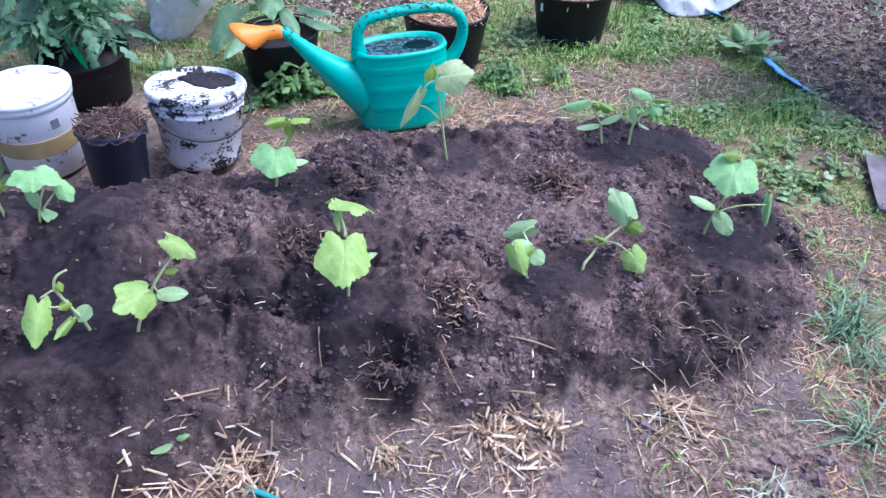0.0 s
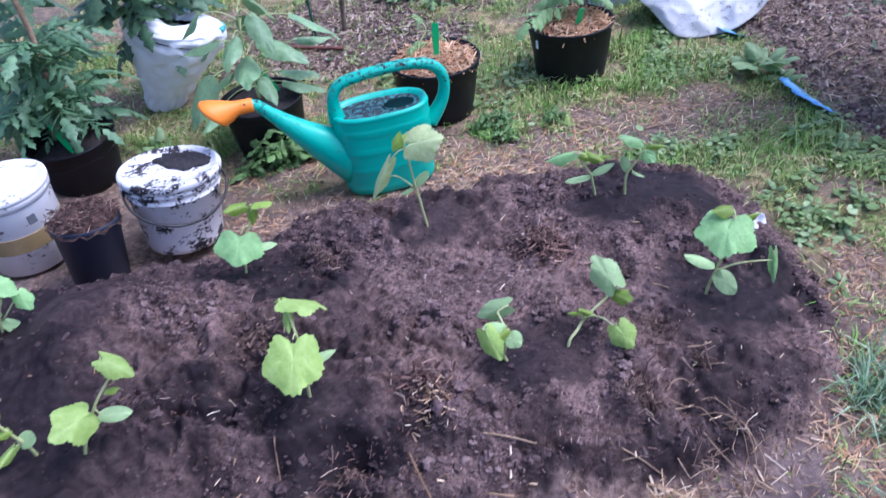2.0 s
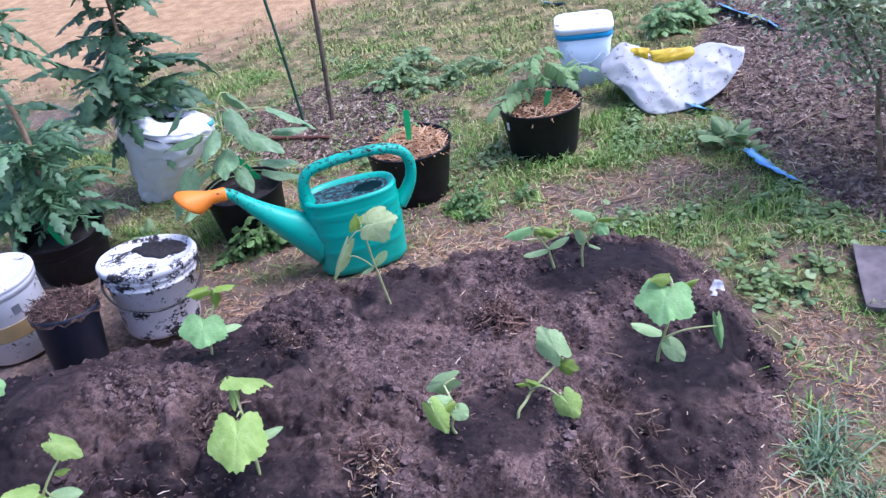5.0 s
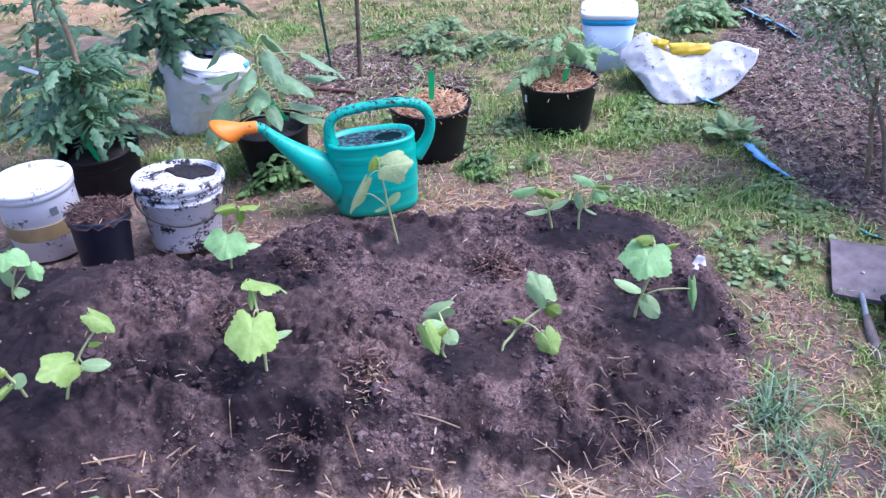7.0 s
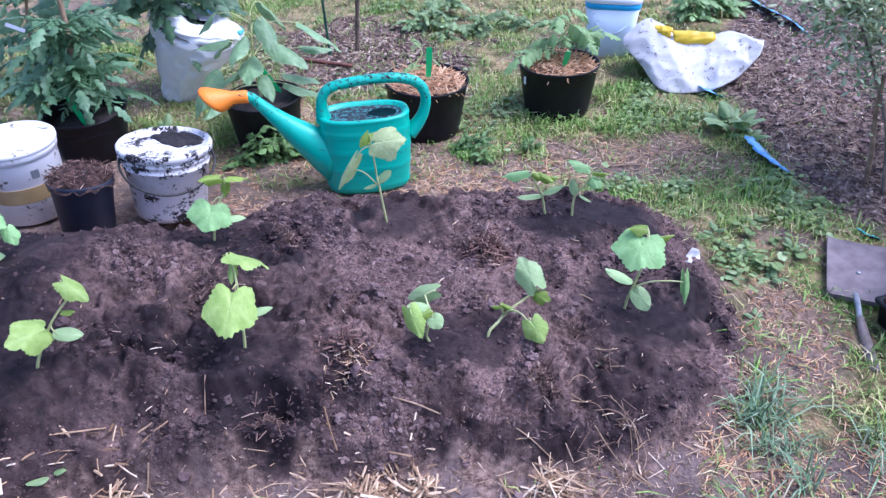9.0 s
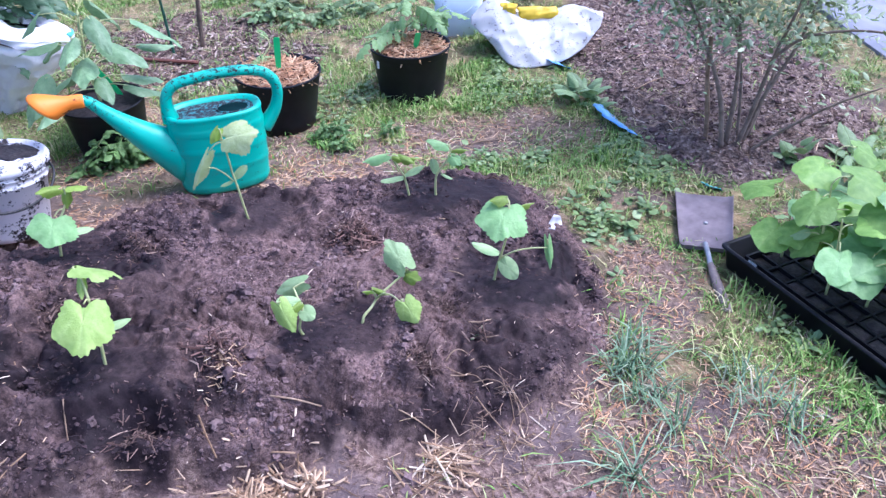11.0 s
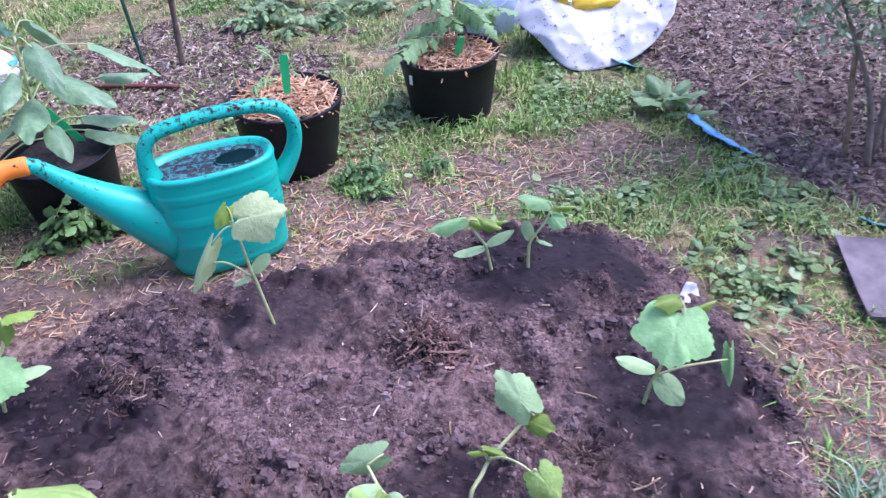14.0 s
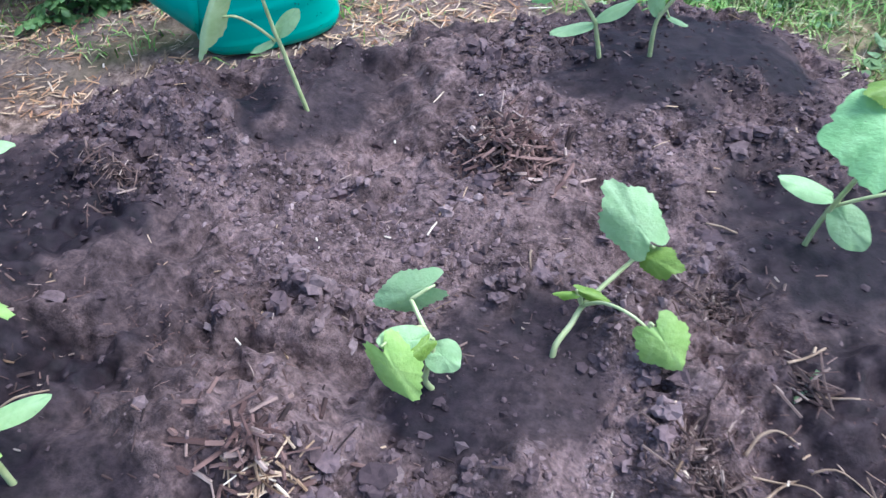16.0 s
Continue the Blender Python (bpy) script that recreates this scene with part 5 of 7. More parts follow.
def vine(x, y, z, h, count, reach, mat, label, group, seed, lean=(0.0, 0.0), broad=1.0, lobed=True, low=0.1, stalk=0.008, name="tomato_plant", category="plant", skew=1.0, gap=None):
    rnd = random.Random(seed)
    plant = thing(name, pose(x, y, z), label, category, group)
    line = [Vector((lean[0] * f + 0.02 * math.sin(7 * f + seed) * (f > 0), lean[1] * f + 0.02 * math.cos(5 * f + seed) * (f > 0), h * f)) for f in (0, 0.2, 0.4, 0.6, 0.8, 1.0)]
    part("stem", tube("stem", [tuple(line[0] - Vector((0, 0, 0.02)))] + [tuple(p) for p in line], (stalk, stalk * 0.45), M_WOOD if h > 0.6 else M_STEM, 9, 4), plant)
    kinds = [compound_leaf("leaf", 1.0 * reach * s, mat, seed * 13 + i, lobed, broad) for i, s in enumerate((0.8, 1.0, 1.15, 0.9))]
    pts = curve_points(line, 6)
    for i in range(count):
        f = low + (1 - low) * ((i + 0.5) / count) ** skew
        if gap and gap[0] < f < gap[1]:
            f = low + (gap[0] - low) * rnd.random()
        p = pts[min(int(f * (len(pts) - 1)), len(pts) - 1)]
        a = i * 137.5 + rnd.uniform(-25, 25)
        ob = part("leaf", kinds[i % 4], plant)
        s = rnd.uniform(0.6, 1.25) * (1.0 - 0.12 * f if h > 0.6 else 1.05 - 0.35 * f)
        ob.matrix_local = Matrix.Translation(p) @ pose(0, 0, 0, 0, 0, a) @ pose(0, 0, 0, rnd.uniform(-15, 40) + (rnd.uniform(-30, 30) if h > 0.6 else 0), rnd.uniform(-25, 25), 0) @ Matrix.Diagonal((s, s, s, 1))
    return plant


def pepper_plant():
    rnd = random.Random(77)
    x, y = -0.745, 2.51
    plant = thing("pepper_plant", pose(x, y, at(x, y) + 0.145), "young plant with broad pointed soft green leaves in a pot", "plant", "plants in pots")
    stem = [Vector((0.0, 0.0, -0.02)), Vector((-0.01, 0.0, 0.08)), Vector((-0.02, 0.01, 0.18)), Vector((-0.01, 0.02, 0.34))]
    part("stem", tube("stem", stem, (0.006, 0.003), M_STEM, 8), plant)
    pts = curve_points(stem, 8)
    kinds = [leaf_mesh("leaf", s, s * 0.50, M_PEPPER, 2, 0.22, 0.0, 300 + i, 0.04, 0.45, rings=6, n=36) for i, s in enumerate((0.14, 0.175, 0.12))]
    for i in range(20):
        f = 0.30 + 0.70 * i / 19
        p = pts[min(int(f * (len(pts) - 1)), len(pts) - 1)]
        a = radians(i * 137.5 + rnd.uniform(-20, 20))
        out = Vector((math.cos(a), math.sin(a), 0))
        q = p + out * rnd.uniform(0.06, 0.17) + Vector((0, 0, rnd.uniform(0.01, 0.06)))
        d = out + Vector((0, 0, rnd.uniform(-1.3, -0.1)))
        part("leaf_stalk", tube("leaf_stalk", [p, (p + q) / 2 + Vector((0, 0, 0.015)), q + d.normalized() * 0.01], (0.0024, 0.0016), M_STEM, 6, 4), plant)
        ob = part("leaf", kinds[i % 3], plant)
        ob.matrix_local = leaf_pose(q, q + d, (out.x * 0.4 + rnd.uniform(-0.3, 0.3), out.y * 0.4 + rnd.uniform(-0.3, 0.3), 1))


tall_tomato = vine(-1.330, 2.268, at(-1.33, 2.268) + 0.115, 1.0, 92, 0.21, M_TOMATO, "tall tomato plant with dark green lobed leaves in a pot", "tomato plants", 11, (-0.14, 0.14), 0.85, True, 0.10, 0.013, skew=1.5, gap=(0.36, 0.58))
vine(-1.26, 2.80, at(-1.20, 2.84) + 0.325, 0.85, 66, 0.22, M_TOMATO_DARK, "bushy tomato plant with very dark leaves in a bag", "tomato plants", 23, (-0.02, 0.05), 1.15, True, 0.04, 0.009, skew=1.7)
strip_tag = part("tag", box_mesh("tag", (0.075, 0.002, 0.013), M_PAPER, 0.0008), tall_tomato, "white plastic tag tied among the leaves")
strip_tag.matrix_local = tall_tomato.matrix_world.inverted() @ pose(-1.553, 2.300, 0.432, -40, 16, 4)
pepper_plant()
vine(0.220, 3.10, at(0.238, 3.085) + 0.19, 0.22, 11, 0.19, M_SAPLING, "small light green tomato plant in a mulched pot", "plants in pots", 41, (0.02, 0.02), 1.25, True, 0.15, 0.004)
vine(-0.235, 2.785, at(-0.21, 2.768) + 0.19, 0.14, 5, 0.10, M_SAPLING, "small sparse tomato plant in a mulched pot", "plants in pots", 47, (-0.03, 0.03), 0.7, True, 0.2, 0.0035)
vine(-1.95, 2.75, at(-1.95, 2.75) - 0.005, 0.7, 20, 0.24, M_TOMATO, "bushy tomato plant growing in the ground", "tomato plants", 59, (0.0, 0.05), 1.0, True, 0.05, 0.009)


# ---- stakes, bar, film strips ----
def cane(x, y, h, lean, r, mat, label, name="garden_stake", knots=0.25):
    b = at(x, y) - 0.05
    pts = [(x, y, b), (x + lean[0] * 0.35 + 0.004, y + lean[1] * 0.35, b + h * 0.35), (x + lean[0] * 0.7 - 0.004, y + lean[1] * 0.7, b + h * 0.7), (x + lean[0], y + lean[1], b + h)]
    ob = new(name, tube(name, pts, (r, r * 0.9), mat, 10, 12, 1.0, knots))
    tagged(ob, label, "stake", "garden stakes")


cane(-0.875, 3.370, 1.25, (-0.055, -0.03), 0.0065, M_CANE, "thin green coated metal plant stake")
cane(-0.780, 3.455, 1.25, (0.075, 0.03), 0.011, M_BARK, "knobbly dark wooden stake with bark")
cane(1.335, 2.725, 0.42, (-0.05, 0.02), 0.008, M_WOOD, "short brown wooden stick beside the shrub")
bar = tube("iron_bar", [(-1.06, 3.275, at(-1.06, 3.275) + 0.012), (-0.9, 3.262, at(-0.9, 3.262) + 0.014), (-0.715, 3.24, at(-0.715, 3.24) + 0.012)], (0.012, 0.011), M_RUST, 8, 6, 0.7, 0.2)
tagged(new("iron_bar", bar), "rusty reddish iron bar lying on the mulch", "iron bar")


def film_strip(pts, width, label, mat=M_BLUE, seed=0):
    """A torn strip of film standing out of the soil."""
    rnd = random.Random(seed)
    line = curve_points([(x, y, at(x, y)) for x, y in pts], 6)
    rings = []
    for i, p in enumerate(line):
        f = i / (len(line) - 1)
        w = width * (0.35 + 0.65 * math.sin(math.pi * (0.30 + 0.62 * f))) * rnd.uniform(0.8, 1.15)
        d = (line[min(i + 1, len(line) - 1)] - line[max(i - 1, 0)]).normalized()
        s = Vector((-d.y, d.x, 0))
        lo, hi = p + Vector((0, 0, -0.004)) + s * 0.014, p + Vector((0, 0, 0.016 + w * 0.25)) - s * w * 0.8
        mid = (lo + hi) / 2 + Vector((0, 0, rnd.uniform(0.002, 0.01)))
        t = Vector((0, 0, 0.0014))
        rings.append([tuple(lo), tuple(mid), tuple(hi), tuple(hi - t), tuple(mid - t), tuple(lo - t)])
    tagged(new("film_strip", loft("film_strip", rings, mat)), label, "plastic film", "film strips round the side bed")


film_strip([(1.00, 2.97), (1.05, 2.86), (1.115, 2.755)], 0.085, "torn blue plastic film edging in the grass", M_BLUE, 1)
film_strip([(0.80, 3.46), (0.84, 3.38), (0.88, 3.32)], 0.08, "torn blue plastic film edging under the sack", M_BLUE, 2)
film_strip([(1.285, 2.455), (1.31, 2.43), (1.335, 2.415)], 0.035, "small teal film scrap behind the shovel", M_TEAL, 3)
film_strip([(1.02, 4.62), (1.10, 4.42), (1.20, 4.28), (1.26, 4.2)], 0.07, "torn blue plastic film along the far edge of the bed", M_BLUE, 4)
film_strip([(0.05, 5.02), (0.12, 4.98), (0.18, 4.97)], 0.06, "blue plastic scrap on the far grass", M_BLUE, 5)
film_strip([(0.93, 4.95), (0.99, 4.8), (1.04, 4.72)], 0.06, "torn blue plastic film along the far edge of the bed", M_BLUE, 6)


def paper_scrap(x, y, w, turn, label, stand=True):
    rnd = random.Random(int(x * 1000))
    rings = []
    for i in range(7):
        f = i / 6
        hw = w * 0.5 * (0.75 + 0.25 * math.sin(3 * f + 1)) * (0.8 if i in (0, 6) else 1)
        z = (w * 1.1 * f) if stand else 0.006 + 0.008 * math.sin(4 * f)
        yy = 0.012 * math.sin(3 * f) if stand else w * f
        rings.append([(-hw, yy, z), (hw * 0.1, yy + 0.006, z + 0.003), (hw, yy, z - 0.002), (hw, yy + 0.0015, z - 0.002), (hw * 0.1, yy + 0.008, z + 0.003), (-hw, yy + 0.0015, z)])
    solo("paper_scrap", loft("paper_scrap", rings, M_PAPER), pose(x, y, at(x, y) - 0.003 + 0.006 * stand, -58, 0, turn), label, "paper scrap")


paper_scrap(0.798, 2.110, 0.044, -10, "crumpled white scrap standing in the soil edge")
paper_scrap(0.93, 0.98, 0.03, 30, "small white scrap lying on the path", False)


# ---- shrub ----
def shrub(x, y):
    s = thing("shrub", pose(x, y, at(x, y) - 0.02), "loose leggy shrub with small grey-green leaves", "shrub")
    rnd = random.Random(8)
    tips = []
    lines = [[(0.0, 0.0, 0), (0.03, 0.0, 0.16), (0.05, -0.01, 0.34), (0.10, -0.02, 0.60), (0.13, 0.0, 0.95)],
             [(-0.03, 0.02, 0), (-0.03, 0.04, 0.2), (-0.06, 0.05, 0.42), (-0.14, 0.08, 0.75)],
             [(0.02, 0.02, 0), (0.07, 0.05, 0.18), (0.16, 0.10, 0.38), (0.22, 0.15, 0.72)],
             [(-0.05, -0.02, 0), (-0.09, 0.0, 0.2), (-0.18, 0.05, 0.40), (-0.30, 0.10, 0.62)],
             [(0.04, -0.02, 0.0), (0.14, -0.03, 0.10), (0.26, -0.05, 0.20), (0.38, -0.08, 0.28)],
             [(0.05, -0.01, 0.34), (0.12, -0.04, 0.42), (0.24, -0.08, 0.46), (0.36, -0.13, 0.47)],
             [(-0.06, 0.05, 0.42), (-0.18, 0.10, 0.52), (-0.33, 0.14, 0.58)],
             [(0.02, 0.06, 0), (0.0, 0.16, 0.25), (-0.08, 0.3, 0.5), (-0.12, 0.45, 0.72)],
             [(0.05, 0.06, 0), (0.14, 0.2, 0.25), (0.26, 0.36, 0.48), (0.36, 0.45, 0.66)]]
    for i, pts in enumerate(lines):
        part("limb", tube("limb", pts, (0.010 if i < 4 else 0.006, 0.003), M_LIMB, 8, 6, 1.0, 0.2), s)
        tips.append(curve_points(pts, 8))
    pieces = []
    for i, line in enumerate(tips):
        for _ in range(900 if i not in (4, 5) else 50):
            p = line[min(int(len(line) * rnd.uniform(0.60, 1.06)), len(line) - 1)]
            off = Vector((rnd.gauss(0, 0.09), rnd.gauss(0, 0.09), rnd.gauss(0.03, 0.06)))
            size = rnd.uniform(0.014, 0.034)
            m = Matrix.Translation(p + off) @ pose(0, 0, 0, rnd.uniform(-50, 30), rnd.uniform(-30, 30), rnd.uniform(0, 360))
            pieces.append(moved(leaflet(size, size * 0.45, rnd.randint(0, 999), False), m))
    part("crown", join_meshes("crown", pieces, M_SHRUB), s, "airy crown of small narrow leaves")


shrub(1.43, 2.70)


# ---- weeds ----
def weed(x, y, r, n, seed, flat=0.35, label="low broad-leaved weed growing in the grass", shape=0.62):
    rnd = random.Random(seed)
    w = thing("weed", pose(x, y, at(x, y) - 0.004), label, "weed", "weeds")
    kinds = [leaf_mesh("leaf", r * q, r * q * shape * random.Random(seed + i).uniform(0.75, 1.15), M_WEED, 3, 0.25, 0.03, seed * 5 + i, 0.05, rings=4, n=20) for i, q in enumerate((0.7, 0.9, 0.55))]
    for i in range(n):
        a = i * 137.5 + rnd.uniform(-20, 20)
        up = rnd.uniform(0.1, 1.0)
        ob = part("leaf", kinds[i % 3], w)
        ob.matrix_local = pose(0, 0, rnd.uniform(0.0, r * 0.5 * up), 0, 0, a) @ pose(0, r * 0.12, 0.004, flat * 90 * up + rnd.uniform(-8, 12), rnd.uniform(-20, 20), 0)


for x, y, r, n, seed, flat in ((0.90, 3.06, 0.13, 12, 6, 0.45), (0.97, 3.0, 0.09, 9, 7, 0.4),
                               (0.60, 2.55, 0.07, 9, 8, 0.2), (0.70, 2.48, 0.07, 8, 9, 0.2), (0.78, 2.42, 0.06, 8, 10, 0.2), (0.86, 2.30, 0.07, 8, 11, 0.25), (0.95, 2.25, 0.08, 9, 12, 0.25), (1.02, 2.12, 0.08, 9, 13, 0.2), (0.92, 2.10, 0.07, 7, 14, 0.15),
                               (1.08, 2.28, 0.07, 8, 15, 0.3), (0.98, 2.42, 0.07, 8, 16, 0.3), (0.97, 1.93, 0.06, 7, 17, 0.15), (0.55, 2.62, 0.06, 8, 18, 0.25), 
                               (-1.15, 2.45, 0.08, 10, 23, 0.5), (-0.98, 2.35, 0.07, 9, 24, 0.4), (1.72, 2.45, 0.11, 12, 25, 0.5), (1.60, 2.62, 0.09, 10, 26, 0.5), (1.80, 2.65, 0.12, 12, 27, 0.5),
                               (1.55, 1.55, 0.05, 7, 30, 0.4), (1.42, 1.70, 0.06, 7, 31, 0.4), (-0.398, 0.935, 0.045, 4, 32, 0.25), (-1.35, 1.72, 0.08, 10, 33, 0.5), (-1.5, 1.76, 0.08, 10, 34, 0.5)):
    weed(x, y, r * (0.60 if 8 <= seed <= 18 else 1.0), n, seed, flat)

M_HERB = leafy("herb_leaf", (0.08, 0.17, 0.04), (0.20, 0.33, 0.10), (0.24, 0.36, 0.14), 0.5, 0.2)
for k, (x, y, h, count, reach, mat) in enumerate(((-0.70, 2.36, 0.12, 22, 0.075, M_HERB), (-0.645, 2.40, 0.13, 22, 0.08, M_HERB), (-0.60, 2.45, 0.10, 18, 0.075, M_HERB), (-0.75, 2.33, 0.08, 14, 0.07, M_HERB), (0.02, 2.61, 0.08, 30, 0.042, M_HERB), (-0.03, 2.63, 0.07, 26, 0.042, M_HERB), (0.20, 2.69, 0.06, 20, 0.04, M_HERB), (0.06, 2.58, 0.05, 18, 0.04, M_HERB),
                                                 (-0.56, 3.80, 0.10, 16, 0.11, M_WEED), (-0.42, 3.72, 0.09, 14, 0.10, M_WEED), (-0.30, 3.82, 0.09, 14, 0.10, M_WEED), (-0.52, 4.0, 0.12, 16, 0.12, M_WEED), (-0.14, 3.90, 0.07, 12, 0.09, M_WEED), (0.70, 4.30, 0.16, 30, 0.13, M_SAPLING), (0.84, 4.45, 0.14, 26, 0.12, M_SAPLING), (0.98, 2.62, 0.05, 12, 0.06, M_WEED), (1.06, 2.52, 0.05, 12, 0.06, M_WEED))):
    vine(x, y, at(x, y) - 0.002, h, count, reach, mat, "bushy low weed with small leaves in the grass", "weeds", 200 + k, (0.02, 0.01), 1.5, mat is M_SAPLING, 0.05, 0.0025, "weed", "weed")


# ---- turf, crumbs, straw ----
def scatter(n, x0, x1, y0, y1, weight, rnd):
    """n or fewer places in a rectangle, thinned by the weight."""
    x, y = rnd.uniform(x0, x1, n), rnd.uniform(y0, y1, n)
    keep = rnd.uniform(0, 1, n) < weight(x, y)
    x, y = x[keep], y[keep]
    return x, y, height(x, y)


def blades(name, x, y, z, lengths, width, mat, rnd, lean=1.7):
    n = len(x)
    a = rnd.uniform(0, 2 * np.pi, n)
    ln = rnd.uniform(*lengths, n) * (0.6 + 0.8 * vnoise(x, y, 9, 61))
    k = rnd.uniform(0.15, lean, n)
    d = np.stack([np.cos(a), np.sin(a), np.zeros(n)], 1)
    s = np.stack([-np.sin(a), np.cos(a), np.zeros(n)], 1) * (width * rnd.uniform(0.6, 1.3, n))[:, None]
    p = np.stack([x, y, z - 0.004], 1)
    up = np.array([0, 0, 1.0])
    mid = p + d * (ln * k * 0.40)[:, None] + up * (ln * (0.66 - 0.16 * k))[:, None]
    tip = p + d * (ln * k * 0.95)[:, None] + up * (ln * np.maximum(1.05 - 0.55 * k, 0.18))[:, None]
    V = np.stack([p - s, p + s, mid - s * 0.8, mid + s * 0.8, tip], 1).reshape(-1, 3)
    b = np.arange(n)[:, None] * 5
    F = np.concatenate([b + np.array([0, 1, 3]), b + np.array([0, 3, 2]), b + np.array([2, 3, 4])])
    tagged(new(name, mesh_np(name, V, F, mat)), "short uneven green grass with dry yellow blades", "grass", kind="stuff")


def turf_weight(x, y):
    w = zones(x, y)
    tray = TRAY.inverted()
    u = tray[0][0] * x + tray[0][1] * y + tray[0][3]
    v = tray[1][0] * x + tray[1][1] * y + tray[1][3]
    clear = ~((u > -0.005) & (u < 0.65) & (v > -0.005) & (v < 0.41))
    clear &= ~((np.abs(x - 1.235) < 0.09) & (np.abs(y - 2.235) < 0.13))
    for px, py, pr in ((0.238, 3.085, 0.12), (-0.21, 2.768, 0.12), (-0.735, 2.50, 0.11), (-1.33, 2.268, 0.11), (-1.20, 2.84, 0.10), (0.357, 3.80, 0.10), (-0.79, 1.955, 0.1), (-1.30, 1.875, 0.12), (-0.965, 1.80, 0.07)):
        clear &= np.hypot(x - px, y - py) > pr
    clear &= ~(inside(x, y, ROAD) > -0.02)
    return (w[2] * (0.10 + 1.25 * smooth(0.28, 0.70, 0.6 * vnoise(x, y, 5, 71) + 0.4 * vnoise(x, y, 15, 72))) + 0.018 * w[1] + 0.008 * w[3] + 0.05 * w[3] * (x < 0.3)) * clear


ROAD = [(2.02, 5.6), (2.10, 4.40), (2.17, 3.85), (2.25, 3.42), (2.45, 3.12), (3.1, 2.2), (6.5, 0.2), (9.0, 3.0), (6.0, 9.0), (3.0, 9.0)]
road_rings = []
for inset, z in ((0.0, -0.03), (0.0, 0.018), (0.02, 0.026)):
    cx, cy = 4.0, 4.5
    road_rings.append([(px + (cx - px) * inset, py + (cy - py) * inset, z) for px, py in reversed(ROAD)])
tagged(new("pavement", loft("pavement", road_rings, M_CONCRETE, smooth=False)), "pale grey concrete pavement beyond the garden", "pavement", kind="structure")

rng = np.random.default_rng(21)
x, y, z = scatter(120000, 0.45, 2.3, 0.35, 3.9, turf_weight, rng)
blades("grass", x, y, z, (0.010, 0.052), 0.0017, M_GRASS, rng, 2.1)
x, y, z = scatter(75000, -2.4, 0.6, 2.2, 4.2, turf_weight, rng)
blades("grass", x, y, z, (0.012, 0.050), 0.0019, M_GRASS, rng, 2.1)
x, y, z = scatter(90000, -4.5, 2.2, 4.0, 8.5, turf_weight, rng)
blades("grass", x, y, z, (0.02, 0.050), 0.0034, M_FAR_GRASS, rng)


def tuft(cx, cy, r, n, rnd):
    q, a = r * np.sqrt(rnd.uniform(0, 1, n)), rnd.uniform(0, 2 * np.pi, n)
    x, y = cx + q * np.cos(a), cy + q * np.sin(a)
    return x, y


tx, ty = [], []
for cx, cy, r, n in ((0.97, 1.56, 0.045, 80), (1.01, 1.49, 0.04, 50), (0.99, 1.63, 0.035, 40), (0.95, 1.27, 0.03, 36), (0.93, 0.98, 0.035, 36), (1.22, 1.52, 0.06, 45), (1.30, 1.46, 0.05, 40), (1.06, 1.40, 0.03, 26)):
    a, b = tuft(cx, cy, r, n, rng)
    tx.append(a)
    ty.append(b)
x, y = np.concatenate(tx), np.concatenate(ty)
blades("grass_tuft", x, y, height(x, y), (0.05, 0.11), 0.0019, bits("blue_green_grass", [(0.0, (0.085, 0.165, 0.075)), (0.6, (0.185, 0.30, 0.15)), (0.92, (0.31, 0.41, 0.25)), (1.0, (0.52, 0.46, 0.30))], 0.55), rng, 1.95)

a, b = tuft(0.74, 1.05, 0.045, 110, rng)
blades("grass_tuft", a, b, height(a, b), (0.04, 0.09), 0.0022, bits("withered_grass", [(0.0, (0.28, 0.30, 0.17)), (0.6, (0.48, 0.47, 0.32)), (1.0, (0.68, 0.62, 0.48))], 0.6), rng, 1.6)
tx, ty = [], []
for cx, cy, r, n in ((0.0, 2.62, 0.07, 150), (0.09, 2.65, 0.05, 80), (0.22, 2.68, 0.06, 130), (0.12, 2.93, 0.07, 90), (0.30, 2.92, 0.08, 110), (0.50, 2.98, 0.10, 140), (0.68, 3.10, 0.10, 140), (0.45, 3.25, 0.08, 90), (-0.95, 2.45, 0.07, 110), (-1.05, 2.40, 0.06, 90), (-0.88, 2.55, 0.06, 80), (-0.46, 2.75, 0.06, 80), (1.02, 2.60, 0.09, 130), (1.10, 2.45, 0.08, 120), (1.40, 1.62, 0.10, 120), (1.42, 1.45, 0.09, 110), (1.30, 1.85, 0.07, 80)):
    a, b = tuft(cx, cy, r, n, rng)
    tx.append(a)
    ty.append(b)
x, y = np.concatenate(tx), np.concatenate(ty)
blades("grass_tuft", x, y, height(x, y), (0.035, 0.085), 0.0021, M_GRASS, rng, 1.5)


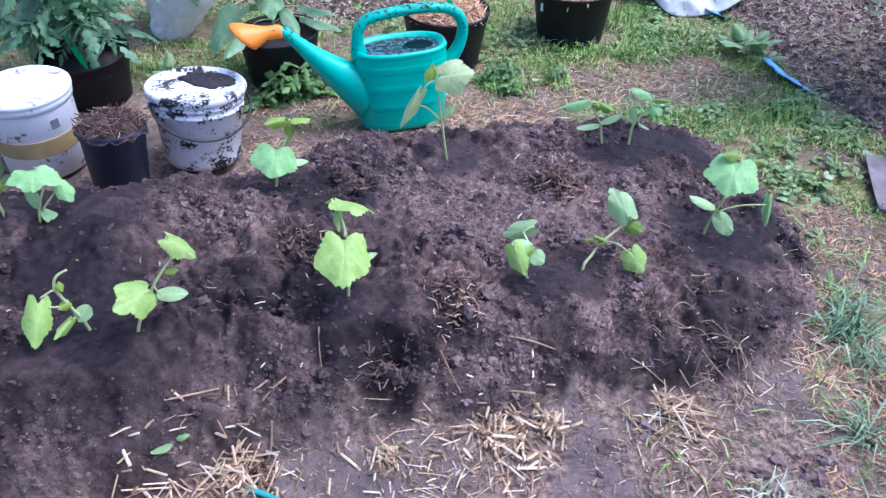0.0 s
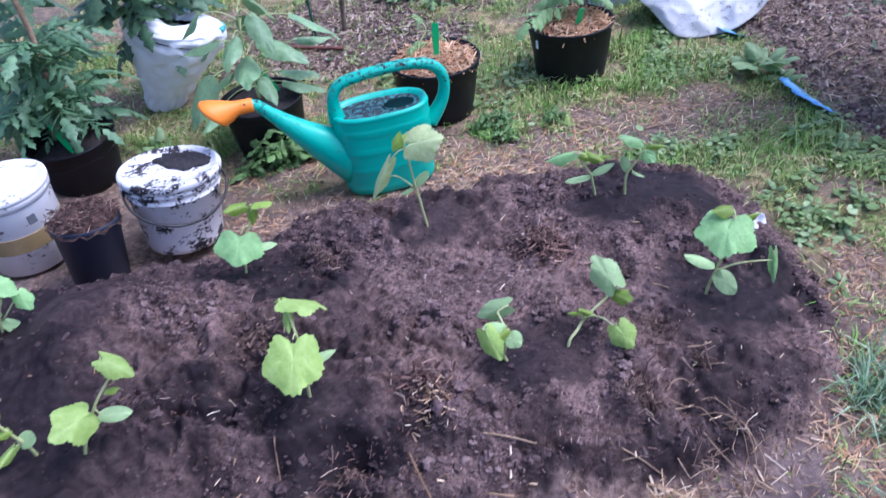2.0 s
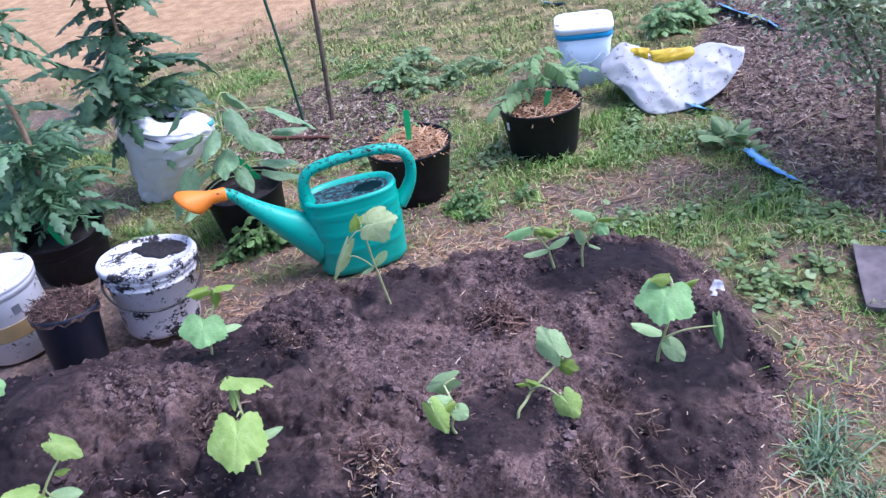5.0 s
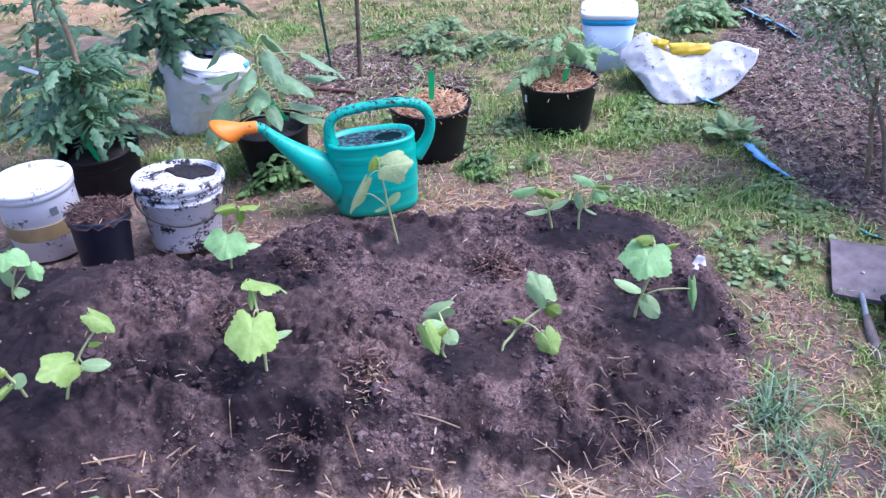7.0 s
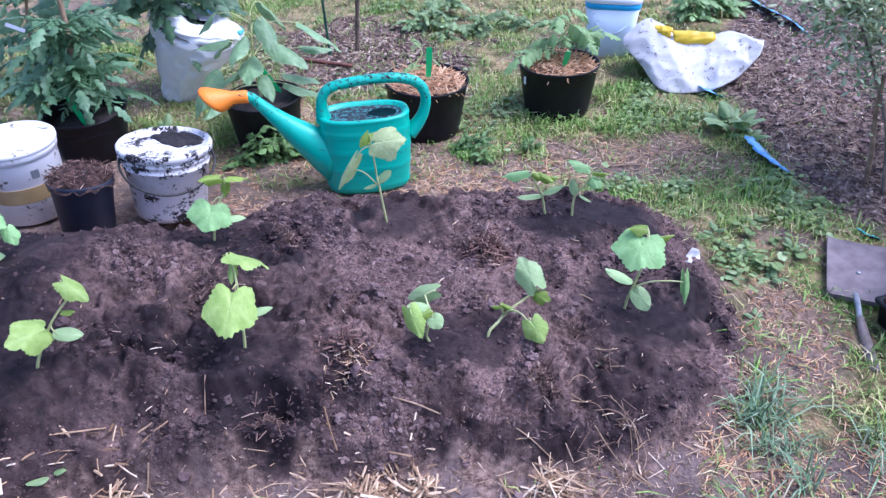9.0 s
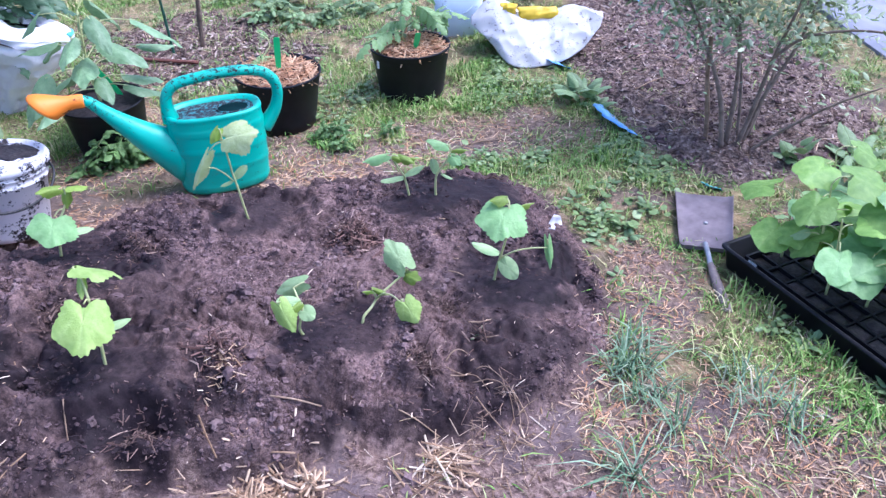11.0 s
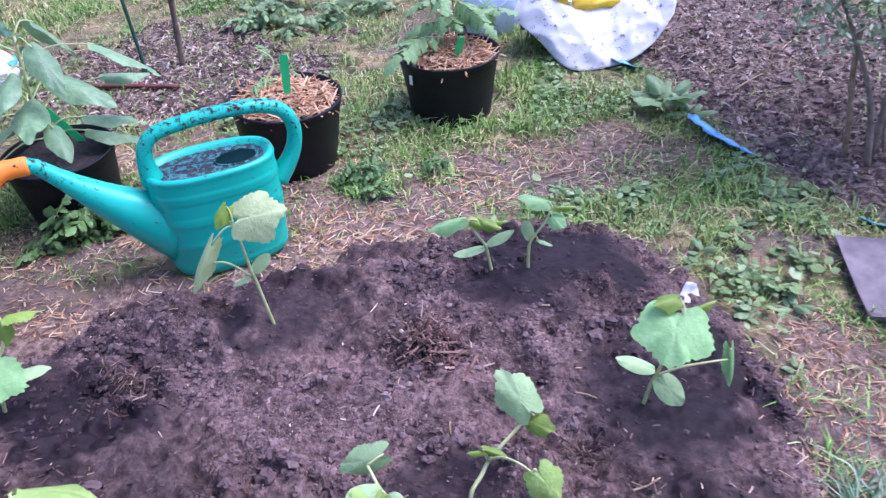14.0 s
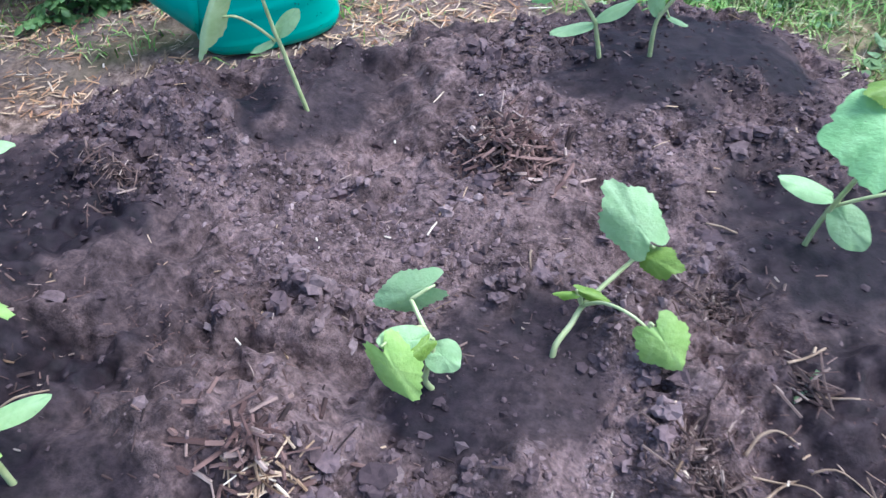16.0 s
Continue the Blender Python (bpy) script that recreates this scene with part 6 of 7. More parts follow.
def clover(n, x0, x1, y0, y1, size, rnd, lush=0.45):
    x, y, z = scatter(n, x0, x1, y0, y1, lambda a, b: zones(a, b)[2] * turf_weight(a, b) * smooth(lush, lush + 0.15, vnoise(a, b, 4, 81)), rnd)
    n = len(x)
    a = rnd.uniform(0, 2 * np.pi, n)
    s = rnd.uniform(*size, n)
    d = np.stack([np.cos(a), np.sin(a), rnd.uniform(-0.4, 0.4, n)], 1) * s[:, None]
    t = np.stack([-np.sin(a), np.cos(a), rnd.uniform(-0.3, 0.3, n)], 1) * (s * rnd.uniform(0.5, 0.9, n))[:, None]
    p = np.stack([x, y, z + rnd.uniform(0.012, 0.035, n)], 1)
    V = np.stack([p - d, p - d * 0.3 + t, p + d * 0.6 + t * 0.8, p + d, p + d * 0.6 - t * 0.8, p - d * 0.3 - t], 1).reshape(-1, 3)
    b = np.arange(n)[:, None] * 6
    F = np.concatenate([b + np.array([0, 1, 4, 5]), b + np.array([1, 2, 3, 4])])
    tagged(new("ground_cover", mesh_np("ground_cover", V, F, M_COVER)), "small round clover and chickweed leaves among the grass", "ground cover", kind="stuff")


clover(16000, 0.45, 2.2, 1.7, 3.8, (0.004, 0.011), rng)
clover(2400, 0.72, 1.2, 1.95, 2.75, (0.006, 0.017), rng, 0.3)
clover(12000, -1.8, 0.6, 2.3, 4.3, (0.006, 0.014), rng)


def crumbs(name, x, y, z, sizes, mat, rnd, label, sub=1, heavy=3.0):
    bm = bmesh.new()
    bmesh.ops.create_icosphere(bm, subdivisions=sub, radius=1.0)
    base = np.array([v.co[:] for v in bm.verts])
    tri = np.array([[v.index for v in f.verts] for f in bm.faces])
    bm.free()
    n, k = len(x), len(base)
    s = sizes[0] + (sizes[1] - sizes[0]) * rnd.uniform(0, 1, n) ** heavy
    jit = 1 + rnd.uniform(-0.55, 0.40, (n, k))
    sq = rnd.uniform(0.6, 1.2, (n, 1, 3)) * np.array([1, 1, 0.75])
    V = base[None] * jit[:, :, None] * sq * s[:, None, None] + np.stack([x, y, z + s * 0.05], 1)[:, None, :]
    F = (tri[None] + (np.arange(n) * k)[:, None, None]).reshape(-1, 3)
    me = mesh_np(name, V.reshape(-1, 3), F, mat, False)
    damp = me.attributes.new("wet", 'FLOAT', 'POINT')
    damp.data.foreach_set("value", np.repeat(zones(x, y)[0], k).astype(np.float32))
    tagged(new(name, me), label, "soil", kind="stuff")


def bed_weight(x, y):
    z, prof, basin = raw_height(x, y)
    return np.clip(prof * (1 - 0.9 * basin) * smooth(0.35, 0.62, vnoise(x, y, 7, 91)) + 0.05 * prof, 0, 1)


x, y, z = scatter(60000, -1.3, 1.0, 0.8, 2.5, bed_weight, rng)
crumbs("fine_soil", x, y, z, (0.0010, 0.0042), M_CLOD, rng, "fine loose crumbs of dark soil on the bed", 1, 1.5)
x, y, z = scatter(42000, -1.3, 1.0, 0.8, 2.5, bed_weight, rng)
crumbs("soil_crumbs", x, y, z, (0.0018, 0.0085), M_CLOD, rng, "small crumbs and clods of dark soil on the bed")
x, y, z = scatter(20000, -1.25, 0.95, 0.85, 2.4, lambda a, b: bed_weight(a, b) * smooth(0.46, 0.62, 0.6 * vnoise(a, b, 6, 13) + 0.4 * vnoise(a, b, 19, 17)) * 1.2, rng)
crumbs("soil_clods", x, y, z - 0.001, (0.003, 0.014), M_CLOD, rng, "rough clods of dark soil on the bed", 2, 2.2)
x, y, z = scatter(42000, -1.3, 1.0, 0.7, 1.75, lambda a, b: 3.0 * raw_height(a, b)[1] * (1 - raw_height(a, b)[1]) * (0.4 + vnoise(a, b, 12, 93)), rng)
crumbs("bank_crumbs", x, y, z, (0.0015, 0.0068), M_CLOD, rng, "crumbs of soil fallen down the side of the bed", 1, 2.5)
x, y, z = scatter(2600, -1.2, 2.0, 0.5, 2.7, lambda a, b: zones(a, b)[1] * 0.7, rng)
crumbs("path_crumbs", x, y, z, (0.0015, 0.009), M_CLOD, rng, "small crumbs of soil on the path")
x, y, z = scatter(420, 0.35, 1.0, 0.95, 1.3, lambda a, b: zones(a, b)[1] * smooth(0.5, 0.7, vnoise(a, b, 9, 88)), rng)
crumbs("path_clods", x, y, z - 0.002, (0.004, 0.022), M_CLOD, rng, "trodden clods of soil on the path", 2, 2.5)
x, y, z = scatter(2600, 0.8, 2.0, 2.4, 5.0, lambda a, b: smooth(0, 0.05, inside(a, b, SIDE_BED)), rng)
crumbs("side_bed_crumbs", x, y, z, (0.003, 0.018), M_CLOD, rng, "clods and crumbs of soil on the side bed")


def strew(name, n, box, weight, lengths, widths, mat, label, tilt_max=0.25, lift=0.003):
    x, y, z = scatter(n, *box, weight, rng)
    me = straw_mesh(name, np.stack([x, y, z + lift], 1), mat, rng, lengths, widths, tilt_max)
    tagged(new(name, me), label, "straw", kind="stuff")


def path_straw(x, y):
    return zones(x, y)[1] * (0.06 + 1.2 * smooth(0.44, 0.72, 0.6 * vnoise(x, y, 4, 95) + 0.4 * vnoise(x, y, 13, 96)))


strew("straw_litter", 30000, (-1.2, 1.6, 0.35, 1.75), lambda a, b: zones(a, b)[1] * (0.15 + smooth(0.42, 0.62, 0.6 * vnoise(a, b, 5, 95) + 0.4 * vnoise(a, b, 13, 96))), (0.004, 0.022), (0.0008, 0.0026), M_CHAFF, "fine straw litter trodden into the path", 0.25)
strew("straw", 10500, (-1.2, 1.6, 0.35, 1.75), path_straw, (0.012, 0.080), (0.0011, 0.0042), M_STRAW, "chopped dry straw strewn over the path", 0.3)
strew("straw", 3800, (-1.0, 1.0, 2.0, 2.95), lambda a, b: zones(a, b)[1] * (0.35 + vnoise(a, b, 8, 97)), (0.010, 0.05), (0.0014, 0.0038), M_STRAW, "chopped dry straw behind the bed")
strew("straw", 6000, (-1.0, 1.0, 2.0, 3.1), lambda a, b: zones(a, b)[1] * (0.25 + 0.9 * smooth(0.4, 0.65, vnoise(a, b, 6, 99))), (0.012, 0.06), (0.0014, 0.004), M_ORANGE_STRAW, "reddish dry straw behind the bed")
strew("straw", 8000, (0.85, 1.8, 1.0, 2.3), lambda a, b: zones(a, b)[1] * 0.8 + 0.03, (0.008, 0.050), (0.0010, 0.003), M_ORANGE_STRAW, "chopped dry straw in the grass")
strew("straw", 1300, (-1.9, 1.3, 2.3, 4.3), lambda a, b: zones(a, b)[2] * 0.8, (0.03, 0.10), (0.0014, 0.003), M_STRAW, "dry stalks in the grass")
strew("chips", 1500, (-1.3, 1.0, 0.85, 2.45), lambda a, b: raw_height(a, b)[1] * (1 - raw_height(a, b)[2]) * 0.35, (0.006, 0.030), (0.0012, 0.003), M_STRAW, "scattered bits of straw on the soil")
strew("chips", 2600, (-1.2, 0.9, 0.75, 1.6), lambda a, b: 2.5 * raw_height(a, b)[1] * (1 - raw_height(a, b)[1]) * smooth(0.4, 0.7, vnoise(a, b, 10, 94)), (0.006, 0.035), (0.0010, 0.003), M_DEBRIS, "dark fibres and bits of stalk on the bed's side", 0.5)
strew("chips", 2600, (0.8, 2.0, 2.4, 5.0), lambda a, b: smooth(0, 0.05, inside(a, b, SIDE_BED)) * 0.7, (0.01, 0.05), (0.002, 0.006), M_DEBRIS, "dead leaves and chips on the side bed", 0.5)
strew("chips", 2600, (-1.3, -0.2, 2.95, 3.9), lambda a, b: zones(a, b)[3] * 0.9, (0.015, 0.07), (0.002, 0.006), M_DEBRIS, "dead stalks and mulch round the stakes", 0.5)

strew("fibres", 16000, (-1.3, 1.0, 0.8, 2.5), lambda a, b: raw_height(a, b)[1] * (1 - 0.92 * raw_height(a, b)[2]) * smooth(0.36, 0.66, 0.6 * vnoise(a, b, 6, 13) + 0.4 * vnoise(a, b, 17, 98)), (0.004, 0.022), (0.0007, 0.0024), M_FIBRE, "fine brown fibres mixed into the loose soil", 0.4, 0.001)
strew("litter", 8000, (0.75, 2.1, 2.4, 5.2), lambda a, b: smooth(-0.02, 0.05, inside(a, b, SIDE_BED)), (0.010, 0.036), (0.003, 0.010), M_LITTER, "brown dead leaves and flakes of mulch on the side bed", 0.5)
strew("litter", 3000, (-1.4, -0.1, 2.95, 3.95), lambda a, b: zones(a, b)[3], (0.012, 0.05), (0.004, 0.013), M_LITTER, "brown dead leaves round the stakes", 0.5)
strew("thatch", 17000, (0.45, 2.3, 1.2, 3.9), lambda a, b: zones(a, b)[2] * 0.75 + 0.3 * zones(a, b)[1], (0.010, 0.05), (0.0007, 0.0020), M_THATCH, "dead grass stalks matted between the green blades", 0.35, 0.004)
strew("thatch", 19000, (-2.2, 0.6, 2.2, 4.2), lambda a, b: zones(a, b)[2] * 0.75 + 0.3 * zones(a, b)[1], (0.010, 0.055), (0.0008, 0.0022), M_THATCH, "dead grass stalks matted between the green blades", 0.35, 0.004)
strew("straw", 1100, (-1.3, -0.1, 3.0, 3.9), lambda a, b: zones(a, b)[3], (0.015, 0.06), (0.0014, 0.004), M_STRAW, "pale dead stalks round the stakes", 0.5)
strew("straw", 700, (0.8, 2.0, 2.4, 5.0), lambda a, b: smooth(0, 0.05, inside(a, b, SIDE_BED)), (0.015, 0.07), (0.0014, 0.004), M_STRAW, "pale stalks scattered on the side bed", 0.4)


def heap(cx, cy, r, n, mat, lengths, widths, label, rise=0.02):
    q, a = r * np.minimum(np.abs(rng.normal(0, 0.55, n)), 1.25), rng.uniform(0, 2 * np.pi, n)
    x, y = cx + q * np.cos(a), cy + q * np.sin(a)
    z = height(x, y) + rise * np.exp(-(q / r * 1.6) ** 2) * rng.uniform(0.1, 1, n)
    me = straw_mesh("debris_heap", np.stack([x, y, z], 1), mat, rng, lengths, widths, 0.6)
    tagged(new("debris_heap", me), label, "debris", "debris heaps", "stuff")


heap(0.262, 1.860, 0.080, 500, M_REDDISH, (0.010, 0.055), (0.0015, 0.0070), "small heap of dark dry roots and leaves", 0.045)
heap(0.255, 1.865, 0.085, 260, M_DEBRIS, (0.010, 0.045), (0.001, 0.0035), "dark roots strewn over the little heap", 0.045)
heap(0.072, 1.352, 0.080, 120, M_REDDISH, (0.012, 0.065), (0.0018, 0.0065), "little heap of brown stalks on the soil", 0.016)
heap(0.085, 1.335, 0.07, 60, M_STRAW, (0.02, 0.05), (0.0015, 0.003), "little heap of pale stalks on the soil")
heap(-0.045, 1.175, 0.05, 90, M_DEBRIS, (0.015, 0.05), (0.0015, 0.004), "tangle of dark roots on the bed slope")
heap(-0.29, 0.930, 0.12, 150, M_STRAW, (0.03, 0.13), (0.0018, 0.0060), "loose heap of long pale straw on the path", 0.028)
heap(0.21, 1.105, 0.13, 120, M_STRAW, (0.025, 0.10), (0.0018, 0.0065), "loose clump of broken straw on the path", 0.022)
heap(0.30, 1.160, 0.07, 60, M_STRAW, (0.025, 0.11), (0.0018, 0.0070), "long split straws lying on the path", 0.022)
heap(0.56, 1.235, 0.10, 70, M_STRAW, (0.025, 0.11), (0.0016, 0.0055), "crossed pale straws on the path", 0.025)
heap(0.00, 1.030, 0.11, 70, M_STRAW, (0.02, 0.08), (0.0016, 0.0055), "short straw scattered on the trodden path", 0.018)
heap(-0.42, 0.84, 0.12, 45, M_STRAW, (0.03, 0.10), (0.0018, 0.006), "scattered long straw at the foot of the bed", 0.02)
heap(-0.25, 0.96, 0.035, 70, M_DEBRIS, (0.01, 0.03), (0.002, 0.005), "small dark tuft of roots")
heap(0.615, 1.545, 0.035, 30, M_DEBRIS, (0.03, 0.07), (0.0015, 0.004), "dry withered leaf and stalks")
heap(0.62, 1.33, 0.09, 34, M_CHAFF, (0.03, 0.09), (0.0009, 0.0020), "loose dry roots at the foot of the bed", 0.02)
heap(-0.30, 1.42, 0.10, 160, M_DEBRIS, (0.012, 0.04), (0.002, 0.005), "dark crumbly debris on the soil", 0.02)

heap(0.50, 1.43, 0.075, 260, M_DEBRIS, (0.008, 0.035), (0.001, 0.003), "dark fibrous roots on the bed slope", 0.02)
heap(0.53, 1.66, 0.07, 190, M_DEBRIS, (0.008, 0.04), (0.001, 0.0035), "reddish dry fibres on the soil", 0.015)
heap(0.68, 1.42, 0.08, 36, M_CHAFF, (0.02, 0.07), (0.0010, 0.0025), "dry stalks at the end of the bed", 0.02)
heap(-0.27, 1.74, 0.08, 140, M_DEBRIS, (0.008, 0.04), (0.001, 0.0035), "dark dry fibres on the soil", 0.015)
heap(-0.50, 1.87, 0.06, 120, M_DEBRIS, (0.008, 0.035), (0.0012, 0.0035), "reddish crumbs and fibres beside the bucket", 0.02)
heap(0.18, 1.62, 0.12, 150, M_DEBRIS, (0.006, 0.03), (0.001, 0.003), "brown fibres among the crumbs", 0.008)


def root(x, y, turn, length, r, label):
    """A pale dry root, arched over the soil."""
    a = radians(turn)
    pts = []
    for k, f in enumerate((-0.5, -0.2, 0.15, 0.5)):
        px, py = x + length * (f * math.cos(a) - 0.9 * (0.25 - f * f) * math.sin(a)), y + length * (f * math.sin(a) + 0.9 * (0.25 - f * f) * math.cos(a))
        pts.append((px, py, at(px, py) + r + (0.010 if k in (1, 2) else 0.0)))
    tagged(new("dry_root", tube("dry_root", pts, (r, r * 0.5), M_WOOD, 6, 5, 0.8, 0.2)), label, "root", "dry roots")


for x, y, turn, length, r in ((0.625, 1.435, 15, 0.13, 0.0018), (0.600, 1.430, -10, 0.10, 0.0016), (0.660, 1.405, -35, 0.12, 0.0016), (0.690, 1.390, -50, 0.10, 0.0018), (0.575, 1.475, 20, 0.06, 0.0022), (0.715, 1.375, -70, 0.09, 0.0015)):
    root(x, y, turn, length, r, "thin pale dry root at the bed's end")


def twig(ax, ay, bx, by, r, label, rise=0.006, mat=M_WOOD):
    mx, my = (ax + bx) / 2 + (by - ay) * 0.05, (ay + by) / 2
    me = tube("twig", [(ax, ay, at(ax, ay) + r), (mx, my, at(mx, my) + r + rise), (bx, by, at(bx, by) + r)], (r, r * 0.7), mat, 6, 4, 0.8, 0.2)
    tagged(new("twig", me), label, "twig", "twigs")


for ax, ay, bx, by, r in ((0.20, 1.285, 0.30, 1.300, 0.0028), (-0.180, 1.185, -0.165, 1.135, 0.0018), (0.305, 1.700, 0.308, 1.665, 0.0018), (0.52, 1.775, 0.56, 1.770, 0.002), (0.59, 1.56, 0.64, 1.60, 0.002), (0.60, 1.54, 0.66, 1.53, 0.002), (-0.24, 0.97, -0.235, 1.02, 0.003), (0.06, 1.225, 0.09, 1.205, 0.0015),
                          (0.44, 1.33, 0.55, 1.31, 0.0022), (0.62, 1.40, 0.70, 1.33, 0.002), (-0.22, 1.36, -0.17, 1.40, 0.0016), (0.5, 2.66, 0.62, 2.70, 0.003), (0.25, 2.70, 0.38, 2.68, 0.003), (1.12, 3.12, 1.25, 3.24, 0.004), (0.42, 1.0, 0.62, 1.04, 0.003)):
    twig(ax, ay, bx, by, r, "thin dry twig lying on the soil")
twig(0.598, 1.528, 0.622, 1.558, 0.003, "pale green shrivelled blade lying on the soil", 0.002, M_COT)
dropped = leaf_mesh("fallen_leaf", 0.042, 0.020, M_PALE_LEAF, 2, 0.2, 0.0, 771, 0.05, rings=4, n=24)
solo("fallen_leaf", dropped, pose(-0.030, 1.045, at(-0.012, 1.05) + 0.008, 4, 6, -70), "small pale yellow-green leaf fallen on the path", "leaf")
hose = tube("garden_hose", [(x, y, at(x, y) + q) for x, y, q in ((-0.262, 0.915, -0.004), (-0.235, 0.908, 0.006), (-0.19, 0.898, 0.008), (-0.14, 0.884, 0.007), (-0.07, 0.850, 0.006), (0.02, 0.79, 0.006))], (0.0055, 0.0055), M_TEAL, 10)
tagged(new("garden_hose", hose), "short end of dull teal hose on the path", "hose")


# ---- seedlings in the bed ----
seedling(-0.152, 1.297, [(0.005, 0.004, 0.057), (0.01, 0.007, 0.111), (0.004, 0.016, 0.158), (-0.013, 0.04, 0.196), (-0.019, 0.048, 0.211)],
         [('leaf', (0.006, 0.0, 0.180), (0.024, -0.086, 0.122), 0.114, 'c'), ('leaf', (-0.037, 0.053, 0.221), (0.042, 0.088, 0.189), 0.081, 'e'), ('leaf', (-0.018, 0.049, 0.204), (-0.011, 0.017, 0.172), 0.021, 'c'), ('cot', (0.005, 0.016, 0.088), (0.054, 0.053, 0.092), 0.022, 'u')],
         [], 'c')
seedling(-0.047, 1.919, [(-0.006, -0.003, 0.046), (-0.014, -0.006, 0.12), (-0.018, -0.007, 0.147), (-0.023, -0.009, 0.208), (-0.028, -0.011, 0.246)],
         [('leaf', (-0.031, -0.013, 0.256), (0.06, -0.008, 0.279), 0.093, 'c'), ('young', (-0.033, -0.003, 0.284), (-0.056, -0.023, 0.248), 0.029, 'c'), ('leaf', (-0.063, -0.026, 0.228), (-0.116, -0.059, 0.13), 0.031, 'c'), ('cot', (-0.017, -0.007, 0.138), (0.017, 0.007, 0.169), 0.026, 'c'), ('cot', (-0.021, -0.008, 0.129), (-0.053, -0.022, 0.119), 0.014, 'u')],
         [[(-0.019, -0.008, 0.129), (-0.036, -0.015, 0.154), (-0.056, -0.023, 0.174), (-0.073, -0.03, 0.179)]], 'p')
seedling(0.375, 2.101, [(-0.011, -0.002, 0.053), (-0.015, -0.002, 0.071), (-0.036, -0.005, 0.107), (-0.05, -0.008, 0.133)],
         [('cot', (-0.017, -0.002, 0.064), (-0.078, -0.022, 0.061), 0.025, 'u'), ('cot', (-0.012, -0.002, 0.072), (0.042, 0.006, 0.102), 0.025, 'u'), ('leaf', (-0.054, -0.008, 0.142), (-0.129, -0.019, 0.126), 0.036, 'u'), ('young', (-0.047, -0.007, 0.137), (-0.01, -0.012, 0.125), 0.023, 'c'), ('young', (-0.019, -0.003, 0.126), (0.028, 0.004, 0.13), 0.013, 'u'), ('young', (-0.032, -0.005, 0.135), (0.015, -0.018, 0.125), 0.026, 'c')],
         [], 'b')
seedling(0.449, 2.109, [(0.001, 0.0, 0.061), (0.013, 0.001, 0.09), (0.03, 0.003, 0.116), (0.042, 0.005, 0.146)],
         [('leaf', (0.042, 0.005, 0.165), (-0.018, -0.002, 0.188), 0.04, 'u'), ('leaf', (0.04, 0.004, 0.135), (0.072, -0.012, 0.12), 0.036, 'c'), ('young', (0.046, 0.005, 0.153), (0.091, 0.01, 0.157), 0.013, 'u'), ('cot', (0.005, 0.001, 0.076), (-0.009, -0.001, 0.125), 0.026, 'c'), ('cot', (0.016, 0.002, 0.076), (0.049, 0.005, 0.06), 0.012, 'u')],
         [], 'b')
seedling(0.637, 1.758, [(0.006, 0.0, 0.039), (0.015, 0.0, 0.079), (0.025, -0.005, 0.128), (0.033, -0.02, 0.178), (0.031, -0.04, 0.238)],
         [('leaf', (0.024, -0.022, 0.252), (0.006, -0.098, 0.205), 0.124, 'c'), ('young', (0.028, -0.015, 0.262), (-0.012, -0.030, 0.264), 0.034, 'u'), ('young', (0.042, -0.019, 0.235), (0.085, 0.001, 0.245), 0.014, 'u'), ('cot', (0.011, 0.0, 0.089), (-0.054, -0.001, 0.117), 0.03, 'u'), ('cot', (0.018, 0.0, 0.075), (0.057, -0.029, 0.036), 0.046, 'c'), ('leaf', (0.126, 0.002, 0.144), (0.14, -0.008, 0.054), 0.022, 'c')],
         [[(0.015, 0.0, 0.076), (0.052, -0.009, 0.106), (0.09, -0.009, 0.117), (0.129, 0.002, 0.114)]], 'b')
seedling(0.342, 1.540, [(0.004, 0.01, 0.02), (0.018, 0.03, 0.032), (0.028, 0.046, 0.044), (0.045, 0.061, 0.059), (0.062, 0.076, 0.07), (0.081, 0.092, 0.083), (0.093, 0.102, 0.096)],
         [('cool', (0.100, 0.086, 0.104), (0.046, 0.122, 0.160), 0.066, 'c'), ('young', (0.087, 0.092, 0.086), (0.126, 0.072, 0.095), 0.037, 'c'), ('young', (0.024, 0.045, 0.07), (-0.003, 0.045, 0.068), 0.011, 'u'), ('young', (0.019, 0.045, 0.077), (0.057, 0.041, 0.066), 0.014, 'c'), ('leaf', (0.098, 0.004, 0.086), (0.134, -0.018, 0.040), 0.060, 'c')],
         [[(0.028, 0.046, 0.048), (0.049, 0.031, 0.076), (0.074, 0.011, 0.089), (0.097, 0.002, 0.076)]], 'c')
seedling(0.226, 1.482, [(-0.012, -0.004, 0.02), (-0.008, -0.002, 0.046), (-0.0, -0.0, 0.084), (-0.012, 0.017, 0.091), (-0.028, 0.039, 0.105)],
         [('cool', (-0.001, 0.054, 0.115), (-0.073, 0.045, 0.086), 0.045, 'c'), ('leaf', (-0.044, -0.029, 0.123), (-0.008, -0.049, 0.055), 0.047, 'c'), ('cot', (-0.002, -0.001, 0.096), (-0.046, -0.024, 0.118), 0.03, 'c'), ('young', (0.001, 0.0, 0.099), (-0.021, -0.027, 0.095), 0.025, 'c'), ('cot', (-0.001, -0.0, 0.084), (0.024, -0.008, 0.057), 0.039, 'c')],
         [], 'c')
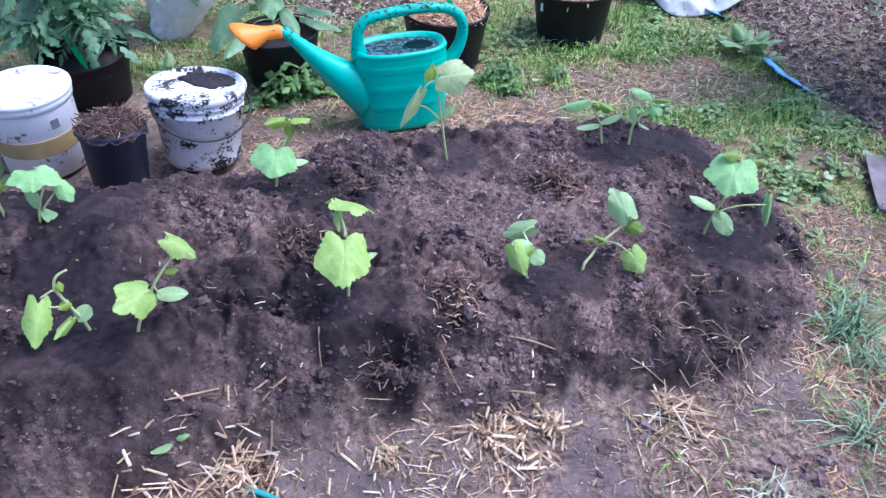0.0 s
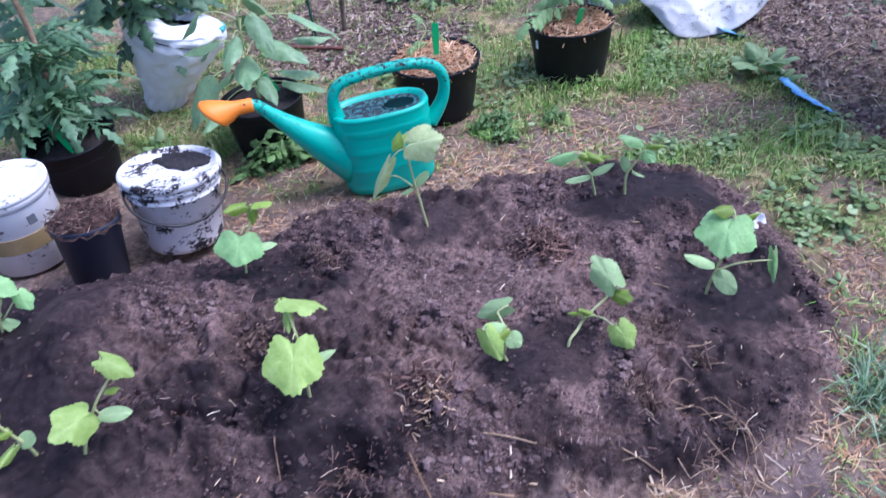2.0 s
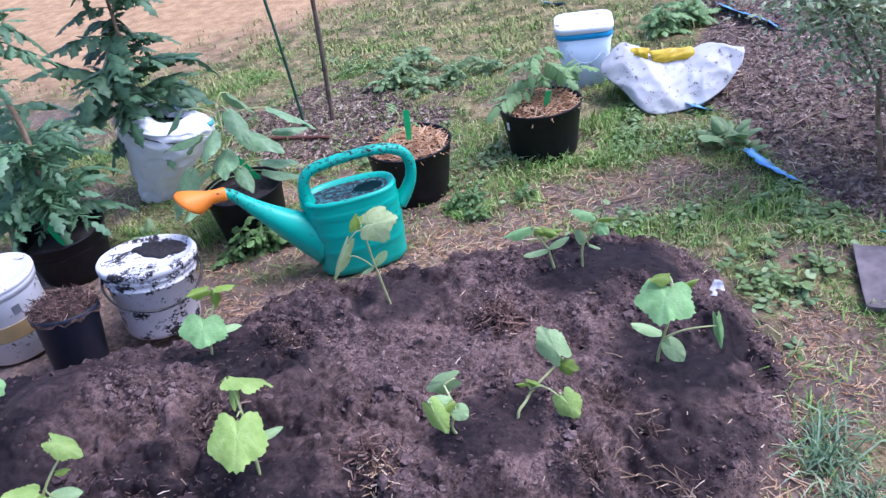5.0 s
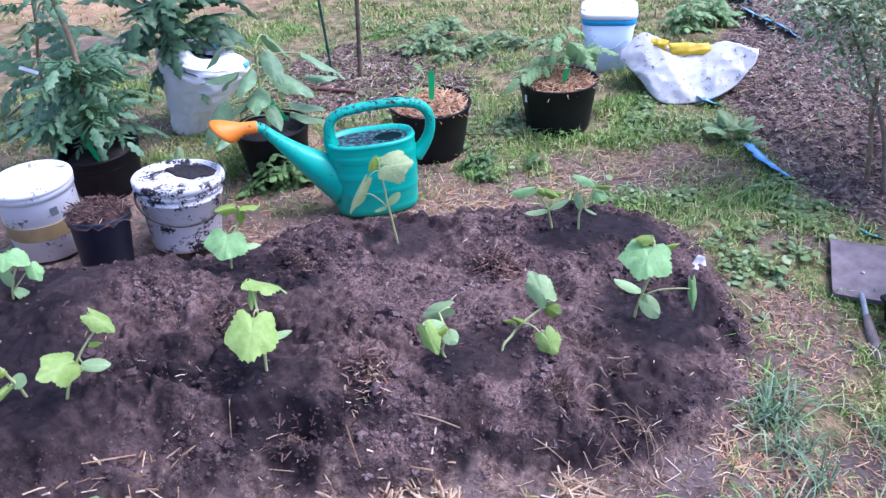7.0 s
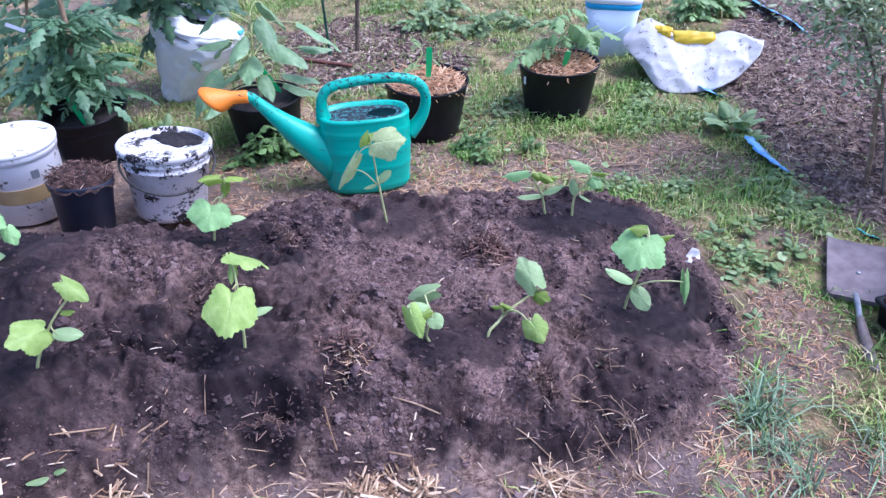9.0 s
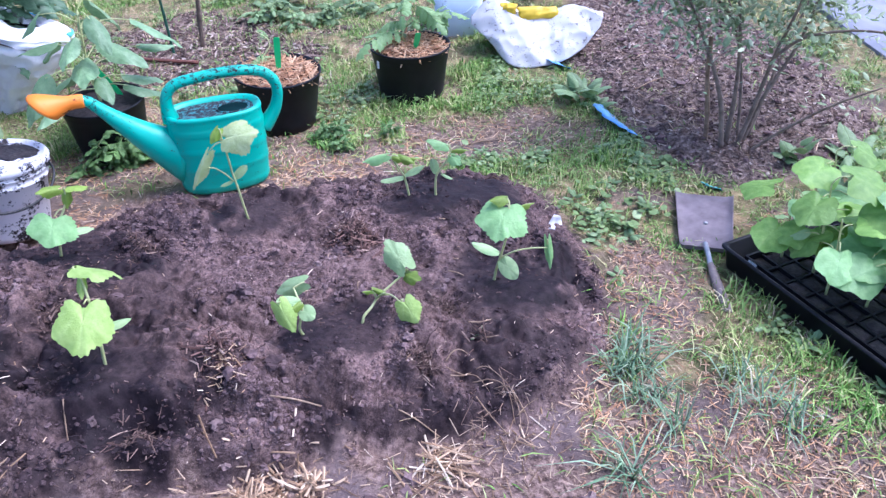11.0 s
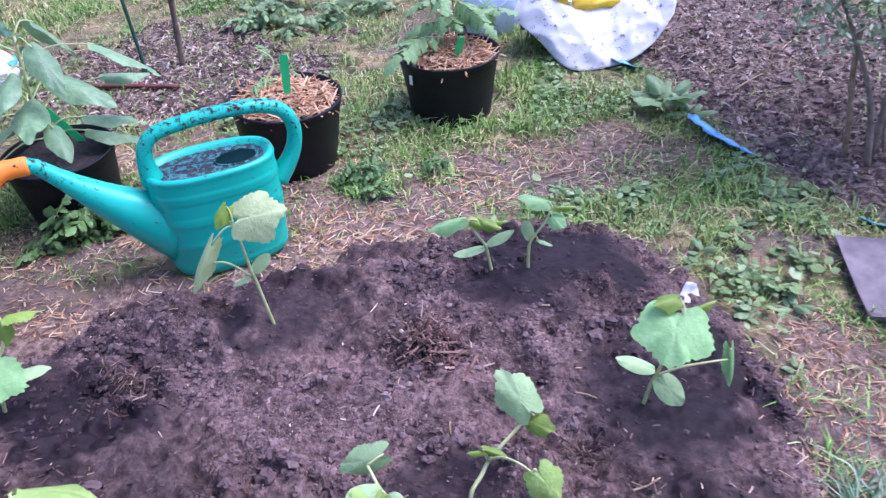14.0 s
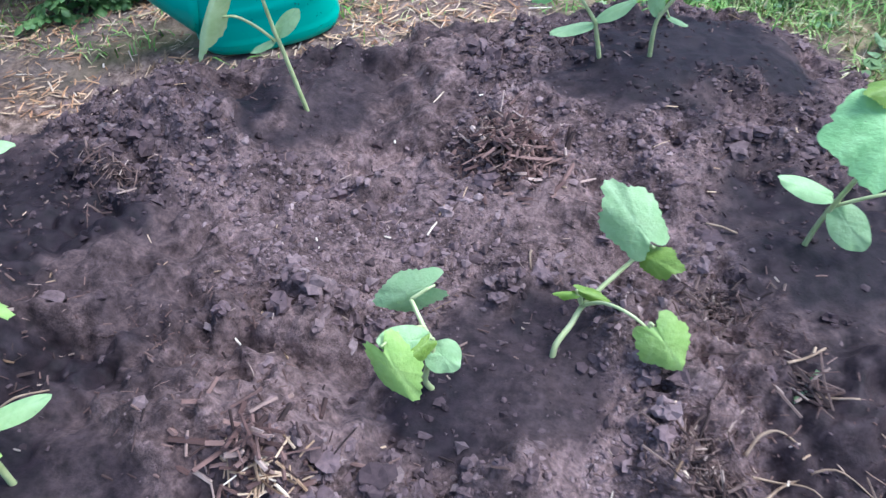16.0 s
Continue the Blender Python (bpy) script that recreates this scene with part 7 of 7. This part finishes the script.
seedling(-0.447, 1.660, [(0.009, 0.007, 0.052), (0.019, 0.015, 0.102), (0.035, 0.027, 0.132), (0.045, 0.035, 0.164), (0.048, 0.036, 0.188)],
         [('leaf', (0.016, 0.012, 0.124), (0.019, -0.049, 0.077), 0.118, 'c'), ('cot', (0.019, 0.015, 0.07), (0.074, 0.056, 0.059), 0.027, 'u'), ('young', (0.043, 0.033, 0.189), (0.007, -0.007, 0.199), 0.03, 'c'), ('young', (0.05, 0.038, 0.189), (0.093, 0.071, 0.181), 0.041, 'e'), ('young', (0.049, 0.038, 0.183), (0.046, 0.022, 0.137), 0.025, 'c')],
         [], 'b')
seedling(-0.525, 1.088, [(0.011, 0.009, 0.029), (0.029, 0.024, 0.072), (0.046, 0.038, 0.107), (0.063, 0.052, 0.134), (0.082, 0.068, 0.159)],
         [('leaf', (0.043, 0.035, 0.102), (0.024, -0.045, 0.122), 0.080, 'c'), ('cot', (0.052, 0.03, 0.089), (0.099, 0.057, 0.077), 0.03, 'c'), ('leaf', (0.072, 0.073, 0.204), (0.124, 0.077, 0.164), 0.048, 'u'), ('young', (0.066, 0.055, 0.132), (0.085, 0.071, 0.126), 0.016, 'u')],
         [], 'c')
seedling(-0.615, 1.077, [(-0.004, -0.004, 0.038), (-0.012, -0.011, 0.074), (-0.018, -0.017, 0.108), (-0.022, -0.02, 0.132), (-0.018, -0.017, 0.151), (-0.011, -0.01, 0.16), (0.001, 0.001, 0.164)],
         [('leaf', (-0.043, -0.041, 0.126), (-0.036, -0.102, 0.059), 0.052, 'c'), ('young', (-0.017, -0.016, 0.143), (-0.007, -0.02, 0.128), 0.017, 'c'), ('young', (-0.01, -0.01, 0.092), (-0.019, -0.032, 0.091), 0.02, 'c'), ('cot', (-0.012, -0.011, 0.044), (0.018, 0.003, 0.069), 0.032, 'c'), ('leaf', (-0.014, -0.013, 0.051), (-0.024, -0.063, 0.044), 0.02, 'c')],
         [[(-0.021, -0.019, 0.13), (-0.03, -0.028, 0.128), (-0.043, -0.04, 0.122)], [(-0.019, -0.018, 0.082), (-0.031, -0.043, 0.104)]], 'c')
seedling(-0.911, 1.370, [(0.006, 0.006, 0.03), (0.014, 0.013, 0.058), (0.026, 0.025, 0.091), (0.028, 0.027, 0.126)],
         [('leaf', (0.017, 0.031, 0.14), (0.045, -0.026, 0.126), 0.113, 'u'), ('cot', (0.008, 0.008, 0.041), (0.004, 0.004, 0.107), 0.028, 'c'), ('cot', (0.01, 0.01, 0.03), (0.05, 0.02, -0.013), 0.031, 'c'), ('leaf', (0.05, 0.048, 0.091), (0.079, 0.035, 0.052), 0.042, 'c')],
         [[(0.012, 0.011, 0.033), (0.034, 0.033, 0.062), (0.05, 0.048, 0.081)], [(0.03, 0.028, 0.12), (0.041, 0.04, 0.106), (0.052, 0.05, 0.088)]], 'b')
seedling(-0.967, 1.342, [(-0.001, -0.001, 0.039), (0.001, 0.001, 0.069), (0.002, 0.002, 0.1)],
         [('leaf', (0.0, 0.0, 0.094), (-0.002, -0.045, 0.156), 0.075, 'c'), ('young', (0.0, 0.0, 0.065), (0.012, 0.012, 0.094), 0.027, 'c'), ('cot', (-0.001, -0.001, 0.055), (-0.01, -0.039, 0.066), 0.03, 'c')],
         [], 'c')
